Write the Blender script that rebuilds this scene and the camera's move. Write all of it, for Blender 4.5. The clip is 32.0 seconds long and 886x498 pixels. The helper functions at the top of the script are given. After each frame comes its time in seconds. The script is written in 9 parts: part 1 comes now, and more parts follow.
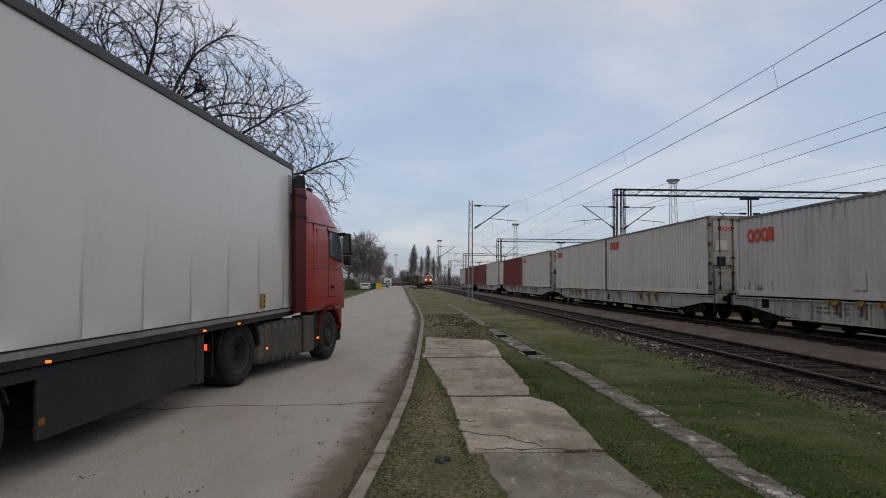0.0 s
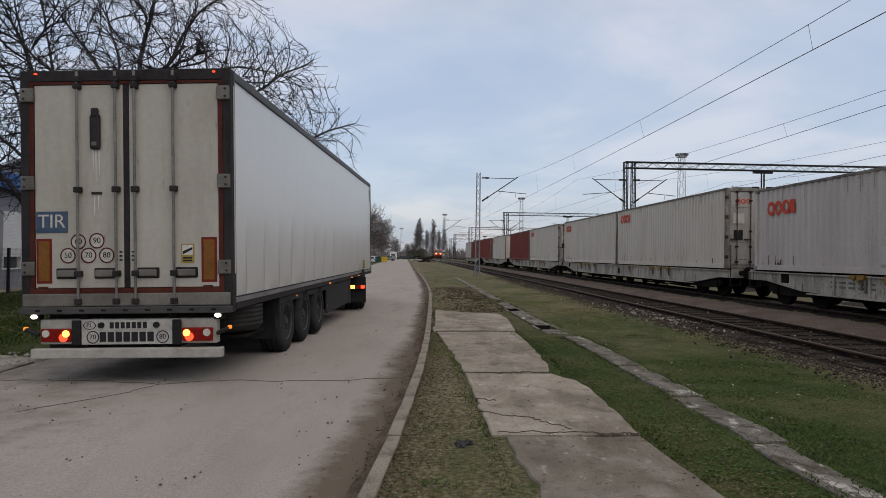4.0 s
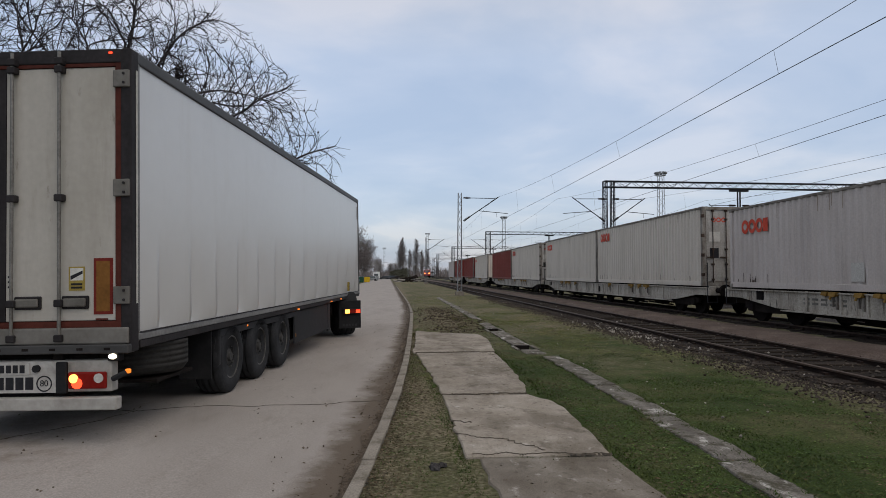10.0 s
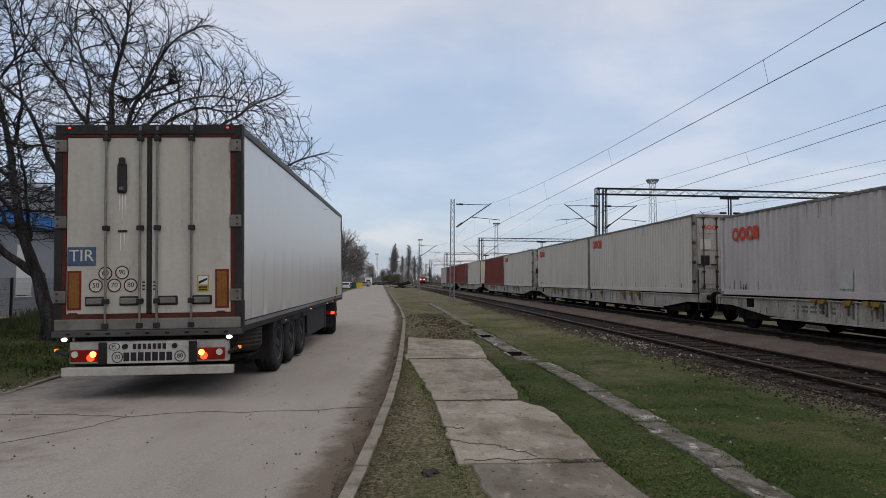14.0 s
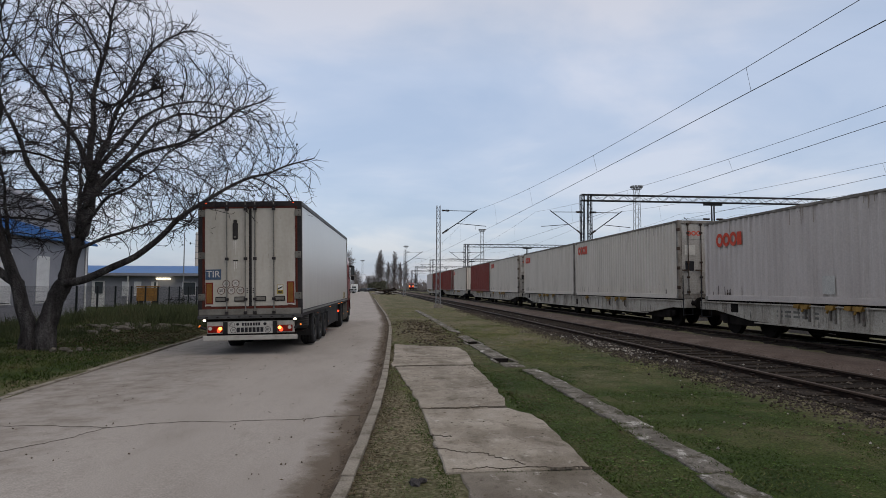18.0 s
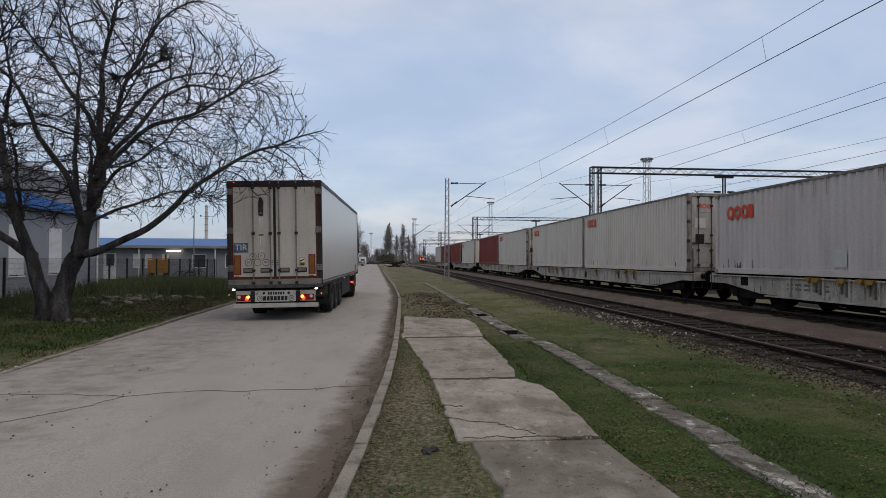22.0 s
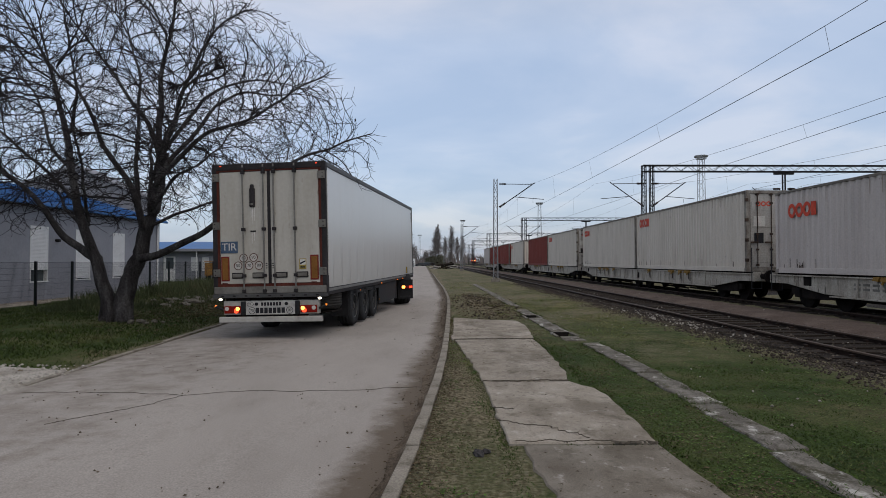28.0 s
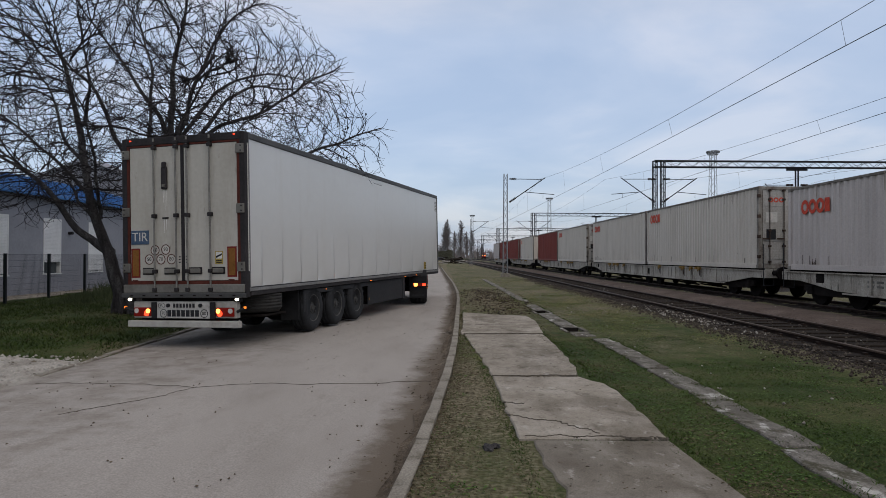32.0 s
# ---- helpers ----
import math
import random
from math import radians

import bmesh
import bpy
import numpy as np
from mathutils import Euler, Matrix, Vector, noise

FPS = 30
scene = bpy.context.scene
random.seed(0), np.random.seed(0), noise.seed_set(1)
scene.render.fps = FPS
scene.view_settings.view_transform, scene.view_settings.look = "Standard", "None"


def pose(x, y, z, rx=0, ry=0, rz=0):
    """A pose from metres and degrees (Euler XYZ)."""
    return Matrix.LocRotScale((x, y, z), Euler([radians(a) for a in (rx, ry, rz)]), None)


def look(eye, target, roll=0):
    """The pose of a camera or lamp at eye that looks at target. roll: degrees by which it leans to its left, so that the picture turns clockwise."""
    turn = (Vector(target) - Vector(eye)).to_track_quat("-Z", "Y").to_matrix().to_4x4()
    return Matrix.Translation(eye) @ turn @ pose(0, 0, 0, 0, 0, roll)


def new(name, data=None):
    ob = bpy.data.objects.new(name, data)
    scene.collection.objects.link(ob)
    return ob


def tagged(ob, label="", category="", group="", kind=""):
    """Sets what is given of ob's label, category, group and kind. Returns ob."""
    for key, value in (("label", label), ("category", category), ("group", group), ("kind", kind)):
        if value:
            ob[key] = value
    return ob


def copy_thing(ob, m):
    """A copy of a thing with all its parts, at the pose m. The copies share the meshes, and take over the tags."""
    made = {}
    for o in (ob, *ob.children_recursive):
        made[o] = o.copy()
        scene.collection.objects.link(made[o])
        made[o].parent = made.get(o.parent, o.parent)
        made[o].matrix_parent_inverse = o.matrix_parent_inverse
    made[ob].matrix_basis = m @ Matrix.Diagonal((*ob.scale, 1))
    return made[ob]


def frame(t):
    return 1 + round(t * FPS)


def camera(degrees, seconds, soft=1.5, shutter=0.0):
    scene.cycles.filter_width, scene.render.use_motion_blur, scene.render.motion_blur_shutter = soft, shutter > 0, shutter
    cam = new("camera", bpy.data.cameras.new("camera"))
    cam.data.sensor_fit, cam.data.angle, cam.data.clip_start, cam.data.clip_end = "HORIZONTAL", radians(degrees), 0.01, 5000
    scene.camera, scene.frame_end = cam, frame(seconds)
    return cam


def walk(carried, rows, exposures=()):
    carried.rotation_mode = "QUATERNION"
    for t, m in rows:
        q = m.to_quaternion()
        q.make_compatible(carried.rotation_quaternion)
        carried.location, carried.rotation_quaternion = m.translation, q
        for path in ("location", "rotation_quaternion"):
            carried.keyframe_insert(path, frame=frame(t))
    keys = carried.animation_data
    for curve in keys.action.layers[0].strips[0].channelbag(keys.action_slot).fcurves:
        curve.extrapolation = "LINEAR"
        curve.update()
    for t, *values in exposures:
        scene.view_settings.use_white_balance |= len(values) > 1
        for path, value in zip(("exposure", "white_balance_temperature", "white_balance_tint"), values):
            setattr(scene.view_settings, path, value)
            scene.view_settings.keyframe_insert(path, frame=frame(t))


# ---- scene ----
cam = camera(69.5, 32.0, 0.8)
PATH = [
    (0, (0.227, -0.436, 1.589), (0.333, 1.559, 1.691), 0.4),
    (0.5, (0.219, -0.466, 1.598), (0.34, 1.527, 1.705), 0.5),
    (1, (0.228, -0.474, 1.597), (0.374, 1.518, 1.695), 0.4),
    (1.5, (0.239, -0.391, 1.569), (0.419, 1.599, 1.654), 0.1),
    (2, (0.254, -0.273, 1.539), (0.393, 1.721, 1.59), 1.7),
    (2.5, (0.161, -0.192, 1.579), (0.299, 1.803, 1.607), 1.2),
    (3, (0.07, 0.088, 1.546), (0.212, 2.082, 1.597), -0.2),
    (3.5, (0.094, 0.154, 1.525), (0.18, 2.151, 1.562), 0.9),
    (5.5, (0.158, 0.082, 1.557), (0.275, 2.078, 1.559), 0.1),
    (6, (0.181, 0.066, 1.56), (0.294, 2.063, 1.566), 0.2),
    (6.5, (0.203, 0.04, 1.558), (0.319, 2.036, 1.568), -0.0),
    (7, (0.249, 0.058, 1.559), (0.405, 2.052, 1.568), 0.4),
    (7.5, (0.253, 0.184, 1.527), (0.388, 2.179, 1.565), 0.3),
    (8, (0.236, 0.164, 1.545), (0.294, 2.163, 1.594), 0.3),
    (8.5, (0.212, -0.027, 1.597), (0.279, 1.971, 1.661), -0.0),
    (9, (0.201, -0.019, 1.589), (0.333, 1.975, 1.668), 0.1),
    (9.5, (0.201, 0.049, 1.566), (0.349, 2.042, 1.647), 0.0),
    (10, (0.202, 0.043, 1.573), (0.345, 2.037, 1.654), 0.2),
    (10.5, (0.205, 0.033, 1.57), (0.343, 2.026, 1.655), 0.0),
    (11, (0.2, 0.027, 1.573), (0.354, 2.02, 1.653), 0.2),
    (11.5, (0.198, 0.008, 1.583), (0.36, 2.0, 1.664), 0.2),
    (12, (0.205, 0.022, 1.578), (0.374, 2.014, 1.659), 0.3),
    (12.5, (0.198, 0.077, 1.561), (0.368, 2.068, 1.645), 0.3),
    (13, (0.2, 0.053, 1.575), (0.359, 2.044, 1.664), 0.5),
    (13.5, (0.2, 0.027, 1.578), (0.366, 2.018, 1.678), 0.4),
    (14, (0.194, 0.003, 1.579), (0.36, 1.994, 1.679), 0.4),
    (14.5, (0.186, -0.03, 1.599), (0.359, 1.96, 1.698), 0.4),
    (16.5, (0.175, 0.062, 1.571), (0.357, 2.051, 1.683), 0.4),
    (17, (0.183, 0.045, 1.58), (0.382, 2.031, 1.695), 0.4),
    (17.5, (0.185, 0.051, 1.578), (0.389, 2.037, 1.69), 0.3),
    (18, (0.184, 0.045, 1.584), (0.394, 2.03, 1.704), 0.2),
    (18.5, (0.186, 0.03, 1.587), (0.401, 2.015, 1.707), 0.3),
    (19, (0.17, 0.042, 1.578), (0.391, 2.027, 1.687), 0.4),
    (19.5, (0.167, 0.02, 1.586), (0.384, 2.006, 1.679), 0.3),
    (20, (0.161, 0.077, 1.569), (0.373, 2.064, 1.648), 0.5),
    (20.5, (0.162, 0.072, 1.572), (0.365, 2.06, 1.634), 0.5),
    (21, (0.159, 0.071, 1.573), (0.353, 2.061, 1.625), 0.5),
    (21.5, (0.148, 0.034, 1.569), (0.338, 2.024, 1.611), 0.4),
    (22, (0.152, 0.034, 1.576), (0.337, 2.025, 1.611), 0.3),
    (22.5, (0.152, 0.03, 1.582), (0.333, 2.021, 1.622), 0.4),
    (23, (0.15, 0.026, 1.578), (0.327, 2.018, 1.623), 0.3),
    (23.5, (0.146, 0.024, 1.579), (0.314, 2.016, 1.622), 0.4),
    (24, (0.145, 0.012, 1.592), (0.29, 2.006, 1.64), 0.3),
    (24.5, (0.129, 0.047, 1.57), (0.259, 2.042, 1.621), 0.2),
    (25, (0.134, 0.025, 1.58), (0.258, 2.021, 1.629), 0.1),
    (25.5, (0.141, 0.038, 1.573), (0.252, 2.034, 1.624), 0.1),
    (26, (0.137, 0.03, 1.581), (0.224, 2.027, 1.627), 0.2),
    (26.5, (0.144, 0.043, 1.58), (0.209, 2.042, 1.627), 0.3),
    (28.5, (0.14, 0.081, 1.565), (0.171, 2.08, 1.603), -0.1),
    (29, (0.134, 0.088, 1.56), (0.183, 2.087, 1.605), 0.1),
    (29.5, (0.138, 0.058, 1.572), (0.194, 2.057, 1.615), 0.1),
    (30, (0.131, 0.054, 1.569), (0.182, 2.054, 1.605), 0.1),
    (30.5, (0.132, 0.057, 1.568), (0.175, 2.056, 1.592), 0.3),
    (31, (0.134, 0.053, 1.572), (0.159, 2.053, 1.596), 0.2),
    (31.5, (0.137, 0.062, 1.571), (0.15, 2.062, 1.594), 0.2),
    (32, (0.13, 0.077, 1.567), (0.134, 2.076, 1.59), 0.3),
]
walk(cam, [(t, look(eye, target, roll)) for t, eye, target, roll in PATH],
     [(0.0, -0.10, 6500, 10), (2.0, -0.12, 6520, 10), (3.0, 0.02, 6620, 11), (6.0, 0.02, 6480, 10), (14.0, 0.04, 6420, 10), (20.0, 0.0, 6380, 11), (26.0, 0.0, 6280, 10), (32.0, 0.0, 6240, 10)])

# ---- light ----
SUN_EL, SUN_ROT = radians(51), radians(142)
world = bpy.data.worlds.new("overcast_sky")
scene.world = world
world.use_nodes = True
wn, wl = world.node_tree.nodes, world.node_tree.links
wn.clear()


def wnode(kind, **kw):
    n = wn.new(kind)
    for k, v in kw.items():
        n.inputs[k.replace("_", " ")].default_value = v
    return n


def ramp_of(n, stops):
    r = n.color_ramp
    while len(r.elements) > 1:
        r.elements.remove(r.elements[-1])
    r.elements[0].position, r.elements[0].color = stops[0][0], (*stops[0][1], 1)
    for p, c in stops[1:]:
        e = r.elements.new(p)
        e.color = (*c, 1)


w_out = wn.new("ShaderNodeOutputWorld")
w_sky = wn.new("ShaderNodeTexSky")
w_sky.sky_type, w_sky.sun_disc = "NISHITA", False
w_sky.sun_elevation, w_sky.sun_rotation, w_sky.air_density, w_sky.dust_density = SUN_EL, SUN_ROT, 1.0, 2.0
w_bg1 = wnode("ShaderNodeBackground", Strength=0.05)
wl.new(w_sky.outputs[0], w_bg1.inputs[0])
w_tc = wn.new("ShaderNodeTexCoord")
w_sep = wn.new("ShaderNodeSeparateXYZ")
wl.new(w_tc.outputs["Generated"], w_sep.inputs[0])
# cloud sheet: direction divided by height, so that the clouds flatten towards the horizon
w_add = wn.new("ShaderNodeMath"); w_add.operation = "ADD"; w_add.inputs[1].default_value = 0.16
wl.new(w_sep.outputs["Z"], w_add.inputs[0])
w_max = wn.new("ShaderNodeMath"); w_max.operation = "MAXIMUM"; w_max.inputs[1].default_value = 0.05
wl.new(w_add.outputs[0], w_max.inputs[0])
w_div = wn.new("ShaderNodeVectorMath"); w_div.operation = "DIVIDE"
wl.new(w_tc.outputs["Generated"], w_div.inputs[0])
w_cmb = wn.new("ShaderNodeCombineXYZ")
for k in range(3):
    wl.new(w_max.outputs[0], w_cmb.inputs[k])
wl.new(w_cmb.outputs[0], w_div.inputs[1])
w_noise = wnode("ShaderNodeTexNoise", Scale=1.1, Detail=6.0, Roughness=0.52, Distortion=0.35)
wl.new(w_div.outputs[0], w_noise.inputs["Vector"])
w_map = wn.new("ShaderNodeValToRGB")
ramp_of(w_map, [(0.36, (0.392, 0.467, 0.600)), (0.50, (0.465, 0.525, 0.640)), (0.63, (0.600, 0.620, 0.690))])
wl.new(w_noise.outputs["Fac"], w_map.inputs[0])
w_el = wn.new("ShaderNodeValToRGB")
ramp_of(w_el, [(0.0, (0.92, 0.89, 0.88)), (0.06, (1.0, 0.98, 0.96)), (0.16, (1.03, 1.02, 1.01)), (0.32, (1.11, 1.10, 1.08)), (0.50, (1.16, 1.05, 0.91)), (1.0, (1.78, 1.48, 1.14))])
wl.new(w_sep.outputs["Z"], w_el.inputs[0])
w_mul = wn.new("ShaderNodeVectorMath"); w_mul.operation = "MULTIPLY"
wl.new(w_map.outputs[0], w_mul.inputs[0]); wl.new(w_el.outputs[0], w_mul.inputs[1])
w_bg2 = wnode("ShaderNodeBackground", Strength=0.80)
wl.new(w_mul.outputs[0], w_bg2.inputs[0])
w_sum = wn.new("ShaderNodeAddShader")
wl.new(w_bg1.outputs[0], w_sum.inputs[0]); wl.new(w_bg2.outputs[0], w_sum.inputs[1])
wl.new(w_sum.outputs[0], w_out.inputs[0])

sun_data = bpy.data.lights.new("sun", "SUN")
sun_data.energy, sun_data.angle, sun_data.color = 0.50, radians(60), (1.0, 0.87, 0.68)
sun = new("sun", sun_data)
sun.matrix_world = look((40 * math.cos(SUN_EL) * math.sin(SUN_ROT), 40 * math.cos(SUN_EL) * math.cos(SUN_ROT), 40 * math.sin(SUN_EL)), (0, 0, 0))

# ---- materials ----


def surf(name, stops, rough=0.75, metal=0.0, scale=1.5, fine=30.0, bump=0.15, stretch=(1, 1, 1), fine_amount=0.14,
         per_object=0.0, per_island=0.0, emit=None, emit_strength=0.0, coat=0.0, bump_distance=0.02, spec=0.12, grime=None, rough_var=0.12):
    """Principled material: large stains through a colour ramp, fine grain that lightens and darkens, and fine relief."""
    m = bpy.data.materials.new(name)
    m.use_nodes = True
    n, l = m.node_tree.nodes, m.node_tree.links
    b = n["Principled BSDF"]
    b.inputs["Metallic"].default_value = metal
    b.inputs["Specular IOR Level"].default_value = spec
    b.inputs["Coat Weight"].default_value = coat
    tc = n.new("ShaderNodeTexCoord")
    mp = n.new("ShaderNodeMapping")
    mp.inputs["Scale"].default_value = stretch
    l.new(tc.outputs["Object"], mp.inputs[0])
    big = n.new("ShaderNodeTexNoise")
    big.inputs["Scale"].default_value, big.inputs["Detail"].default_value, big.inputs["Roughness"].default_value = scale, 5, 0.62
    l.new(mp.outputs[0], big.inputs["Vector"])
    sm = n.new("ShaderNodeTexNoise")
    sm.inputs["Scale"].default_value, sm.inputs["Detail"].default_value = fine, 4
    l.new(tc.outputs["Object"], sm.inputs["Vector"])
    r = n.new("ShaderNodeValToRGB")
    if len(stops) == 1:
        stops = [(0.3, [c * 0.9 for c in stops[0]]), (0.7, [min(1, c * 1.08) for c in stops[0]])]
    elif not isinstance(stops[0][1], (tuple, list)):
        k = len(stops) - 1
        stops = [(0.3 + 0.4 * i / k, c) for i, c in enumerate(stops)]
    ramp_of(r, stops)
    l.new(big.outputs["Fac"], r.inputs[0])
    vr = n.new("ShaderNodeMapRange")
    vr.inputs["From Min"].default_value, vr.inputs["From Max"].default_value = 0.3, 0.7
    vr.inputs["To Min"].default_value, vr.inputs["To Max"].default_value = 1 - fine_amount, 1 + fine_amount
    l.new(sm.outputs["Fac"], vr.inputs[0])
    val = vr.outputs[0]
    for amount, node, sock in ((per_object, "ShaderNodeObjectInfo", "Random"), (per_island, "ShaderNodeNewGeometry", "Random Per Island")):
        if amount:
            oi = n.new(node)
            mr = n.new("ShaderNodeMapRange")
            mr.inputs["To Min"].default_value, mr.inputs["To Max"].default_value = 1 - amount, 1 + amount
            l.new(oi.outputs[sock], mr.inputs[0])
            mu = n.new("ShaderNodeMath"); mu.operation = "MULTIPLY"
            l.new(val, mu.inputs[0]); l.new(mr.outputs[0], mu.inputs[1])
            val = mu.outputs[0]
    colour = r.outputs[0]
    for g_colour, g_lo, g_hi, g_scale, g_stretch, g_amount in grime or ():
        gm = n.new("ShaderNodeMapping")
        gm.inputs["Scale"].default_value, gm.inputs["Location"].default_value = g_stretch, (3.7, 1.9, 5.3)
        l.new(tc.outputs["Object"], gm.inputs[0])
        gn = n.new("ShaderNodeTexNoise")
        gn.inputs["Scale"].default_value, gn.inputs["Detail"].default_value, gn.inputs["Roughness"].default_value = g_scale, 7, 0.68
        l.new(gm.outputs[0], gn.inputs["Vector"])
        gr = n.new("ShaderNodeMapRange")
        gr.inputs["From Min"].default_value, gr.inputs["From Max"].default_value, gr.inputs["To Max"].default_value = g_lo, g_hi, g_amount
        l.new(gn.outputs["Fac"], gr.inputs[0])
        gx = n.new("ShaderNodeMix"); gx.data_type = "RGBA"
        l.new(gr.outputs[0], gx.inputs["Factor"])
        l.new(colour, gx.inputs["A"])
        gx.inputs["B"].default_value = (*g_colour, 1)
        colour = gx.outputs["Result"]
    sc = n.new("ShaderNodeVectorMath"); sc.operation = "SCALE"
    l.new(colour, sc.inputs[0]); l.new(val, sc.inputs["Scale"])
    l.new(sc.outputs[0], b.inputs["Base Color"])
    rr = n.new("ShaderNodeMapRange")
    rr.inputs["To Min"].default_value, rr.inputs["To Max"].default_value = max(0.03, rough - rough_var), min(1, rough + rough_var)
    l.new(big.outputs["Fac"], rr.inputs[0])
    l.new(rr.outputs[0], b.inputs["Roughness"])
    if bump:
        bp = n.new("ShaderNodeBump")
        bp.inputs["Strength"].default_value, bp.inputs["Distance"].default_value = bump, bump_distance
        l.new(sm.outputs["Fac"], bp.inputs["Height"])
        l.new(bp.outputs[0], b.inputs["Normal"])
    if emit:
        b.inputs["Emission Color"].default_value = (*emit, 1)
        b.inputs["Emission Strength"].default_value = emit_strength
    return m


def glass_mat(name, tint=(0.06, 0.07, 0.075)):
    m = bpy.data.materials.new(name)
    m.use_nodes = True
    b = m.node_tree.nodes["Principled BSDF"]
    # tint raised to stand for sky seen in and through the panes
    b.inputs["Base Color"].default_value = (*tint, 1)
    b.inputs["Roughness"].default_value = 0.06
    b.inputs["Specular IOR Level"].default_value = 0.6
    return m


M = {}
M["asphalt"] = surf("asphalt_road", [(0.25, (0.245, 0.220, 0.196)), (0.45, (0.298, 0.270, 0.243)), (0.6, (0.322, 0.293, 0.265)), (0.78, (0.268, 0.242, 0.216))], rough=0.85, scale=0.55, fine=70, bump=0.4, fine_amount=0.20, bump_distance=0.012, stretch=(1.6, 0.5, 1), grime=(((0.170, 0.152, 0.130), 0.56, 0.74, 2.3, (1.4, 0.4, 1), 0.40), ((0.105, 0.092, 0.078), 0.67, 0.74, 12.0, (1, 1, 1), 0.4)))
M["dirt"] = surf("kerbside_dirt", [(0.3, (0.058, 0.044, 0.031)), (0.5, (0.108, 0.084, 0.061)), (0.7, (0.170, 0.138, 0.104))], rough=0.95, scale=2.2, fine=45, bump=0.8, fine_amount=0.4)
M["soil"] = surf("grass_soil", [(0.26, (0.020, 0.036, 0.007)), (0.40, (0.034, 0.054, 0.012)), (0.52, (0.052, 0.068, 0.019)), (0.64, (0.084, 0.085, 0.037)), (0.8, (0.094, 0.078, 0.046))], rough=0.95, scale=0.7, fine=40, grime=(((0.105, 0.090, 0.052), 0.57, 0.70, 3.2, (1, 1, 1), 0.6), ((0.020, 0.026, 0.008), 0.58, 0.70, 13.0, (1, 1, 1), 0.6), ((0.050, 0.090, 0.020), 0.56, 0.66, 6.0, (1, 1, 1), 0.5)), bump=0.9, fine_amount=0.40, bump_distance=0.04)
M["blade"] = surf("grass_blade", [(0.32, (0.025, 0.046, 0.009)), (0.50, (0.046, 0.073, 0.016)), (0.62, (0.078, 0.094, 0.031)), (0.76, (0.125, 0.114, 0.056)), (0.9, (0.110, 0.088, 0.050))], rough=0.7, scale=0.9, fine=8, bump=0, fine_amount=0.25, per_island=0.35)
M["bank_blade"] = surf("bank_grass_blade", [(0.28, (0.020, 0.036, 0.008)), (0.47, (0.036, 0.054, 0.012)), (0.60, (0.056, 0.068, 0.020)), (0.8, (0.095, 0.080, 0.038))], rough=0.7, scale=0.6, fine=8, bump=0, fine_amount=0.3, per_island=0.4)
M["bank_stone"] = surf("weathered_bank_stone", [(0.3, (0.070, 0.062, 0.050)), (0.7, (0.165, 0.150, 0.125))], rough=0.95, scale=3, fine=30, bump=0.6)
M["dry_blade"] = surf("dry_grass_blade", [(0.30, (0.075, 0.102, 0.028)), (0.46, (0.125, 0.144, 0.046)), (0.58, (0.190, 0.184, 0.078)), (0.70, (0.265, 0.228, 0.128)), (0.85, (0.225, 0.178, 0.104))], rough=0.7, scale=0.5, fine=8, bump=0, fine_amount=0.3, per_island=0.45)
M["clover"] = surf("low_leafy_weed", [(0.3, (0.030, 0.060, 0.012)), (0.5, (0.060, 0.100, 0.022)), (0.75, (0.110, 0.145, 0.045))], rough=0.75, scale=1.4, fine=12, bump=0, fine_amount=0.3, per_island=0.55)
M["weed"] = surf("rank_weed", [(0.3, (0.034, 0.046, 0.020)), (0.55, (0.062, 0.074, 0.034)), (0.75, (0.095, 0.082, 0.048))], rough=0.8, scale=0.8, fine=6, bump=0, per_island=0.4)
M["concrete"] = surf("worn_concrete_slab", [(0.26, (0.190, 0.160, 0.126)), (0.40, (0.255, 0.222, 0.180)), (0.54, (0.300, 0.266, 0.222)), (0.66, (0.350, 0.314, 0.268)), (0.76, (0.270, 0.237, 0.195))], rough=0.88, scale=1.5, fine=90, bump=0.5, fine_amount=0.24, bump_distance=0.008, per_object=0.05, grime=(((0.100, 0.082, 0.060), 0.45, 0.62, 1.2, (1, 0.6, 1), 0.62), ((0.090, 0.076, 0.056), 0.55, 0.64, 5.0, (1, 0.7, 1), 0.55), ((0.44, 0.415, 0.375), 0.60, 0.68, 6.0, (1, 0.7, 1), 0.6), ((0.060, 0.052, 0.034), 0.59, 0.67, 17.0, (1, 1, 1), 0.7)))
M["slab_dirty"] = surf("grimy_concrete_slab", [(0.26, (0.118, 0.100, 0.080)), (0.40, (0.160, 0.140, 0.115)), (0.54, (0.205, 0.182, 0.152)), (0.66, (0.260, 0.235, 0.202)), (0.76, (0.180, 0.158, 0.131))], rough=0.88, scale=1.5, fine=90, bump=0.5, fine_amount=0.24, bump_distance=0.008, per_object=0.05, grime=(((0.100, 0.082, 0.060), 0.45, 0.62, 1.2, (1, 0.6, 1), 0.62), ((0.090, 0.076, 0.056), 0.55, 0.64, 5.0, (1, 0.7, 1), 0.55), ((0.44, 0.415, 0.375), 0.60, 0.68, 6.0, (1, 0.7, 1), 0.6), ((0.060, 0.052, 0.034), 0.59, 0.67, 17.0, (1, 1, 1), 0.7)))
M["kerb"] = surf("kerb_concrete", [(0.28, (0.150, 0.130, 0.103)), (0.5, (0.220, 0.197, 0.163)), (0.75, (0.275, 0.250, 0.211))], rough=0.9, scale=2.5, fine=60, bump=0.5, fine_amount=0.22, per_object=0.05, grime=(((0.085, 0.072, 0.050), 0.54, 0.68, 4.0, (1, 1, 1), 0.7),))
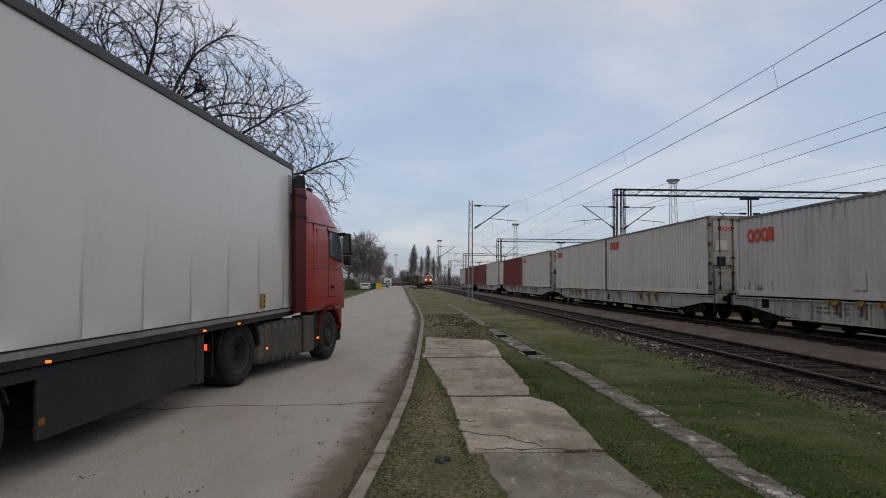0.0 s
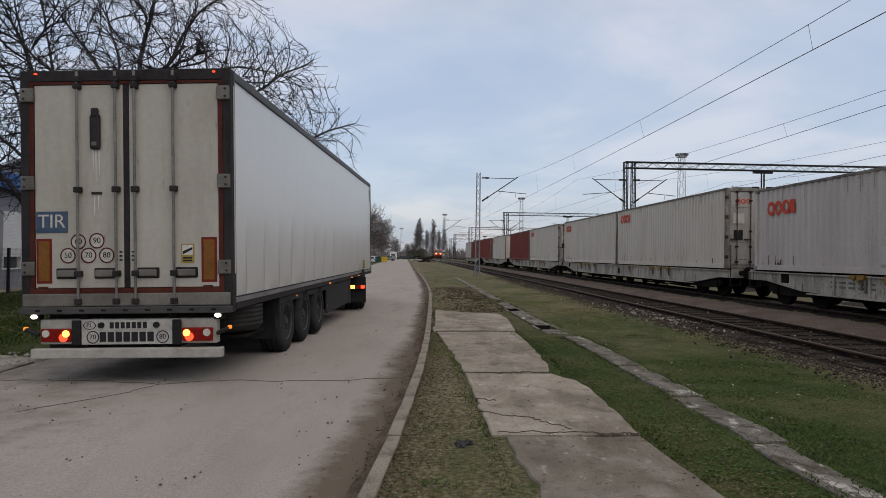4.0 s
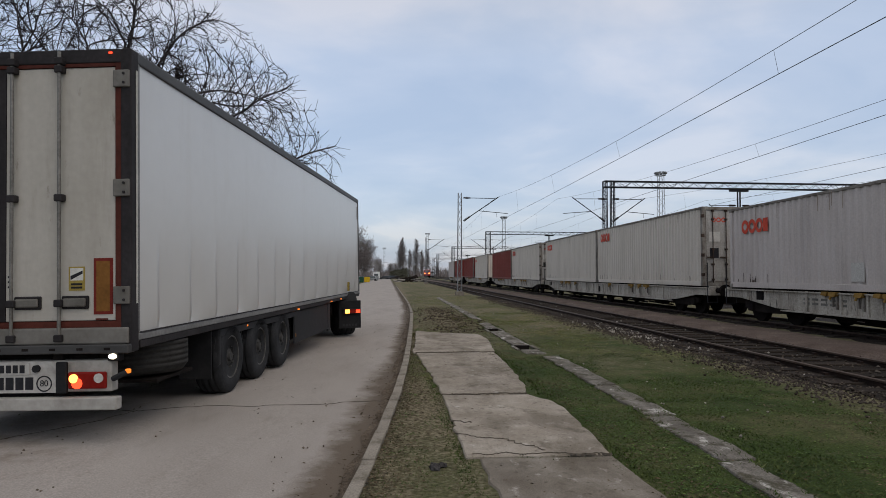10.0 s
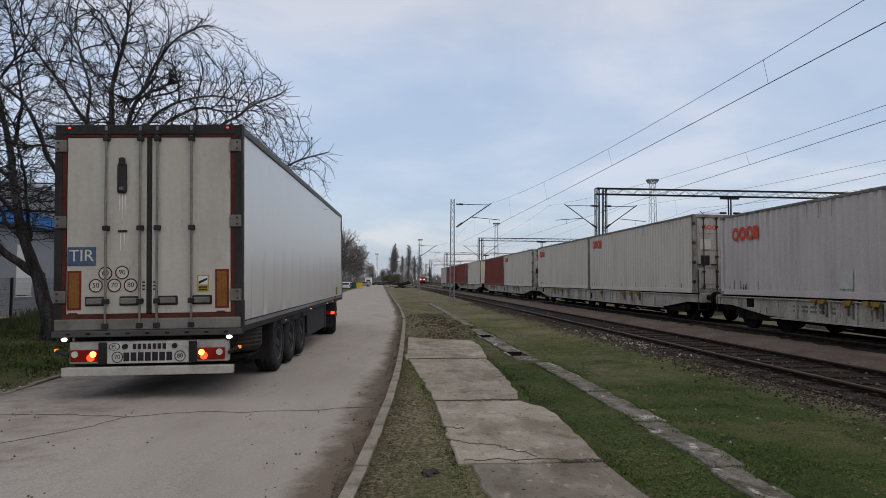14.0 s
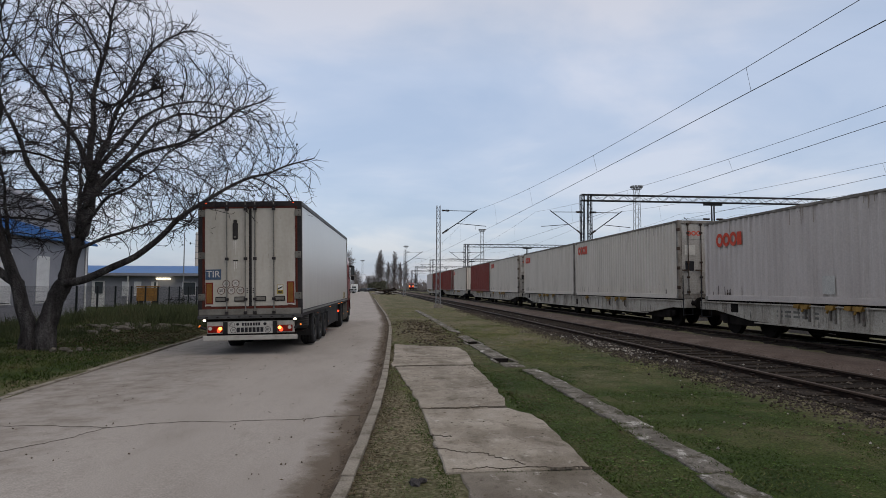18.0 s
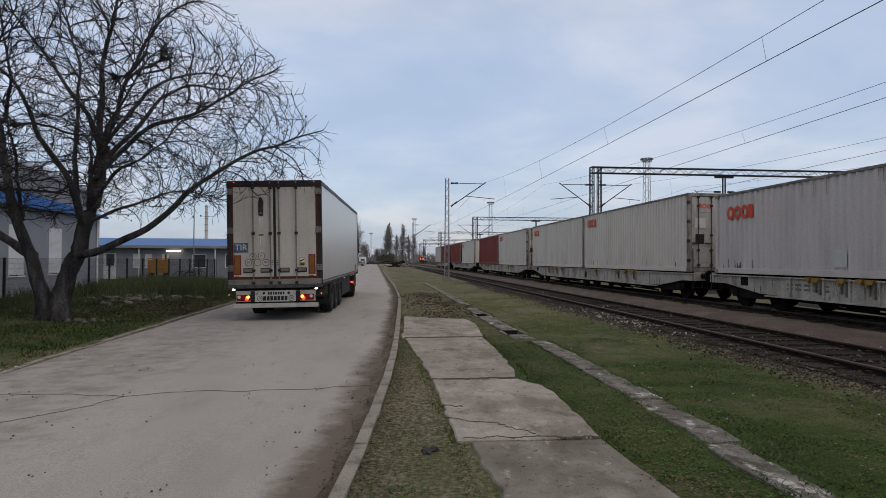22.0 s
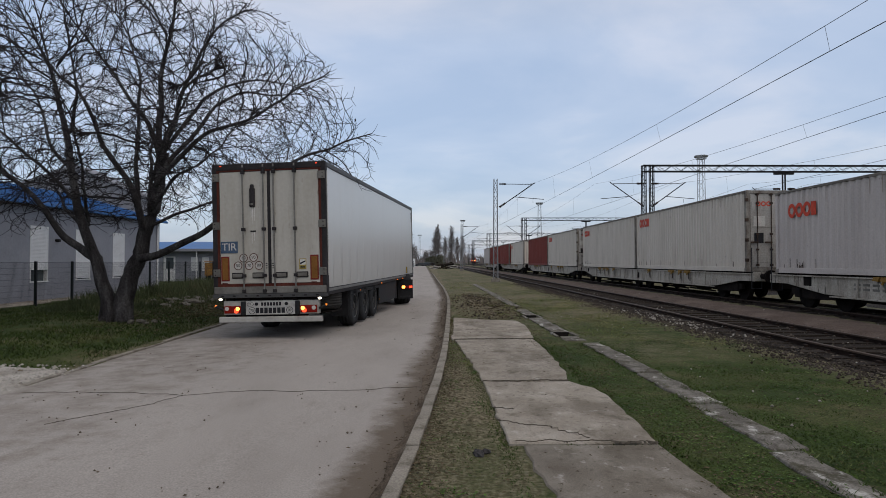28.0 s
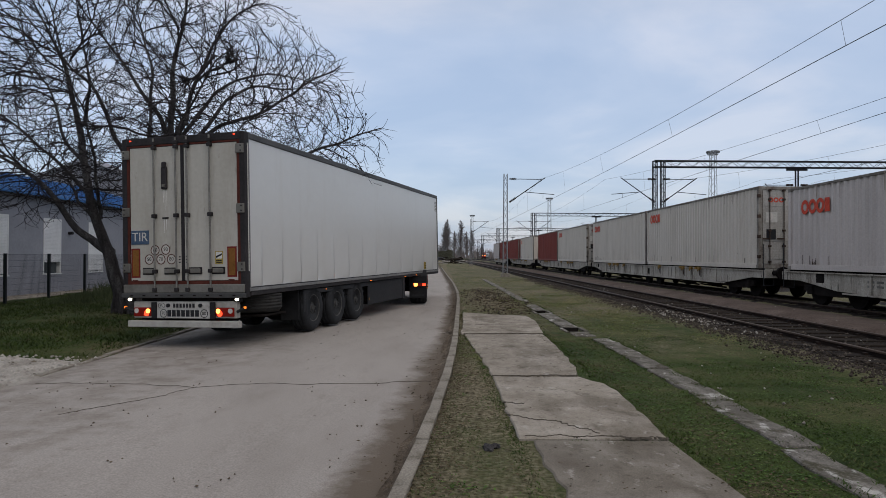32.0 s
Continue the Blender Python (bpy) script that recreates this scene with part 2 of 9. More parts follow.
# near-black tone holds oily stone and the shade under the wagons
M["ballast"] = surf("ballast_bed", [(0.3, (0.009, 0.007, 0.006)), (0.5, (0.018, 0.014, 0.011)), (0.72, (0.040, 0.032, 0.026))], rough=0.95, scale=1.0, fine=22, bump=1.0, fine_amount=0.6, bump_distance=0.05)
M["cinder"] = surf("brown_cinder_strip", [(0.3, (0.075, 0.054, 0.044)), (0.55, (0.112, 0.085, 0.070)), (0.75, (0.150, 0.118, 0.099))], rough=0.95, scale=1.1, fine=38, bump=0.9, fine_amount=0.4)
M["stone"] = surf("ballast_stone", [(0.3, (0.022, 0.018, 0.014)), (0.5, (0.055, 0.044, 0.035)), (0.72, (0.15, 0.13, 0.108))], rough=0.92, scale=3.0, fine=30, bump=0.3, per_island=0.45)
M["chalk"] = surf("white_gravel", [(0.3, (0.20, 0.18, 0.155)), (0.7, (0.40, 0.375, 0.335))], rough=0.95, scale=1.5, fine=30, bump=0.6, per_island=0.25)
M["sleeper"] = surf("old_sleeper", [(0.3, (0.012, 0.009, 0.007)), (0.7, (0.036, 0.028, 0.022))], rough=0.95, scale=3, fine=40, bump=0.6, stretch=(0.5, 4, 2), per_object=0.25)
M["rail"] = surf("rusty_rail", [(0.3, (0.012, 0.008, 0.007)), (0.7, (0.032, 0.020, 0.015))], rough=0.8, metal=0.1, scale=4, fine=60, bump=0.3)
M["railhead"] = surf("rail_head", [(0.3, (0.050, 0.034, 0.026)), (0.7, (0.095, 0.068, 0.052))], rough=0.55, metal=0.3, scale=4, fine=60, bump=0.1, stretch=(4, .2, 1))
M["shoulder"] = surf("shoulder_gravel", [(0.3, (0.034, 0.027, 0.022)), (0.55, (0.060, 0.049, 0.040)), (0.75, (0.112, 0.096, 0.080))], rough=0.95, scale=2.0, fine=20, bump=0.3, per_island=0.45)
M["leaf"] = surf("dry_leaf", [(0.3, (0.042, 0.030, 0.018)), (0.55, (0.092, 0.070, 0.042)), (0.75, (0.21, 0.175, 0.12))], rough=0.85, scale=3, fine=10, bump=0, per_island=0.4)
M["bark"] = surf("grey_bark", [(0.3, (0.016, 0.014, 0.014)), (0.50, (0.046, 0.042, 0.042)), (0.75, (0.110, 0.104, 0.102))], rough=0.95, scale=2.5, fine=28, bump=1.0, stretch=(1.5, 1.5, 0.35), fine_amount=0.4, bump_distance=0.05)
M["twig"] = surf("twig_bark", [(0.3, (0.014, 0.012, 0.013)), (0.7, (0.034, 0.030, 0.031))], rough=0.9, scale=2.0, fine=20, bump=0)
M["farwood"] = surf("far_bare_wood", [(0.3, (0.130, 0.110, 0.105)), (0.7, (0.190, 0.166, 0.158))], rough=0.95, scale=0.4, fine=4, bump=0, per_island=0.25)
M["evergreen"] = surf("evergreen_hedge", [(0.3, (0.072, 0.074, 0.052)), (0.7, (0.130, 0.126, 0.092))], rough=0.9, scale=0.8, fine=8, bump=0, per_island=0.4)
# containers and wagons
for key, a, b_, c in (("box_grey", (0.436, 0.388, 0.358), (0.514, 0.460, 0.422), (0.554, 0.500, 0.463)), ("box_cream", (0.498, 0.448, 0.378), (0.586, 0.530, 0.455), (0.632, 0.575, 0.503)),
                      ("box_red", (0.135, 0.030, 0.024), (0.190, 0.042, 0.033), (0.230, 0.060, 0.047)), ("box_white", (0.40, 0.40, 0.40), (0.48, 0.48, 0.48), (0.55, 0.55, 0.55))):
    M[key] = surf("container_paint_" + key[4:], [(0.25, a), (0.5, b_), (0.75, c)], rough=0.55, scale=1.1, fine=22, bump=0.08, stretch=(1.2, 1.2, 0.35), fine_amount=0.07, grime=(((0.20, 0.165, 0.125), 0.56, 0.74, 2.2, (2.5, 2.5, 0.22), 0.40), ((0.11, 0.045, 0.025), 0.685, 0.72, 4.5, (1, 1, 0.7), 0.85)))
# door paint darkened to hold the shade between two containers
M["box_door"] = surf("shaded_container_door", [(0.3, (0.25, 0.232, 0.205)), (0.5, (0.345, 0.325, 0.295)), (0.75, (0.41, 0.39, 0.36))], rough=0.7, scale=2.2, fine=24, bump=0.1, stretch=(1.5, 1, 0.4))
# grimy rail whose dark tone also holds the shade line beneath it
M["box_rail"] = surf("grimy_shaded_top_rail", [(0.3, (0.10, 0.085, 0.070)), (0.7, (0.25, 0.230, 0.200))], rough=0.75, scale=3, fine=24, bump=0.1)
M["box_trim"] = surf("container_frame_dirt", [(0.3, (0.070, 0.045, 0.035)), (0.5, (0.20, 0.18, 0.155)), (0.72, (0.32, 0.30, 0.27))], rough=0.75, scale=3.5, fine=30, bump=0.15, stretch=(1, 1, 0.6))
M["box_seal"] = surf("door_rust_dark", [(0.3, (0.022, 0.016, 0.013)), (0.7, (0.075, 0.050, 0.038))], rough=0.85, scale=4, fine=30, bump=0.2)
M["mark_red"] = surf("faded_red_marking", [(0.3, (0.46, 0.050, 0.028)), (0.7, (0.62, 0.085, 0.045))], rough=0.6, scale=3, fine=20, bump=0, fine_amount=0.1)
M["mark_dark"] = surf("dark_marking", [(0.022, 0.022, 0.025)], rough=0.7, scale=4, bump=0)
M["mark_white"] = surf("pale_marking", [(0.50, 0.48, 0.44)], rough=0.7, scale=4, bump=0)
M["wagon"] = surf("wagon_grey_paint", [(0.22, (0.075, 0.058, 0.044)), (0.36, (0.272, 0.246, 0.206)), (0.55, (0.400, 0.366, 0.314)), (0.78, (0.458, 0.422, 0.368))], rough=0.75, scale=1.4, fine=24, bump=0.15, stretch=(1, 1, 0.5), fine_amount=0.2, grime=(((0.075, 0.048, 0.034), 0.55, 0.68, 2.4, (2.2, 2.2, 0.5), 0.8), ((0.022, 0.018, 0.015), 0.60, 0.67, 3.6, (1.5, 1.5, 0.22), 0.85)))
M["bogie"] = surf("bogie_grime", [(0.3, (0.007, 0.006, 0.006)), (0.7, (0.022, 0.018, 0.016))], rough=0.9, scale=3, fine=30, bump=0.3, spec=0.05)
M["hook"] = surf("yellow_lock", [(0.3, (0.20, 0.115, 0.030)), (0.7, (0.33, 0.20, 0.055))], rough=0.7, scale=6, fine=40, bump=0.1)
M["steel"] = surf("galvanised_steel", [(0.3, (0.16, 0.165, 0.17)), (0.7, (0.26, 0.265, 0.27))], rough=0.55, metal=0.3, scale=2, fine=30, bump=0.1, fine_amount=0.1)
M["dark_steel"] = surf("weathered_dark_steel", [(0.3, (0.020, 0.020, 0.022)), (0.7, (0.048, 0.048, 0.052))], rough=0.7, metal=0.2, scale=2, fine=30, bump=0.1)
M["wire"] = surf("copper_wire", [(0.06, 0.058, 0.055)], rough=0.6, metal=0.5, bump=0)
M["insulator"] = surf("brown_insulator", [(0.030, 0.018, 0.014)], rough=0.3, bump=0)
# lorry
M["grp"] = surf("white_grp_panel", [(0.22, (0.475, 0.462, 0.430)), (0.5, (0.515, 0.504, 0.478)), (0.75, (0.540, 0.530, 0.508))], rough=0.32, scale=0.30, fine=6, bump=0.0, stretch=(1, 0.6, 1.2), fine_amount=0.015, coat=0.6, spec=0.5, rough_var=0.02, grime=(((0.42, 0.39, 0.34), 0.55, 0.75, 1.2, (1, 1.6, 0.3), 0.35),))
M["grp"].node_tree.nodes["Principled BSDF"].inputs["Coat Roughness"].default_value = 0.28
M["door_dirty"] = surf("grimy_door_panel", [(0.2, (0.305, 0.280, 0.235)), (0.42, (0.385, 0.360, 0.312)), (0.6, (0.440, 0.415, 0.368)), (0.8, (0.480, 0.456, 0.410))], rough=0.55, scale=0.9, fine=14, bump=0.05, stretch=(1.6, 1, 0.35), fine_amount=0.045, grime=(((0.20, 0.17, 0.13), 0.54, 0.74, 1.4, (1.8, 1, 0.25), 0.38), ((0.13, 0.11, 0.085), 0.64, 0.72, 6.0, (1.3, 1, 0.5), 0.45)))
M["maroon"] = surf("maroon_door_edge", [(0.3, (0.050, 0.015, 0.011)), (0.7, (0.095, 0.026, 0.018))], rough=0.7, scale=2, fine=25, bump=0.1)
M["frame_dark"] = surf("dark_rear_frame", [(0.3, (0.016, 0.0145, 0.015)), (0.7, (0.038, 0.034, 0.035))], rough=0.65, scale=2.5, fine=25, bump=0.1, stretch=(1, 1, 0.4))
M["rail_grey"] = surf("anodised_rail", [(0.3, (0.050, 0.049, 0.048)), (0.7, (0.090, 0.088, 0.086))], rough=0.5, metal=0.2, scale=1.5, fine=25, bump=0.02, fine_amount=0.06)
M["alu"] = surf("dirty_aluminium", [(0.3, (0.085, 0.078, 0.068)), (0.5, (0.145, 0.136, 0.120)), (0.72, (0.205, 0.194, 0.175))], rough=0.55, metal=0.15, scale=2.2, fine=20, bump=0.03, fine_amount=0.08)
M["bumper"] = surf("scuffed_white_steel", [(0.25, (0.20, 0.185, 0.160)), (0.5, (0.34, 0.325, 0.295)), (0.75, (0.44, 0.425, 0.392))], rough=0.6, scale=2.0, fine=16, bump=0.02, fine_amount=0.06)
M["side_rail"] = surf("grey_side_rail", [(0.3, (0.15, 0.148, 0.144)), (0.7, (0.23, 0.227, 0.220))], rough=0.55, metal=0.1, scale=2.0, fine=20, bump=0.02)
M["rod"] = surf("lock_rod_zinc", [(0.3, (0.13, 0.122, 0.108)), (0.7, (0.23, 0.220, 0.200))], rough=0.5, metal=0.5, scale=5, fine=40, bump=0.05)
M["plastic"] = surf("dusty_black_plastic", [(0.3, (0.009, 0.009, 0.010)), (0.7, (0.024, 0.024, 0.025))], rough=0.75, scale=1.5, fine=20, bump=0.1)
M["skirt"] = surf("dark_grey_side_skirt", [(0.3, (0.018, 0.019, 0.021)), (0.7, (0.036, 0.036, 0.038))], rough=0.6, scale=0.9, fine=12, bump=0.04)
M["rubber"] = surf("tyre_rubber", [(0.3, (0.015, 0.0155, 0.0165)), (0.7, (0.036, 0.037, 0.039))], rough=0.88, scale=3, fine=30, bump=0.2)
# dusty rubber, lightened further for the skylight on the spare tyre
M["dusty_lit_rubber"] = surf("dusty_lit_tyre_rubber", [(0.3, (0.020, 0.019, 0.018)), (0.7, (0.048, 0.046, 0.043))], rough=0.95, scale=3, fine=30, bump=0.2)
M["rim"] = surf("dusty_wheel_rim", [(0.3, (0.026, 0.026, 0.026)), (0.7, (0.072, 0.070, 0.067))], rough=0.6, metal=0.1, scale=4, fine=30, bump=0.1)
M["red_paint"] = surf("red_cab_paint", [(0.3, (0.215, 0.013, 0.009)), (0.7, (0.285, 0.022, 0.015))], rough=0.32, scale=0.9, fine=14, bump=0.02, fine_amount=0.06, coat=0.4, spec=0.5)
# cab red with the shade behind the cab put into it; arch shares it
M["red_shade"] = surf("shaded_red_paint", [(0.3, (0.055, 0.006, 0.006)), (0.7, (0.085, 0.010, 0.009))], rough=0.5, scale=1.2, fine=14, bump=0.03)
M["rim_lip"] = surf("worn_rim_lip", [(0.3, (0.085, 0.083, 0.080)), (0.7, (0.175, 0.170, 0.162))], rough=0.5, metal=0.3, scale=5, fine=40, bump=0.05)
M["tank"] = surf("dusty_tank", [(0.3, (0.056, 0.051, 0.045)), (0.7, (0.105, 0.097, 0.086))], rough=0.6, metal=0.3, scale=1.6, fine=20, bump=0.08, stretch=(1, 1.5, 0.6))
M["glass"] = glass_mat("window_glass")
M["orange_panel"] = surf("orange_reflector", [(0.3, (0.150, 0.066, 0.016)), (0.7, (0.215, 0.098, 0.024))], rough=0.5, scale=3, fine=30, bump=0)
M["red_border"] = surf("red_reflector", [(0.15, 0.020, 0.015)], rough=0.5, scale=3, bump=0)
M["blue_plate"] = surf("blue_plate", [(0.3, (0.036, 0.066, 0.118)), (0.7, (0.074, 0.106, 0.160))], rough=0.6, scale=5, fine=30, bump=0)
M["yellow_sticker"] = surf("yellow_sticker", [(0.30, 0.225, 0.055)], rough=0.6, scale=5, bump=0)
M["white_sticker"] = surf("white_sticker", [(0.55, 0.54, 0.50)], rough=0.6, scale=5, bump=0)
M["pale_film"] = surf("grimy_sticker_film", [(0.3, (0.40, 0.375, 0.335)), (0.7, (0.50, 0.475, 0.435))], rough=0.6, scale=4, fine=30, bump=0)
M["plate_dirty"] = surf("grimy_plate_panel", [(0.25, (0.26, 0.24, 0.215)), (0.5, (0.40, 0.385, 0.355)), (0.75, (0.50, 0.482, 0.45))], rough=0.7, scale=4, fine=20, bump=0)
M["lamp_red"] = surf("lit_red_lamp", [(0.45, 0.02, 0.01)], rough=0.2, bump=0, emit=(1.0, 0.060, 0.020), emit_strength=2.4)
M["lens_red"] = surf("red_lens", [(0.13, 0.010, 0.008)], rough=0.2, bump=0, emit=(1.0, 0.03, 0.01), emit_strength=0.03)
M["lamp_amber"] = surf("lit_amber_lamp", [(0.8, 0.3, 0.03)], rough=0.2, bump=0, emit=(1.0, 0.30, 0.05), emit_strength=6.0)
M["lamp_marker"] = surf("side_marker_lamp", [(0.7, 0.22, 0.02)], rough=0.2, bump=0, emit=(1.0, 0.24, 0.03), emit_strength=0.9)
M["lamp_white"] = surf("lit_reversing_lamp", [(0.9, 0.88, 0.8)], rough=0.2, bump=0, emit=(1.0, 0.88, 0.62), emit_strength=5.0)
M["lens_clear"] = surf("clear_lens", [(0.5, 0.48, 0.44)], rough=0.2, bump=0)
# buildings
M["panel"] = surf("grey_wall_panel", [(0.3, (0.195, 0.198, 0.220)), (0.7, (0.255, 0.258, 0.284))], rough=0.6, scale=0.6, fine=10, bump=0.03, fine_amount=0.06)
M["plinth"] = surf("dark_grey_wall", [(0.3, (0.064, 0.070, 0.086)), (0.7, (0.088, 0.094, 0.113))], rough=0.65, scale=0.6, fine=12, bump=0.03, fine_amount=0.06)
M["blue_roof"] = surf("blue_sheet_roof", [(0.3, (0.030, 0.105, 0.280)), (0.7, (0.050, 0.150, 0.360))], rough=0.45, scale=0.8, fine=10, bump=0.03)
M["shutter"] = surf("white_roller_shutter", [(0.60, 0.60, 0.60)], rough=0.5, scale=1.0, bump=0.02)
M["white_paint"] = surf("white_paint", [(0.62, 0.62, 0.61)], rough=0.55, scale=1.0, bump=0.0, fine_amount=0.03)
M["fence"] = surf("dark_fence_post", [(0.014, 0.016, 0.018)], rough=0.6, scale=3, bump=0.05)
M["tube"] = surf("lit_tube_lamp", [(0.9, 0.85, 0.7)], bump=0, emit=(1.0, 0.86, 0.58), emit_strength=4.0)
M["yellow"] = surf("yellow_bin", [(0.55, 0.36, 0.02)], rough=0.5, scale=2, bump=0.05)
M["green"] = surf("green_bin", [(0.025, 0.075, 0.045)], rough=0.5, scale=2, bump=0.05)
M["ochre"] = surf("ochre_box", [(0.3, (0.24, 0.12, 0.03)), (0.7, (0.34, 0.18, 0.05))], rough=0.6, scale=2, bump=0.05)
for key, c in (("car_white", (0.55, 0.55, 0.56)), ("car_black", (0.03, 0.03, 0.035)), ("car_blue", (0.03, 0.07, 0.16)), ("car_silver", (0.28, 0.29, 0.30))):
    M[key] = surf(key, [c], rough=0.3, scale=1, bump=0, coat=0.3, spec=0.5)


def road_dirt():
    """Mixes brown into the asphalt by its 'dirt' attribute, kerbside mud and a darker left half, broken up by noise."""
    n, l = M["asphalt"].node_tree.nodes, M["asphalt"].node_tree.links
    b = n["Principled BSDF"]
    src = b.inputs["Base Color"].links[0].from_socket
    at = n.new("ShaderNodeAttribute")
    at.attribute_name = "dirt"
    tc = n.new("ShaderNodeTexCoord")
    nz = n.new("ShaderNodeTexNoise")
    nz.inputs["Scale"].default_value, nz.inputs["Detail"].default_value, nz.inputs["Roughness"].default_value = 2.6, 8, 0.7
    l.new(tc.outputs["Object"], nz.inputs["Vector"])
    ad = n.new("ShaderNodeMath"); ad.operation = "ADD"
    l.new(at.outputs["Fac"], ad.inputs[0]); l.new(nz.outputs["Fac"], ad.inputs[1])
    mr = n.new("ShaderNodeMapRange")
    mr.inputs["From Min"].default_value, mr.inputs["From Max"].default_value = 0.76, 1.18
    l.new(ad.outputs[0], mr.inputs[0])
    mx = n.new("ShaderNodeMix"); mx.data_type = "RGBA"
    l.new(mr.outputs[0], mx.inputs["Factor"])
    l.new(src, mx.inputs["A"])
    mx.inputs["B"].default_value = (0.122, 0.098, 0.075, 1)
    l.new(mx.outputs["Result"], b.inputs["Base Color"])


road_dirt()


def bare_soil():
    """Mixes brown earth and dead leaf into the grass sheet where it carries its 'bare' attribute."""
    n, l = M["soil"].node_tree.nodes, M["soil"].node_tree.links
    b = n["Principled BSDF"]
    src = b.inputs["Base Color"].links[0].from_socket
    at = n.new("ShaderNodeAttribute")
    at.attribute_name = "bare"
    tc = n.new("ShaderNodeTexCoord")
    nz = n.new("ShaderNodeTexNoise")
    nz.inputs["Scale"].default_value, nz.inputs["Detail"].default_value, nz.inputs["Roughness"].default_value = 3.0, 8, 0.72
    l.new(tc.outputs["Object"], nz.inputs["Vector"])
    ad = n.new("ShaderNodeMath"); ad.operation = "ADD"
    l.new(at.outputs["Fac"], ad.inputs[0]); l.new(nz.outputs["Fac"], ad.inputs[1])
    mr = n.new("ShaderNodeMapRange")
    mr.inputs["From Min"].default_value, mr.inputs["From Max"].default_value = 0.62, 1.15
    l.new(ad.outputs[0], mr.inputs[0])
    earth = n.new("ShaderNodeValToRGB")
    ramp_of(earth, [(0.35, (0.080, 0.067, 0.039)), (0.5, (0.155, 0.131, 0.081)), (0.66, (0.245, 0.213, 0.146))])
    nf = n.new("ShaderNodeTexNoise")
    nf.inputs["Scale"].default_value, nf.inputs["Detail"].default_value = 22, 5
    l.new(tc.outputs["Object"], nf.inputs["Vector"])
    l.new(nf.outputs["Fac"], earth.inputs[0])
    mx = n.new("ShaderNodeMix"); mx.data_type = "RGBA"
    l.new(mr.outputs[0], mx.inputs["Factor"])
    l.new(src, mx.inputs["A"]); l.new(earth.outputs[0], mx.inputs["B"])
    l.new(mx.outputs["Result"], b.inputs["Base Color"])


bare_soil()
M["strip"] = surf("flaking_concrete_strip", [(0.30, (0.090, 0.080, 0.066)), (0.46, (0.135, 0.123, 0.106)), (0.60, (0.190, 0.176, 0.154)), (0.8, (0.250, 0.232, 0.204))], rough=0.9, scale=3.0, fine=60, bump=0.6, fine_amount=0.3, stretch=(1.4, 0.7, 1), grime=(((0.46, 0.445, 0.41), 0.56, 0.63, 4.2, (1.6, 0.7, 1), 0.8), ((0.050, 0.046, 0.026), 0.50, 0.62, 5.0, (1, 1, 1), 0.85)))

# ---- mesh helpers ----


def part(name, bm, material, parent=None, label="", smooth=False):
    """Links a bmesh as one mesh object under a thing or a part."""
    me = bpy.data.meshes.new(name)
    bm.to_mesh(me)
    bm.free()
    if smooth:
        for p in me.polygons:
            p.use_smooth = True
    me.materials.append(M[material])
    ob = new(name, me)
    if parent:
        ob.parent = parent
    if label:
        ob["label"] = label
    return ob


def raw(name, verts, faces, material, parent=None, label=""):
    me = bpy.data.meshes.new(name)
    me.from_pydata(verts, [], faces)
    me.materials.append(M[material])
    ob = new(name, me)
    if parent:
        ob.parent = parent
    if label:
        ob["label"] = label
    return ob


def box(bm, x0, x1, y0, y1, z0, z1, bevel=0.0, m=None):
    vs = [bm.verts.new((x, y, z)) for x in (x0, x1) for y in (y0, y1) for z in (z0, z1)]
    fs = [bm.faces.new([vs[i] for i in f]) for f in ((0, 1, 3, 2), (4, 6, 7, 5), (0, 4, 5, 1), (2, 3, 7, 6), (0, 2, 6, 4), (1, 5, 7, 3))]
    if bevel:
        es = list({e for f in fs for e in f.edges})
        got = bmesh.ops.bevel(bm, geom=es, offset=bevel, segments=2, affect="EDGES", profile=0.5)
        vs = list({v for f in got["faces"] for v in f.verts} | {v for v in vs if v.is_valid})
    if m is not None:
        bmesh.ops.transform(bm, matrix=m, verts=vs)
    return vs


def bx(*a, **k):
    bm = bmesh.new()
    box(bm, *a, **k)
    return bm


def cyl(bm, c, r, depth, axis="x", seg=24, r2=None):
    rot = {"x": pose(0, 0, 0, 0, 90, 0), "y": pose(0, 0, 0, 90, 0, 0), "z": Matrix.Identity(4)}[axis]
    return bmesh.ops.create_cone(bm, cap_ends=True, segments=seg, radius1=r, radius2=r if r2 is None else r2, depth=depth, matrix=Matrix.Translation(c) @ rot)["verts"]


def bar(bm, a, b, r, seg=6, r2=None):
    a, b = Vector(a), Vector(b)
    d = b - a
    m = Matrix.Translation((a + b) / 2) @ d.to_track_quat("Z", "Y").to_matrix().to_4x4()
    bmesh.ops.create_cone(bm, cap_ends=True, segments=seg, radius1=r, radius2=r if r2 is None else r2, depth=d.length, matrix=m)


def extrude(bm, outline, axis, a, b):
    """A closed outline of pairs, drawn out along an axis from a to b."""
    def at(p, v):
        return {"x": (v, p[0], p[1]), "y": (p[0], v, p[1]), "z": (p[0], p[1], v)}[axis]
    va = [bm.verts.new(at(p, a)) for p in outline]
    vb = [bm.verts.new(at(p, b)) for p in outline]
    k = len(outline)
    fs = [bm.faces.new(va), bm.faces.new(vb[::-1])]
    for i in range(k):
        fs.append(bm.faces.new((va[i], vb[i], vb[(i + 1) % k], va[(i + 1) % k])))
    bmesh.ops.recalc_face_normals(bm, faces=fs)
    return va, vb


def ext(outline, axis, a, b, bevel=0.0):
    bm = bmesh.new()
    extrude(bm, outline, axis, a, b)
    if bevel:
        bmesh.ops.bevel(bm, geom=bm.edges[:], offset=bevel, segments=2, affect="EDGES", profile=0.5)
    return bm


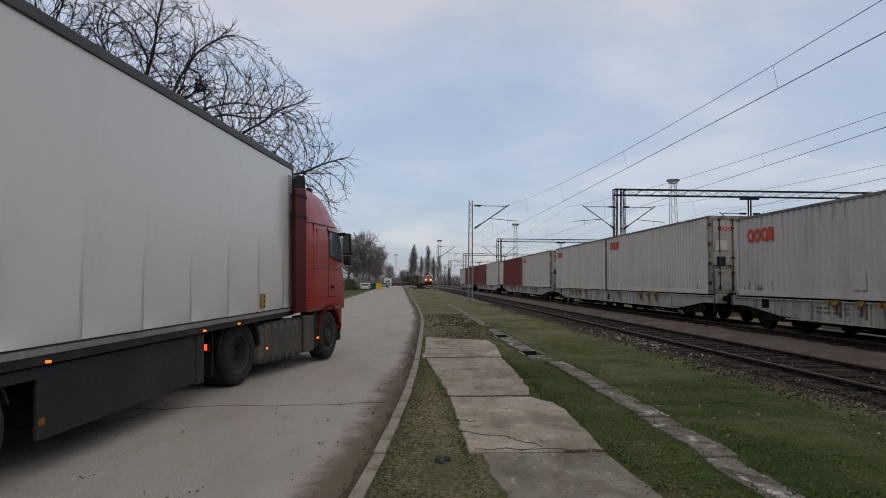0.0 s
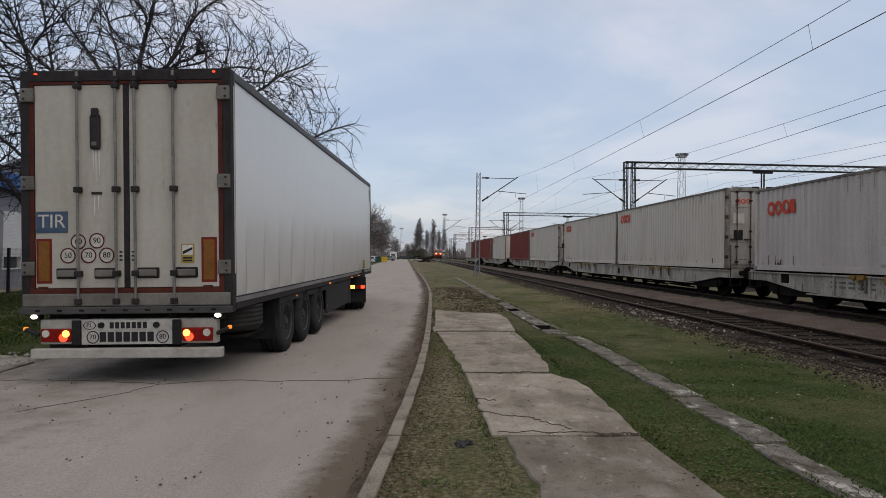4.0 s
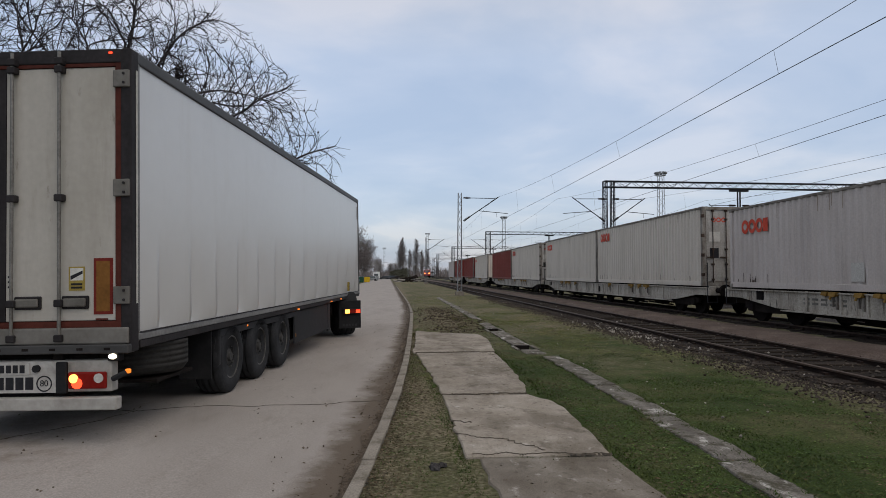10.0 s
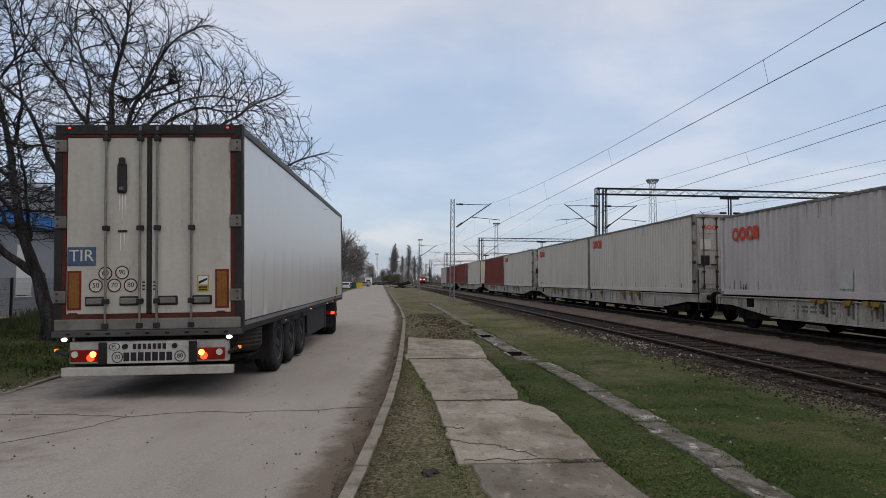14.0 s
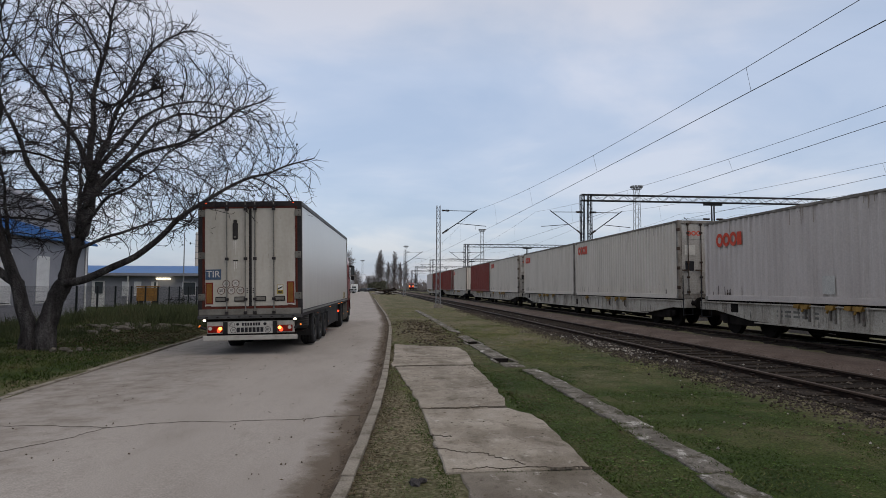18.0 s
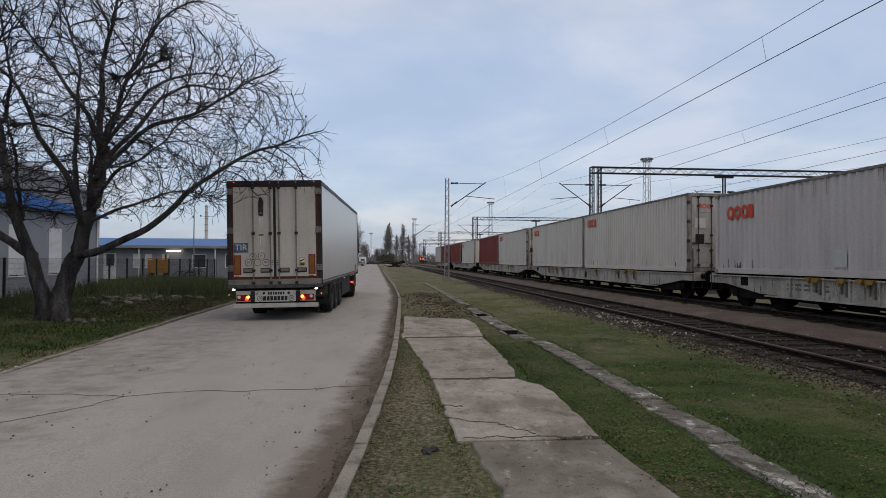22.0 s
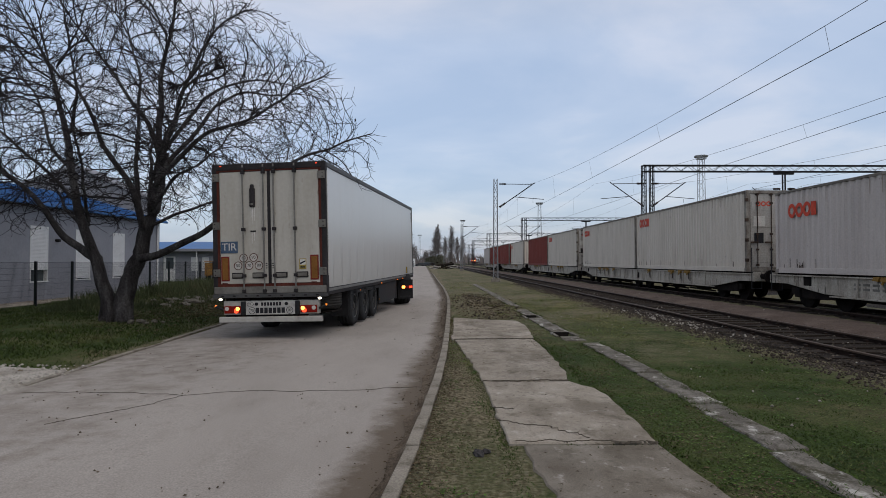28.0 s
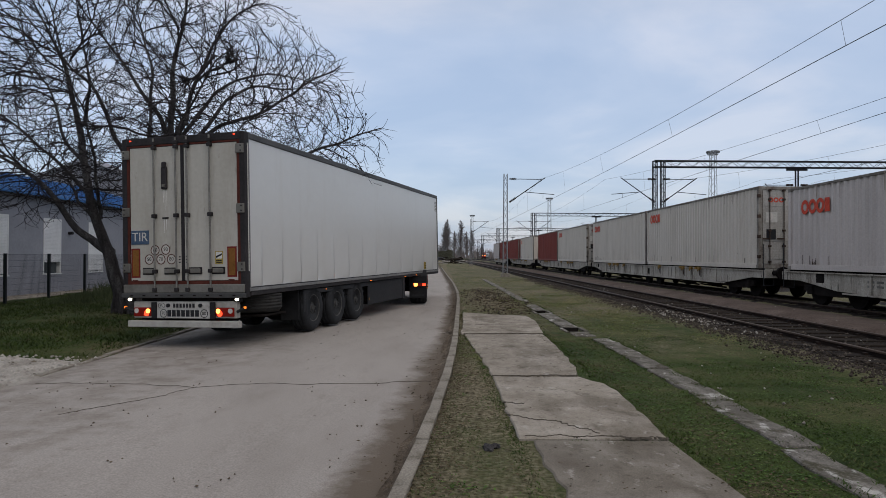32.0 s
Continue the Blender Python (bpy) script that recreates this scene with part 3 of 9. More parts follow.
def ring(bm, c, r0, r1, axis, depth, seg=28, squash=1.0, arc=1.0):
    """A flat ring or part of one; axis: the way that it faces."""
    rows = []
    k = int(seg * arc)
    for i in range(k + (0 if arc >= 1 else 1)):
        a = 2 * math.pi * i / seg + (0 if arc >= 1 else math.pi * (1 - arc))
        row = []
        for r, d in ((r0, 0), (r1, 0), (r1, depth), (r0, depth)):
            u, v = r * squash * math.cos(a), r * math.sin(a)
            p = {"x": (d, u, v), "y": (u, d, v), "z": (u, v, d)}[axis]
            row.append(bm.verts.new(Vector(c) + Vector(p)))
        rows.append(row)
    n = len(rows)
    fs = []
    for i in range(n if arc >= 1 else n - 1):
        p, q = rows[i], rows[(i + 1) % n]
        for j in range(4):
            fs.append(bm.faces.new((p[j], p[(j + 1) % 4], q[(j + 1) % 4], q[j])))
    if arc < 1:
        fs.append(bm.faces.new(rows[0]))
        fs.append(bm.faces.new(rows[-1][::-1]))
    bmesh.ops.recalc_face_normals(bm, faces=fs)


def lettering(text, size, material, m, parent, name="lettering", depth=0.002):
    cu = bpy.data.curves.new("text_shape", "FONT")
    cu.body, cu.size, cu.align_x, cu.align_y, cu.extrude = text, size, "CENTER", "CENTER", depth
    tmp = bpy.data.objects.new("text_shape", cu)
    scene.collection.objects.link(tmp)
    dg = bpy.context.evaluated_depsgraph_get()
    me = bpy.data.meshes.new_from_object(tmp.evaluated_get(dg))
    bpy.data.objects.remove(tmp)
    bpy.data.curves.remove(cu)
    me.name = name
    me.transform(m)
    me.materials.clear()
    me.materials.append(M[material])
    ob = new(name, me)
    ob.parent = parent
    return ob


def empty(name, m=None, **tags):
    ob = new(name)
    ob.empty_display_size = 0.2
    if m is not None:
        ob.matrix_basis = m
    return tagged(ob, **tags)


def tube_mesh(paths, sides=5):
    """Vertices and faces of tapered tubes; each path is a list of (point, radius)."""
    V, F = [], []
    cs = [(math.cos(2 * math.pi * i / sides), math.sin(2 * math.pi * i / sides)) for i in range(sides)]
    for path in paths:
        base = len(V)
        n = len(path)
        for i, (p, r) in enumerate(path):
            a, b = path[max(i - 1, 0)][0], path[min(i + 1, n - 1)][0]
            d = (b - a).normalized()
            u = d.cross(Vector((0.31, 0.17, 0.93)))
            if u.length < 1e-3:
                u = d.cross(Vector((1, 0, 0)))
            u.normalize()
            v = d.cross(u)
            for c, s in cs:
                V.append(p + u * (c * r) + v * (s * r))
        for i in range(n - 1):
            for j in range(sides):
                k = (j + 1) % sides
                F.append((base + i * sides + j, base + i * sides + k, base + (i + 1) * sides + k, base + (i + 1) * sides + j))
        F.append(tuple(base + (n - 1) * sides + j for j in range(sides)))
    return V, F


def lerp(table, v):
    """Smooth interpolation in a short table of (key, value)."""
    return float(np.interp(v, [a for a, _ in table], [b for _, b in table]))

# ---- ground, road and tracks ----
KERB = [(-60, -3.45), (-10, -1.40), (0, -0.60), (2.5, -0.36), (4.2, -0.20), (5.5, -0.09), (7.2, 0.07), (10, 0.24), (13, 0.37), (18, 0.53), (23, 0.68), (28, 0.78), (38, 0.76), (52, 0.55), (80, 0.18), (125, -0.46), (260, -2.4)]


def kerb_x(y):
    """The road side of the kerb, softened between the rows of the table."""
    return (lerp(KERB, y - 1.5) + lerp(KERB, y) + lerp(KERB, y + 1.5)) / 3


def left_x(y):
    return lerp([(-60, -5.5), (8, -5.45), (12, -5.6), (20, -5.75), (40, -5.9), (80, -6.3), (260, -9)], y)


def road_z(x, y):
    low = -0.10 - 0.014 * (0.4 - x)
    crown = lerp([(-5.6, 0.03), (-4.8, 0.055), (-2.6, 0.065), (-1.2, 0.03), (0.2, 0.0)], x)
    return low + crown * lerp([(8, 1.0), (15, 0.25), (30, 0.2)], y)


def verge_z(x):
    return lerp([(-60, -0.2), (-20, -0.2), (-14, -0.12), (-9, -0.06), (-6.4, -0.13), (-5.6, -0.17)], x)


def ground_z(x, y):
    """Height of the one sheet of ground, with the road's bed cut into it."""
    n = noise.noise(Vector((x * 0.35, y * 0.35, 0))) * 0.05 + noise.noise(Vector((x * 1.3, y * 1.3, 5))) * 0.018
    k, lf = kerb_x(y), left_x(y)
    if lf < x < k + 0.05:
        return -0.42
    if x <= lf:
        mound = 0.30 * math.exp(-((x + 11.5) / 2.6) ** 2) * math.exp(-((y - 30) / 8.0) ** 2)
        return verge_z(x) + n * min(1, (lf - x) / 0.6 + 0.15) + mound
    base = lerp([(0.5, -0.008), (2.2, -0.012), (3.4, -0.016), (5.2, 0.0), (6.0, 0.02), (9.2, 0.02), (12, 0.05), (40, 0.0), (300, 0.0)], x)
    if 2.81 < x < 3.11 and (13.45 < y < 14.05 or 17.75 < y < 18.45):
        return -0.45
    flat = 0.25 if (0.55 < x - k + 0.5 and x < 3.4 and y < 18.5) else 1.0
    if 17 < y < 33 and x < 3.6:
        n += (0.05 * noise.noise(Vector((x * 2.4, y * 2.4, 2))) + 0.05) * math.exp(-((x - 2.0) / 0.9) ** 2) * math.exp(-((y - 23.5) / 6.5) ** 4)
    if 5.9 < x < 14.5:
        flat = 0.15
    return base + n * flat


def ground_sheet():
    xs = [-3000, -900, -300, -120, -60, -40, -30, -24, -20, -18] + list(np.arange(-16, -6.2, 0.5)) + list(np.arange(-6.3, -5.2, 0.12)) + [-4, -3, -2, -1.2] + list(np.arange(-0.9, 1.3, 0.10)) + list(np.arange(1.35, 2.7, 0.25)) + [2.72, 2.80, 2.82, 2.96, 3.10, 3.12, 3.22] + list(np.arange(3.4, 6.4, 0.25)) + list(np.arange(6.5, 16, 0.8)) + [18, 22, 30, 45, 80, 160, 400, 1200, 3000]
    ys = [-3000, -800, -200, -60, -25, -12, -6, -3] + sorted(list(np.arange(-1, 34, 0.4)) + [13.43, 13.47, 14.03, 14.07, 17.73, 17.77, 18.43, 18.47]) + list(np.arange(34, 80, 1.5)) + list(np.arange(80, 270, 12)) + [300, 400, 600, 1000, 2000, 3000]
    V = []
    for y in ys:
        for x in xs:
            far = abs(x) > 250 or y > 280 or y < -70
            V.append((x, y, -0.1 if far else ground_z(float(x), float(y))))
    nx = len(xs)
    F = [(j * nx + i, j * nx + i + 1, (j + 1) * nx + i + 1, (j + 1) * nx + i) for j in range(len(ys) - 1) for i in range(nx - 1)]
    ob = raw("ground", V, F, "soil")
    for p in ob.data.polygons:
        p.use_smooth = True
    bare = ob.data.attributes.new("bare", "FLOAT", "POINT")
    vals = []
    for x, y, z in V:
        k = kerb_x(y)
        b = 0.0
        if x > k:
            b = 0.30 * math.exp(-((x - k - 0.15) / 0.25) ** 2)
            if x < 1.2:
                b = max(b, (0.60 - 1.6 * max(0.0, x - 0.85)) + 0.25 * noise.noise(Vector((x, y * 0.5, 8))))
            if 17.5 < y < 34 and x < 2.9:
                b = max(b, 0.62 * math.exp(-((x - 2.0) / 1.05) ** 2) * math.exp(-((y - 23.5) / 6.5) ** 4) + 0.12)
            b = max(b, 0.55 * math.exp(-((x - 6.3) / 0.75) ** 2), 0.02 + 0.44 * min(1.0, max(0.0, (y - 7) / 13)) + 0.26 * noise.noise(Vector((x * 0.5, y * 0.3, 2))) + 0.16 * noise.noise(Vector((x * 1.6, y * 1.2, 5))))
            if x > 6.3:
                b = 0.45
        else:
            e = left_x(y) - x
            b = 0.45 * math.exp(-(e / 0.5) ** 2) + 0.35 * math.exp(-((x + 9.5) ** 2 + (y - 26) ** 2) / 14) + 0.25 * math.exp(-((x + 8.5) ** 2 + (y - 17.8) ** 2) / 3)
        vals.append(b if abs(x) < 200 and -60 < y < 270 else 0.15)
    bare.data.foreach_set("value", vals)
    tagged(ob, "short winter grass and bare soil beside the road", "ground", kind="structure")


ground_sheet()


def road_sheet():
    ys = [-60, -30, -15, -8] + list(np.arange(-4, 45, 0.5)) + list(np.arange(45, 262, 6))
    cols = 64
    V, F = [], []
    for y in ys:
        a, b = left_x(y) - 0.10, kerb_x(y) + 0.02
        for i in range(cols + 1):
            u = i / cols
            x = a + (b - a) * u
            w = noise.noise(Vector((x * 0.5, y * 0.25, 3))) * 0.012
            if u < 0.03:
                w -= 0.02
            V.append((x + (noise.noise(Vector((0, y * 0.7, 9))) * 0.10 if i == 0 else 0), y, road_z(x, y) + w))
    for j in range(len(ys) - 1):
        for i in range(cols):
            F.append((j * (cols + 1) + i, j * (cols + 1) + i + 1, (j + 1) * (cols + 1) + i + 1, (j + 1) * (cols + 1) + i))
    ob = raw("road", V, F, "asphalt")
    for p in ob.data.polygons:
        p.use_smooth = True
    tagged(ob, "pale worn asphalt road with cracks and dirt along its edges", "road", kind="structure")
    dirt = ob.data.attributes.new("dirt", "FLOAT", "POINT")
    vals = []
    for x, y, z in V:
        d = kerb_x(y) - x
        w = (0.95 + 0.35 * noise.noise(Vector((0, y * 0.25, 1))) + 0.15 * noise.noise(Vector((0, y * 1.3, 4)))) * lerp([(6, 0.85), (14, 0.6), (40, 0.5)], y)
        e = x - left_x(y)
        # browner, darker tone over the left half, fading with distance
        left_tone = 0.36 * min(1.0, max(0.0, (-1.6 - x) / 1.8)) * lerp([(12, 1.0), (30, 0.3), (60, 0.0)], y) + 0.10 * noise.noise(Vector((x * 0.4, y * 0.2, 6)))
        vals.append(max(min(1.0, max(0.0, 1.0 - d / w) * 1.35) * 0.80 + max(0.0, 0.6 - e / 0.5) * 0.7, left_tone))
    dirt.data.foreach_set("value", vals)
    return ob


road = road_sheet()


def ribbon(name, pts, widths, lift, material, parent=None, label="", zfun=road_z):
    """A thin uneven strip laid on the surface along a line of points."""
    V, F = [], []
    for i, (x, y) in enumerate(pts):
        a, b = pts[max(i - 1, 0)], pts[min(i + 1, len(pts) - 1)]
        d = Vector((b[0] - a[0], b[1] - a[1])).normalized()
        w = widths[i] if isinstance(widths, list) else widths
        for s in (-1, 0, 1):
            px, py = x - d.y * w * s, y + d.x * w * s
            V.append((px, py, zfun(px, py) + (lift if s == 0 else lift * 0.4)))
    for i in range(len(pts) - 1):
        for k in range(2):
            F.append((i * 3 + k, i * 3 + k + 1, i * 3 + 4 + k, i * 3 + 3 + k))
    return raw(name, V, F, material, parent, label)


def wander(p, q, n, amp, seed):
    r = random.Random(seed)
    out, off = [], 0.0
    for i in range(n + 1):
        u = i / n
        off += r.uniform(-amp, amp)
        off *= 0.85
        dx, dy = q[0] - p[0], q[1] - p[1]
        ln = math.hypot(dx, dy)
        out.append((p[0] + dx * u - dy / ln * off, p[1] + dy * u + dx / ln * off))
    return out


# cracks in the asphalt: narrow dark lines
M["crack"] = surf("crack_dirt", [(0.3, (0.055, 0.046, 0.036)), (0.7, (0.105, 0.090, 0.072))], rough=0.95, scale=4, fine=40, bump=0.2)
for i, (line, w) in enumerate((([(-5.2, 8.5), (-4.3, 8.40), (-3.62, 8.28), (-2.9, 8.07), (-2.2, 8.32), (-1.45, 8.36), (-0.5, 8.52), (0.1, 8.6)], 0.0042), ([(-2.9, 8.07), (-3.1, 7.6), (-3.5, 7.1), (-3.9, 6.7)], 0.003))):
    pts = []
    for k, (p, q) in enumerate(zip(line, line[1:])):
        pts += wander(p, q, 10, 0.03, 40 + i * 9 + k)[:-1]
    rr = random.Random(i)
    ribbon("crack", pts, [w * max(0.05, rr.gauss(0.5, 0.45)) for _ in pts], 0.009, "crack", road)

# dirt that has gathered along the right kerb and along the left edge
ys = list(np.arange(-2, 60, 0.35))
rr = random.Random(5)
V, F = [], []
for y in ys:
    k = kerb_x(y) + 0.012
    w = 0.15 + 0.07 * noise.noise(Vector((0, y * 0.7, 1))) + 0.09 * noise.noise(Vector((0, y * 1.7, 2)))
    for u, h in ((0, 0.105), (0.2, 0.070), (0.5, 0.036), (1.0, 0.010)):
        x = k - w * u
        V.append((x, y, road_z(x, y) + h + (0.018 * noise.noise(Vector((x * 5, y * 5, 0))) if u < 0.9 else 0.008)))
for j in range(len(ys) - 1):
    for i in range(3):
        F.append((j * 4 + i + 1, j * 4 + i, (j + 1) * 4 + i, (j + 1) * 4 + i + 1))
tagged(raw("kerbside_dirt", V, F, "dirt"), "brown dirt and leaf mould gathered against the kerb", "dirt", kind="structure")

# kerb of single stones
kerb = empty("kerb", label="worn concrete kerb stones between road and grass", category="kerb", kind="structure")


def kerb_stone_mesh():
    bm = bx(0, 0.110, -0.496, 0.496, -0.42, 0.03, bevel=0.010)
    me = bpy.data.meshes.new("kerb_stone")
    bm.to_mesh(me)
    bm.free()
    me.materials.append(M["kerb"])
    return me


ksm = kerb_stone_mesh()
for i in range(106):
    y = -13 + i * 1.0
    ob = new("kerb_stone", ksm)
    a = math.degrees(math.atan2(kerb_x(y - 0.5) - kerb_x(y + 0.5), 1.0))
    sink = 0.02 * noise.noise(Vector((y * 0.9, 0, 0)))
    ob.matrix_basis = pose(kerb_x(y), y, sink, random.uniform(-0.6, 0.6), random.uniform(-1.5, 1.5), a + random.uniform(-0.8, 0.8))
    ob.parent = kerb
left_kerb = empty("left_kerb", label="sunken concrete edging along the grass bank", category="kerb", kind="structure")
for i in range(60):
    y = 9.6 + i * 1.0
    ob = new("kerb_stone", ksm)
    a = math.degrees(math.atan2(left_x(y - 0.5) - left_x(y + 0.5), 1.0))
    ob.matrix_basis = pose(left_x(y) - 0.13, y, -0.185 + 0.025 * noise.noise(Vector((y * 0.9, 7, 0))), 0, random.uniform(-2, 2), a + random.uniform(-1, 1))
    ob.parent = left_kerb

# footpath of old slabs
path_slabs = empty("footpath", label="cracked concrete slabs of an old footpath", category="pavement", kind="structure")


def slab(outline, z, seed, material):
    """A cast slab with a ragged edge and a slightly dished top."""
    r = random.Random(seed)
    pts = []
    k = len(outline)
    for i in range(k):
        (x0, y0), (x1, y1) = outline[i], outline[(i + 1) % k]
        ln = math.hypot(x1 - x0, y1 - y0)
        n = max(2, int(ln / 0.16))
        for j in range(n):
            u = j / n
            amp = 0.0 if j == 0 else 0.036
            off = amp * noise.noise(Vector((i * 3.1, u * ln * 3.5, seed))) + r.uniform(-1, 1) * amp * 0.35
            pts.append((x0 + (x1 - x0) * u - (y1 - y0) / ln * off, y0 + (y1 - y0) * u + (x1 - x0) / ln * off))
    bm = bmesh.new()
    va, vb = extrude(bm, pts, "z", -0.12, z)
    bmesh.ops.bevel(bm, geom=[e for e in bm.edges if all(v in set(vb) for v in e.verts)], offset=0.012, segments=1, affect="EDGES")
    return part("slab", bm, material, path_slabs)


for i, (o, z) in enumerate((
        ([(0.82, -9.0), (2.22, -9.0), (2.22, -3.1), (0.84, -3.1)], 0.018),
        ([(0.83, -3.05), (2.22, -3.05), (2.22, 2.42), (0.84, 2.40)], 0.022),
        ([(0.80, 2.45), (2.20, 2.46), (2.12, 4.4), (2.08, 5.535), (0.92, 5.53), (0.90, 4.9), (0.98, 4.4), (0.86, 3.8)], 0.010),
        ([(0.80, 5.56), (2.08, 5.56), (2.14, 6.4), (2.17, 7.3), (2.14, 7.9), (2.03, 8.08), (1.92, 8.36), (1.35, 8.30), (0.80, 8.40)], 0.020),
        ([(0.80, 8.46), (1.33, 8.37), (1.93, 8.47), (2.01, 9.0), (2.07, 9.8), (2.12, 10.5), (2.17, 12.96), (0.60, 12.84)], 0.014),
        ([(0.54, 12.90), (2.20, 13.03), (2.32, 14.4), (2.40, 15.4), (2.34, 16.8), (1.6, 17.1), (0.72, 17.75), (0.66, 15.5)], 0.024))):
    slab(o, z, 11 + i, "slab_dirty" if i < 3 else "concrete")
# cracks and worn joints of the slabs: dark earth in uneven gaps
for i, (p, q, w) in enumerate((((0.78, 6.35), (1.25, 6.05), 0.012), ((1.25, 6.05), (1.55, 5.72), 0.010), ((1.35, 5.60), (2.08, 5.57), 0.020), ((0.86, 5.62), (1.35, 5.60), 0.008), ((0.80, 8.40), (1.92, 8.42), 0.022), ((0.58, 12.88), (2.18, 13.0), 0.030), ((0.9, 14.6), (1.6, 14.5), 0.012), ((0.80, 6.9), (1.0, 6.8), 0.020), ((0.9, 3.9), (2.1, 3.6), 0.006))):
    pts = wander(p, q, 40, 0.022, 70 + i)
    rr = random.Random(90 + i)
    ribbon("crack", pts, [w * max(0.12, rr.gauss(0.75, 0.4)) for _ in pts], 0.0275, "crack", path_slabs, zfun=lambda x, y: 0.0)

# the long edging strip with two open pits
strip = empty("edging_strip", label="old concrete edging strip half sunk in grass with open pits", category="edging", kind="structure")
for i, (x0, x1, y0, y1, z) in enumerate(((2.88, 3.20, -14.0, -3.04, 0.004), (2.88, 3.20, -3.0, 1.2, 0.004), (2.88, 3.20, 1.25, 3.6, 0.003), (2.90, 3.22, 3.65, 5.36, 0.003), (2.97, 3.32, 5.41, 7.1, 0.006), (3.00, 3.36, 7.14, 9.0, 0.010), (3.01, 3.35, 9.04, 12.3, 0.020), (2.80, 3.18, 12.75, 13.38, 0.012), (2.78, 3.17, 14.12, 17.68, 0.022), (2.82, 3.18, 18.52, 21.6, 0.022), (2.86, 3.20, 21.64, 25.6, 0.018), (2.90, 3.22, 25.65, 30.5, 0.016), (2.91, 3.21, 30.55, 36.0, 0.018), (2.90, 3.19, 36.05, 44.0, 0.020))):
    bm = bx(x0, x1, y0, y1, -0.2, z, bevel=0.02)
    bmesh.ops.subdivide_edges(bm, edges=[e for e in bm.edges if abs(e.verts[0].co.y - e.verts[1].co.y) > 0.5], cuts=14)
    for v in bm.verts:
        v.co.x += 0.040 * noise.noise(v.co * 2.3)
        v.co.z += 0.014 * noise.noise(v.co * 2.7)
    part("edging_block", bm, "strip", strip)
for y0, y1 in ((13.4, 14.1), (17.7, 18.5)):
    pit = empty("drain_pit", pose(0, 0, 0), label="open drain pit with a broken concrete rim", category="pit", group="drain pits")
    bm = bmesh.new()
    box(bm, 2.72, 2.79, y0, y1, -0.3, 0.02, bevel=0.01)
    box(bm, 3.13, 3.21, y0, y1, -0.3, 0.025, bevel=0.01)
    part("rim", bm, "strip", pit)
    # wall and floor are near-black, the hole's shade put into their colour
    part("pit_wall", bx(2.79, 3.13, y1 - 0.05, y1 - 0.005, -0.3, 0.022), "bogie", pit, "pit wall painted near-black as its shade")
    part("pit_floor", bx(2.79, 3.13, y0 + 0.02, y1 - 0.06, -0.5, -0.20), "bogie", pit, "pit floor painted near-black as its shade")

# ---- tracks ----
RAIL_Z = 0.15


def bend(y):
    """How far the tracks leave the straight line at a distance y."""
    if y < 60:
        return 0.0
    if y < 230:
        u = (y - 60) / 170
        return -1.1 * (3 * u * u - 2 * u ** 3)
    return -1.1 + 0.00075 * (y - 230) ** 2


def rail_sweep(x, y0, y1, step, profile):
    ys = list(np.arange(y0, y1, step)) + [y1]
    V, F = [], []
    k = len(profile)
    for y in ys:
        for px, pz in profile:
            V.append((x + bend(y) + px, y, pz))
    for j in range(len(ys) - 1):
        for i in range(k):
            F.append((j * k + i, j * k + (i + 1) % k, (j + 1) * k + (i + 1) % k, (j + 1) * k + i))
    return V, F


WEB = [(-0.065, 0.005), (0.065, 0.005), (0.060, 0.02), (0.011, 0.035), (0.011, 0.115), (0.034, 0.120), (-0.034, 0.120), (-0.011, 0.115), (-0.011, 0.035), (-0.060, 0.02)]
HEAD = [(-0.036, 0.121), (0.036, 0.121), (0.036, 0.145), (0.026, 0.152), (-0.026, 0.152), (-0.036, 0.145)]


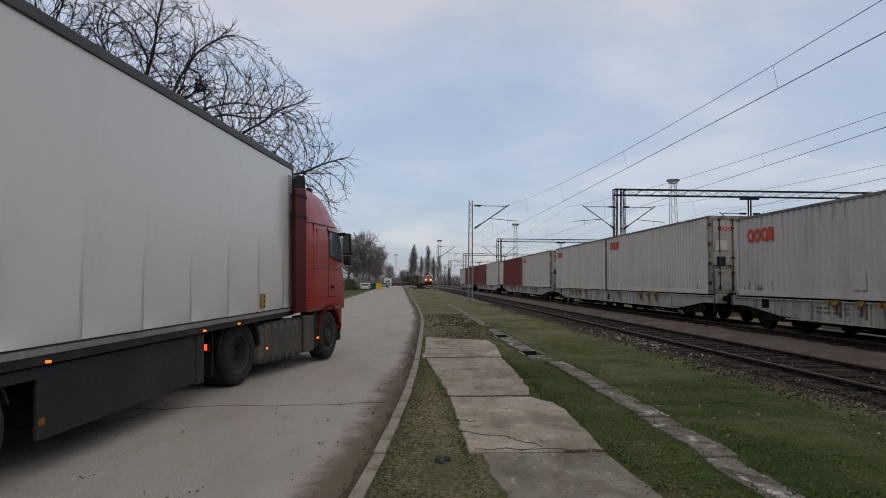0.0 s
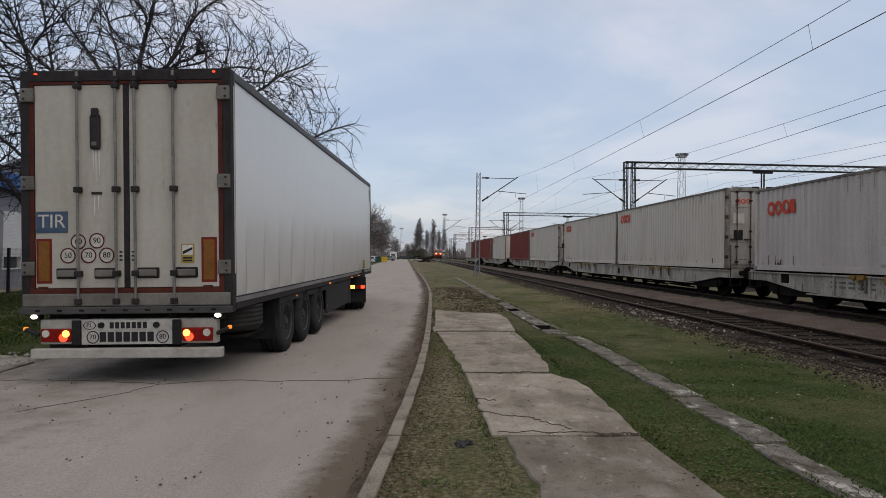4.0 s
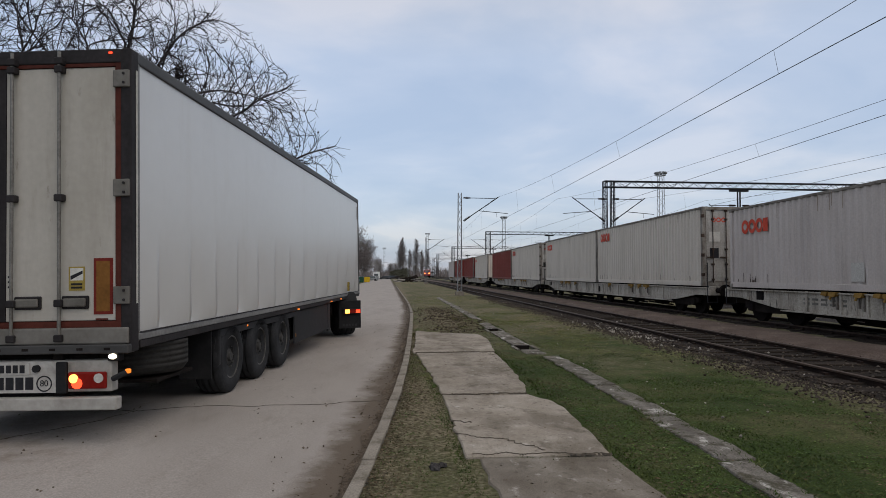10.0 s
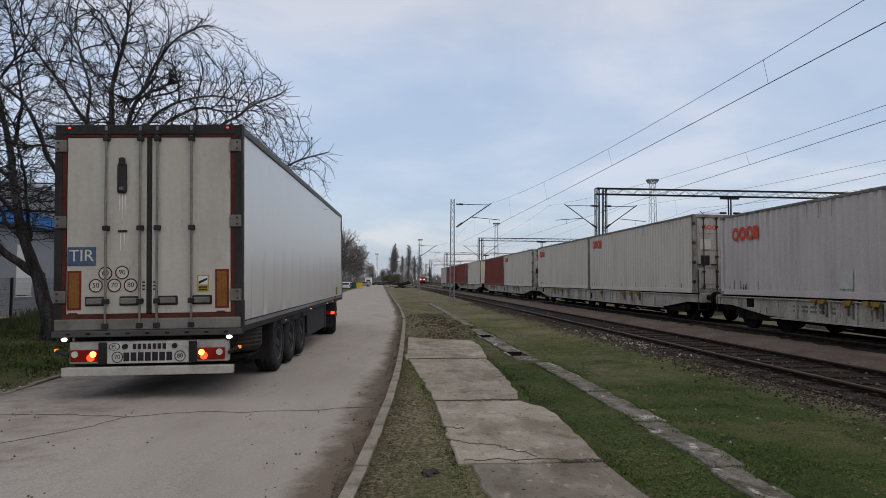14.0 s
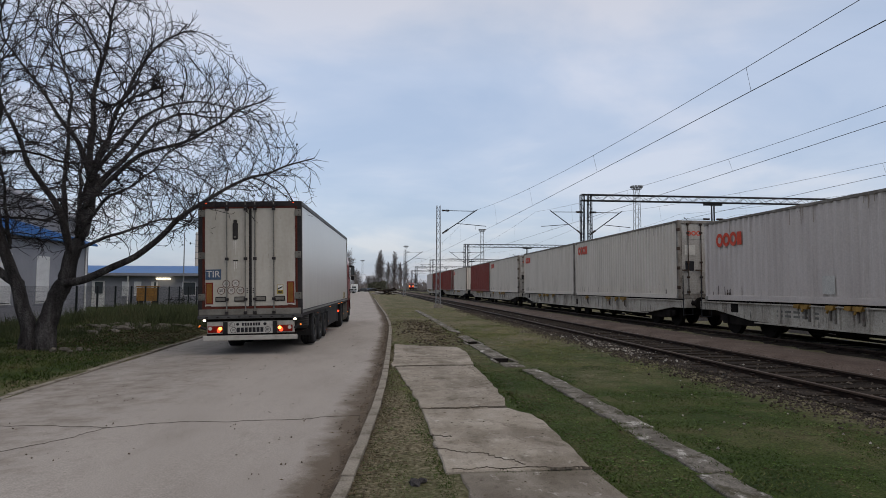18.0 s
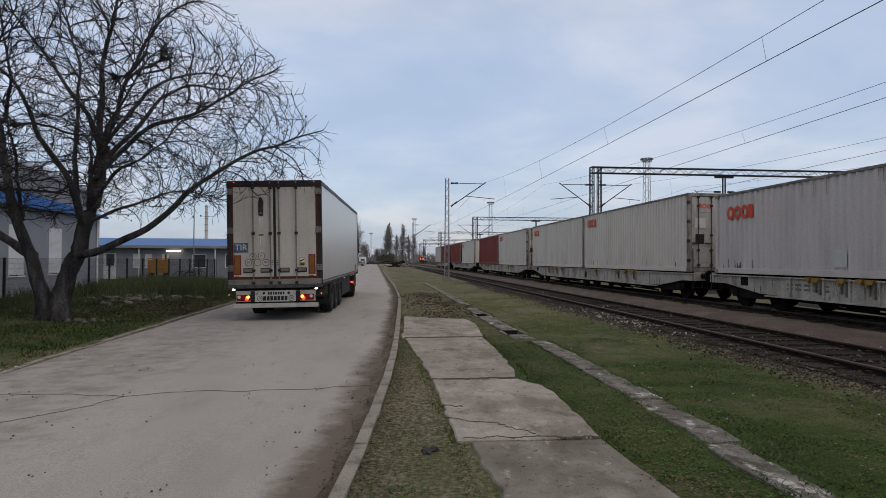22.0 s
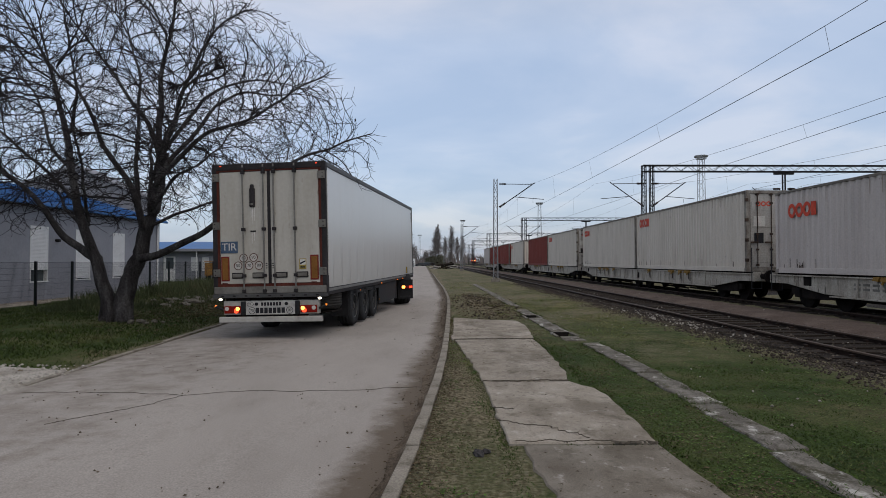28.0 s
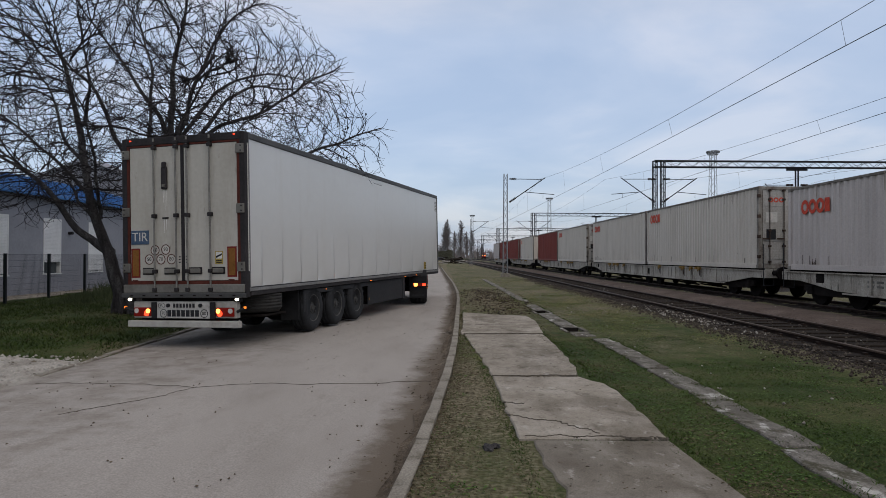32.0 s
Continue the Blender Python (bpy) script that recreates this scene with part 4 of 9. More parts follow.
def track(name, xc, label, y_end, sleepers, near):
    bed = empty(name, label=label, category="railway track", kind="structure")
    V, F = [], []
    ys = list(np.arange(-30, 60, 0.5)) + list(np.arange(60, y_end, 4))
    cols = ([(-2.05, 0.0), (-1.70, 0.03)] if xc > 10 else [(-1.62, -0.06), (-1.45, 0.01)]) + [(-1.25, 0.045), (-0.9, 0.050), (-0.3, 0.035), (0.3, 0.035), (0.9, 0.050), (1.3, 0.045), (1.65, 0.02), (2.0, -0.04)]
    for y in ys:
        for cx, cz in cols:
            x = xc + cx + bend(y) + 0.10 * noise.noise(Vector((cx, y * 0.6, xc)))
            V.append((x, y, cz + 0.05 + 0.02 * noise.noise(Vector((x * 2, y * 2, 1))) - 0.05))
    n = len(cols)
    for j in range(len(ys) - 1):
        for i in range(n - 1):
            F.append((j * n + i, j * n + i + 1, (j + 1) * n + i + 1, (j + 1) * n + i))
    raw("ballast_bed", V, F, "ballast", bed, "dark oily ballast with shade put into its tone")
    for s in (-0.752, 0.752):
        r = raw("rail", *rail_sweep(xc + s, -30, y_end, 4, WEB), "rail", bed)
        raw("rail_head", *rail_sweep(xc + s, -30, y_end, 4, HEAD), "railhead", r, "polished rail head")
    bm = bx(-1.28, 1.28, -0.12, 0.12, -0.06, 0.062, bevel=0.012)
    me = bpy.data.meshes.new("sleeper")
    bm.to_mesh(me)
    bm.free()
    me.materials.append(M["sleeper"])
    for i in range(sleepers):
        y = near + i * 0.62
        ob = new("sleeper", me)
        ob.matrix_basis = pose(xc + bend(y) + random.uniform(-0.02, 0.02), y + random.uniform(-0.02, 0.02), 0.0, 0, random.uniform(-0.4, 0.4), random.uniform(-1, 1))
        ob.parent = bed
    V, F = [], []
    bmf = bmesh.new()
    for i in range(min(sleepers, 90)):
        y = near + i * 0.62
        for s in (-0.752, 0.752):
            for d in (-0.10, 0.10):
                box(bmf, xc + bend(y) + s + d - 0.03, xc + bend(y) + s + d + 0.03, y - 0.045, y + 0.045, 0.05, 0.10)
    part("fastenings", bmf, "rail", bed, "rusty rail clips")
    return bed


near_track = track("near_track", 7.60, "empty railway track with rusty rails on dark ballast", 420, 150, 2.0)
train_track = track("train_track", 12.52, "railway track under the container train", 420, 60, 10.0)
far_track = track("far_track", 18.4, "further railway track beyond the train", 420, 40, 30.0)

# trodden cinder strip between the tracks
ys = list(np.arange(-20, 60, 0.6)) + list(np.arange(60, 260, 5))
xs_ = [9.05, 9.3, 9.6, 9.95, 10.25, 10.45, 10.6]
V = [(x + bend(y) + 0.15 * noise.noise(Vector((x, y * 0.5, 2))), y, 0.115 + (-0.09 if i in (0, 6) else 0) + 0.02 * noise.noise(Vector((x * 2, y, 0)))) for y in ys for i, x in enumerate(xs_)]
F = [(j * 7 + i, j * 7 + i + 1, j * 7 + 8 + i, j * 7 + 7 + i) for j in range(len(ys) - 1) for i in range(6)]
tagged(raw("cinder_strip", V, F, "cinder"), "brown trodden cinder strip between the tracks", "ground", kind="structure")

# dark ballast of the freight yard beyond the train
ys = [-40, -10] + list(np.arange(0, 70, 2.0)) + list(np.arange(70, 420, 14))
xs_ = [14.1, 14.6, 16.2, 17.5, 20.5, 24, 28, 32, 38, 46, 48]
V = [(x + bend(y), y, 0.03 + (-0.10 if i in (0, 10) else 0) + 0.02 * noise.noise(Vector((x, y, 4)))) for y in ys for i, x in enumerate(xs_)]
F = [(j * 11 + i, j * 11 + i + 1, j * 11 + 12 + i, j * 11 + 11 + i) for j in range(len(ys) - 1) for i in range(10)]
tagged(raw("yard_ballast", V, F, "ballast"), "dark ballast of the freight yard beyond the train", "ground", kind="structure")

# ---- container train ----
M["streak_rust"] = surf("faint_rust_streak", [(0.3, (0.22, 0.17, 0.125)), (0.7, (0.33, 0.28, 0.225))], rough=0.8, scale=5, fine=30, bump=0)


def corrugated(bm, x, y0, y1, z0, z1, depth, pitch=0.278, axis="x"):
    """A sheet of trapezoid corrugation, drawn along y (or x)."""
    n = max(1, round((y1 - y0) / pitch))
    p = (y1 - y0) / n
    prof = []
    for i in range(n):
        a = y0 + i * p
        prof += [(a, 0), (a + p * 0.26, 0), (a + p * 0.5, depth), (a + p * 0.76, depth)]
    prof.append((y1, 0))
    def at(u, d, z):
        return (x + d, u, z) if axis == "x" else (u, x + d, z)
    lo = [bm.verts.new(at(u, d, z0)) for u, d in prof]
    hi = [bm.verts.new(at(u, d, z1)) for u, d in prof]
    for i in range(len(prof) - 1):
        bm.faces.new((lo[i], lo[i + 1], hi[i + 1], hi[i]))


def container(length, height, paint, label, logo=None, doors=True, patch=False):
    """A shipping container; origin: middle of its near end, at its underside. y runs along it. The side at -x faces the road."""
    t = empty("shipping_container", label=label, category="container", group="containers on the train")
    w = 1.219
    for s, nm in ((-1, "side_wall"), (1, "side_wall")):
        bm = bmesh.new()
        corrugated(bm, s * (w - 0.012), 0.10, length - 0.10, 0.16, height - 0.07, -s * 0.046)
        part(nm, bm, paint, t)
    bm = bmesh.new()
    corrugated(bm, length - 0.02, -w + 0.1, w - 0.1, 0.14, height - 0.1, -0.04, axis="y")
    part("end_wall", bm, paint, t)
    part("roof", bx(-w + 0.01, w - 0.01, 0.02, length - 0.02, height - 0.04, height - 0.012), paint, t)
    part("floor_frame", bx(-w + 0.03, w - 0.03, 0.05, length - 0.05, 0.03, 0.15), "box_trim", t)
    for s in (-1, 1):
        part("bottom_rail", bx(s * w - 0.03 * (s + 1) , s * w + 0.03 * (1 - s), 0.16, length - 0.16, 0.0, 0.165, bevel=0.006), paint, t)
        part("top_rail", bx(s * w - 0.03 * (s + 1), s * w + 0.03 * (1 - s), 0.16, length - 0.16, height - 0.075, height, bevel=0.006), "box_rail", t)
        for y in (0, length - 0.14):
            part("corner_post", bx(s * w - 0.07 * (s + 1), s * w + 0.07 * (1 - s), y, y + 0.14, 0.1, height - 0.1, bevel=0.008), "box_trim" if y == 0 else paint, t, "rust-streaked corner post")
            for z in (-0.004, height - 0.118):
                part("corner_casting", bx(s * (w + 0.004) - 0.08 * (s + 1), s * (w + 0.004) + 0.08 * (1 - s), y - 0.004 if y == 0 else y - 0.03, y + 0.17, z, z + 0.122, bevel=0.01), "box_trim", t)
    part("end_sill", bx(-w + 0.16, w - 0.16, 0.0, 0.1, 0.0, 0.15, bevel=0.006), "box_trim", t)
    part("end_header", bx(-w + 0.16, w - 0.16, 0.0, 0.1, height - 0.12, height, bevel=0.006), "box_trim", t)
    if not doors:
        bm = bmesh.new()
        corrugated(bm, 0.02, -w + 0.1, w - 0.1, 0.14, height - 0.1, 0.04, axis="y")
        part("end_wall", bm, paint, t)
    if doors:
        for s in (-1, 1):
            d = part("door", bx(min(0.012 * s, s * (w - 0.15)), max(0.012 * s, s * (w - 0.15)), 0.03, 0.075, 0.16, height - 0.13, bevel=0.01), "box_door", t)
            for k in range(4):
                z = 0.32 + k * (height - 0.9) / 3.2
                part("door_rib", bx(min(0.06 * s, s * (w - 0.21)), max(0.06 * s, s * (w - 0.21)), 0.018, 0.032, z, z + 0.30, bevel=0.008), "box_door", d)
            for x in (0.32, 0.82):
                bm = bmesh.new()
                bar(bm, (s * x, -0.01, 0.12), (s * x, -0.01, height - 0.1), 0.017, 8)
                for z in (0.2, 0.75, 1.3, height - 0.5, height - 0.18):
                    box(bm, s * x - 0.05, s * x + 0.05, -0.025, 0.03, z, z + 0.07)
                part("lock_bar", bm, "box_seal", d)
                part("lock_handle", bx(s * x - 0.25, s * x + 0.02, -0.035, -0.01, 1.02, 1.07, bevel=0.004), "box_seal", d)
            for k in range(4):
                z = 0.35 + k * (height - 0.75) / 3
                part("hinge", bx(s * (w - 0.02) - 0.06, s * (w - 0.02) + 0.06, -0.012, 0.03, z, z + 0.12, bevel=0.004), "box_seal", d)
            part("door_seal", bx(s * (w - 0.15) - 0.012, s * (w - 0.15) + 0.012, 0.022, 0.045, 0.16, height - 0.13), "box_seal", d)
        for i in range(3):
            bm = bmesh.new()
            ring(bm, (-0.78 + i * 0.19, 0.022, height - 0.48), 0.05, 0.09, "y", -0.006, arc=1.0)
            part("red_ring", bm, "mark_red", t, "red painted ring")
        part("label_plate", bx(-0.95, -0.55, 0.010, 0.016, 1.62, 1.98), "mark_white", t, "pale weathered label")
        part("label_plate", bx(0.12, 0.30, 0.010, 0.016, 1.60, 1.98), "hook", t, "orange label")
        part("label_plate", bx(-0.93, -0.60, 0.006, 0.016, 1.02, 1.38), "mark_dark", t, "dark square plate")
        part("label_plate", bx(0.10, 0.24, 0.006, 0.016, 1.02, 1.38), "mark_dark", t, "dark plate")
    if logo:
        y, z, sz = logo
        for i, (k, arc) in enumerate(((0, 1.0), (1, 1.0), (2, 1.0))):
            bm = bmesh.new()
            ring(bm, (0, 0, 0), sz * 0.25, sz * 0.5, "x", -0.003, squash=0.92, arc=arc)
            bmesh.ops.transform(bm, matrix=Matrix.Translation((-w - 0.001, y - k * sz * 0.90, z)), verts=bm.verts[:])
            part("red_ring", bm, "mark_red", t, "red painted ring")
        part("red_block", bx(-w - 0.004, -w - 0.001, y - 2.85 * sz, y - 2.30 * sz, z - sz * 0.46, z + sz * 0.46), "mark_red", t, "red painted block")
    r = random.Random(int(length * 100) + len(label))
    for i in range(14):
        y = r.choice([length - r.uniform(0.2, 2.6), r.uniform(0.3, length - 0.3)])
        h = r.uniform(0.06, 0.30)
        part("scrape", bx(-w - 0.0035, -w - 0.001, y - 0.012, y + 0.012, 0.17, 0.17 + h), "box_seal", t, "dark rust scrape")
    for i in range(16):
        y = r.uniform(0.2, length - 0.2)
        h = r.uniform(0.05, 0.45)
        part("rust_streak", bx(-w - 0.0035, -w - 0.001, y - 0.006, y + r.uniform(0.004, 0.016), height - 0.09 - h, height - 0.005), "streak_rust", t, "thin rust streak")
    if patch:
        part("faded_patch", bx(-w - 0.003, -w - 0.001, length - 6.15, length - 5.7, 0.24, 0.70), "mark_white", t, "paler repainted patch")
    return t


def wagon(length, label, reach):
    """A flat container wagon; origin: middle of its near end at rail height. The deck lies 1.07 m above the rails."""
    t = empty("container_wagon", label=label, category="wagon", group="wagons of the train")
    a, b, top, low, end = 1.0, 2.9, 1.05, 0.42, 0.72
    for s in (-1, 1):
        o = [(0, end), (0, top - 0.05), (length, top - 0.05), (length, end), (length - a, end), (length - b, low + 0.06), (length - b - 2.5, low), (b + 2.5, low), (b, low + 0.06), (a, end)]
        sill = part("side_sill", ext(o, "x", s * 1.13, s * 1.19, bevel=0.008), "wagon", t, "grey scratched side beam")
        part("sill_flange", bx(min(s * 1.13, s * 1.25), max(s * 1.13, s * 1.25), 0.2, length - 0.2, top - 0.085, top - 0.05, bevel=0.005), "wagon", sill)
        part("sill_flange", bx(min(s * 1.13, s * 1.24), max(s * 1.13, s * 1.24), b + 0.3, length - b - 0.3, low - 0.01, low + 0.03, bevel=0.005), "wagon", sill)
        y = b + 1.0
        k = 0
        while y < length - b - 0.8:
            part("rib", bx(min(s * 1.19, s * 1.235), max(s * 1.19, s * 1.235), y, y + 0.07, low + 0.04, top - 0.04, bevel=0.004), "wagon", sill)
            if s < 0 and 1.2 < abs((y - length / 2)) < 8.4 and k % 6 < 4:
                bm = bmesh.new()
                extrude(bm, [(y + 0.08, top - 0.03), (y + 0.36, top - 0.03), (y + 0.40, top - 0.13), (y + 0.16, top - 0.15)], "x", -1.31, -1.20)
                extrude(bm, [(y + 0.44, top - 0.03), (y + 0.66, top - 0.03), (y + 0.70, top - 0.12), (y + 0.50, top - 0.14)], "x", -1.30, -1.20) if k % 2 else None
                bar(bm, (-1.27, y + 0.30, top - 0.10), (-1.30, y + 0.34, top - 0.22), 0.030, 6)
                lock = part("container_lock", bm, "hook", sill, "folded yellow container lock")
                part("lock_bracket", bx(-1.255, -1.19, y + 0.14, y + 0.18, low + 0.16, top - 0.14, bevel=0.006), "box_trim", lock, "grimy grey bracket")
                part("lock_bracket", bx(-1.245, -1.19, y + 0.30, y + 0.33, low + 0.22, top - 0.12, bevel=0.006), "box_trim", lock, "grimy grey bracket")
            y += 0.92 if k % 3 else 1.35
            k += 1
        # near-black plate on the flat beam, painted as the shade of a recess
        part("recess_shade", bx(min(s * 1.191, s * 1.196), max(s * 1.191, s * 1.196), length * 0.5 - 0.5, length * 0.5 - 0.2, low + 0.12, low + 0.42), "bogie", sill, "flat plate painted dark as a recess's shade")
        part("plate", bx(min(s * 1.19, s * 1.198), max(s * 1.19, s * 1.198), length - 2.3, length - 1.9, top - 0.36, top - 0.08, bevel=0.003), "bogie", sill, "dark number panel")
        bm = bmesh.new()
        for r in range(2):
            for c in range(5):
                x0 = length - 4.2 - c * 0.36
                box(bm, min(s * 1.191, s * 1.194), max(s * 1.191, s * 1.194), x0 - 0.26, x0, top - 0.28 - r * 0.12, top - 0.22 - r * 0.12)
        part("lettering_mark", bm, "alu", sill, "illegible painted lettering")
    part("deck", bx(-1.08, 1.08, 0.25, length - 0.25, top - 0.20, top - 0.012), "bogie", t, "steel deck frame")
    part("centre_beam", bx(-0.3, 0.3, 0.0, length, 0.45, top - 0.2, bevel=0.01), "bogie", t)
    # underframe block and brake gear are added to darken the gap below
    part("underframe", bx(-0.85, 0.85, 3.6, length - 3.6, 0.30, top - 0.2, bevel=0.02), "bogie", t, "dark block added to fill the gap below the deck")
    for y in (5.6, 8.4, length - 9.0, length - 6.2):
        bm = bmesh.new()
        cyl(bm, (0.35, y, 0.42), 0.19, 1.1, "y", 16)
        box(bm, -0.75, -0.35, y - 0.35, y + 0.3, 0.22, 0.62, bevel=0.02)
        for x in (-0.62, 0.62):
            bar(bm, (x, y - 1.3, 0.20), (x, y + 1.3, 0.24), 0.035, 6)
        part("brake_gear", bm, "bogie", t, "dark brake reservoir and gear added to fill the gap")
    for y, d in ((0, -1), (length, 1)):
        part("head_stock", bx(-1.15, 1.15, min(y, y - 0.14 * d), max(y, y - 0.14 * d), 0.72, 1.05, bevel=0.015), "wagon", t)
        part("coupler", bx(-0.1, 0.1, min(y, y + d * 0.45), max(y, y + d * 0.45), 0.78, 0.98, bevel=0.02), "bogie", t)
        for x in (-0.875, 0.875):
            bm = bmesh.new()
            cyl(bm, (x, y + d * 0.25, 0.9), 0.09, 0.5, "y", 14)
            cyl(bm, (x, y + d * 0.52, 0.9), 0.22, 0.04, "y", 18)
            part("buffer", bm, "bogie", t)
        bm = bmesh.new()
        for x in (-1.2, -0.85):
            bar(bm, (x, y - d * 0.1, 0.45), (x, y - d * 0.1, 1.9 if x == -1.2 else 1.05), 0.016, 6)
        for z in (0.47, 0.75):
            bar(bm, (-1.2, y - d * 0.1, z), (-0.85, y - d * 0.1, z), 0.014, 6)
        part("step_ladder", bm, "dark_steel", t)
    for yc in (2.35, length - 2.35) + ((length / 2,) if reach else ()):
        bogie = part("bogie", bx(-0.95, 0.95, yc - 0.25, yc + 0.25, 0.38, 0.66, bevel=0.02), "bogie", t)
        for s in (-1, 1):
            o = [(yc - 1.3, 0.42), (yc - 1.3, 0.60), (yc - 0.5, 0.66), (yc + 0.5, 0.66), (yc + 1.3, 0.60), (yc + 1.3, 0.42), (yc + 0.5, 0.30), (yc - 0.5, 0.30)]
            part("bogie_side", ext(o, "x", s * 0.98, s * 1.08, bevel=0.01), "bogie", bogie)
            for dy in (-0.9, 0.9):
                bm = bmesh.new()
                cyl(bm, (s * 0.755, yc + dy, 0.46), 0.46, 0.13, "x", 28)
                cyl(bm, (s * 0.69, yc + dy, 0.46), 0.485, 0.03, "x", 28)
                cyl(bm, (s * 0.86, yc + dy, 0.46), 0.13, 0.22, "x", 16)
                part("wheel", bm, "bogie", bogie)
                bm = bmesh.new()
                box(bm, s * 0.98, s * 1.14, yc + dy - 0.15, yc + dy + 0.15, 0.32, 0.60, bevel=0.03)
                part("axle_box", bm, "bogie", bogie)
    return t


def place(t, y, x=12.52, z=0.0):
    t.matrix_basis = pose(x, y, z)


DECK = RAIL_Z + 1.055
c1 = container(12.19, 2.591, "box_grey", "grey corrugated container with red rings painted high on its side", (12.19 - 0.95, 1.93, 0.44), patch=True)
place(c1, 8.45, z=DECK)
c0 = container(12.19, 2.896, "box_grey", "grey corrugated container next to the wagon end", None)
place(c0, -4.1, z=DECK)
c2 = container(12.19, 2.896, "box_cream", "tall grey container with bolted doors and red rings", (12.19 - 0.72, 2.38, 0.44))
place(c2, 22.57, z=DECK)
c3 = container(12.19, 2.896, "box_cream", "cream-grey container with small red rings near its end", (12.19 - 0.75, 2.36, 0.42), doors=False)
place(c3, 35.0, z=DECK)
c4 = container(12.19, 2.896, "box_cream", "cream container with rust-streaked doors facing the gap", (12.19 - 0.7, 2.4, 0.42))
place(c4, 49.2, z=DECK)
cr = container(12.19, 2.896, "box_red", "faded red corrugated container", None, doors=False)
place(cr, 61.75, 12.50, z=DECK)
cw = container(12.19, 2.896, "box_cream", "pale container with a small red mark", (12.19 - 0.6, 2.3, 0.40), doors=False)
place(cw, 76.6, 12.3, z=DECK)
for y, x in ((89.2, 12.05), (103.4, 11.85)):
    r2 = copy_thing(cr, pose(x, y, DECK))
ce = container(12.19, 2.896, "box_grey", "plain grey container at the end of the train", None, doors=False)
place(ce, 116.0, 11.75, z=DECK)

w1 = wagon(25.6, "grey flat wagon carrying grey containers on yellow locks", True)
place(w1, -4.55, z=RAIL_Z)
for y, x in ((22.15, 12.52), (48.85, 12.5), (75.9, 12.2), (103.0, 11.8)):
    copy_thing(w1, pose(x, y, RAIL_Z))

# ---- lorry: trailer ----


def wheel_of(parent, x, y, r, width, s, bolts=10, dish=0.10, name="wheel", z=None):
    """A road wheel on its own pivot: rotates about x. s: the side on which its outer face lies."""
    piv = new(name)
    piv.empty_display_size = 0.1
    piv.parent = parent
    piv.matrix_basis = pose(x, y, z or r)
    prof = [(0.30, -0.5), (0.36, -0.5), (0.85, -0.5), (0.94, -0.46), (0.985, -0.40), (1.0, -0.30), (1.0, -0.27), (0.965, -0.26), (0.965, -0.23), (1.0, -0.22), (1.0, -0.02), (0.965, -0.015), (0.965, 0.015), (1.0, 0.02), (1.0, 0.22), (0.965, 0.23), (0.965, 0.26), (1.0, 0.27), (1.0, 0.30), (0.985, 0.40), (0.94, 0.46), (0.85, 0.5), (0.60, 0.5), (0.57, 0.42), (0.30, 0.42)]
    seg = 40
    V, F = [], []
    k = len(prof)
    for i in range(seg):
        a = 2 * math.pi * i / seg
        for pr, pw in prof:
            V.append((pw * width, pr * r * math.cos(a), pr * r * math.sin(a)))
    for i in range(seg):
        for j in range(k):
            p, q = i * k + j, i * k + (j + 1) % k
            p2, q2 = ((i + 1) % seg) * k + j, ((i + 1) % seg) * k + (j + 1) % k
            F.append((p, q, q2, p2) if s > 0 else (p, p2, q2, q))
    V = [(v[0] * s, v[1], v[2]) for v in V]
    ty = raw("tyre", V, F, "rubber", piv)
    for p in ty.data.polygons:
        p.use_smooth = True
    bm = bmesh.new()
    for g in (-0.12, 0.12):
        ring(bm, (g * width - 0.005, 0, 0), r * 0.99, r * 1.004, "x", 0.010, seg=40)
    part("tread_rib", bm, "rubber", piv)
    bm = bmesh.new()
    w = width * 0.5
    face = w * 0.86 - abs(dish)
    seg = 40
    prof = [(0.585, w * 0.88), (0.555, w * 0.85), (0.52, w * 0.70), (0.50, face + 0.02), (0.44, face + 0.005), (0.0, face)]
    V = [(s * px, pr * r * math.cos(2 * math.pi * i / seg), pr * r * math.sin(2 * math.pi * i / seg)) for i in range(seg) for pr, px in prof]
    k = len(prof)
    F = [(i * k + j, i * k + j + 1, ((i + 1) % seg) * k + j + 1, ((i + 1) % seg) * k + j) for i in range(seg) for j in range(k - 1)]
    raw("rim", V, F, "rim", piv, "dark grimy steel rim")
    ring(bm, (s * (w * 0.875), 0, 0), r * 0.562, r * 0.59, "x", s * 0.012, seg=40)
    part("rim_lip", bm, "rim_lip", piv, "worn pale rim lip")
    out = 0.5 if dish < 0 else 1.0
    bm = bmesh.new()
    cyl(bm, (s * (face + 0.030 * out), 0, 0), r * 0.37, 0.05, "x", 28, r * 0.35)
    cyl(bm, (s * (face + 0.055 * out), 0, 0), r * 0.25, 0.05, "x", 24, r * 0.22)
    cyl(bm, (s * (face + 0.080 * out), 0, 0), r * 0.155, 0.06, "x", 20, r * 0.12)
    part("hub", bm, "rim", piv, "dusty wheel hub")
    bm = bmesh.new()
    cyl(bm, (0, 0, 0), 0.026, 0.06, "x", 6)
    nut = part("wheel_nut", bm, "rim", piv)
    bm = bmesh.new()
    cyl(bm, (0, 0, 0), 0.034, 0.012, "x", 12)
    hole = part("vent_hole", bm, "bogie", piv)
    for ob, n, ra, dx in ((nut, bolts, 0.325, 0.065), (hole, 10, 0.43, 0.012)):
        for i in range(n):
            a = 2 * math.pi * (i + (0.5 if n == 10 and ra > 0.4 else 0)) / n
            o = ob if i == 0 else new(ob.name.split(".")[0], ob.data)
            o.parent = piv
            o.matrix_basis = Matrix.Translation((s * (face + dx), r * ra * math.cos(a), r * ra * math.sin(a)))
    return piv


L, W2, ZT, ZB = 13.46, 1.30, 3.97, 1.15
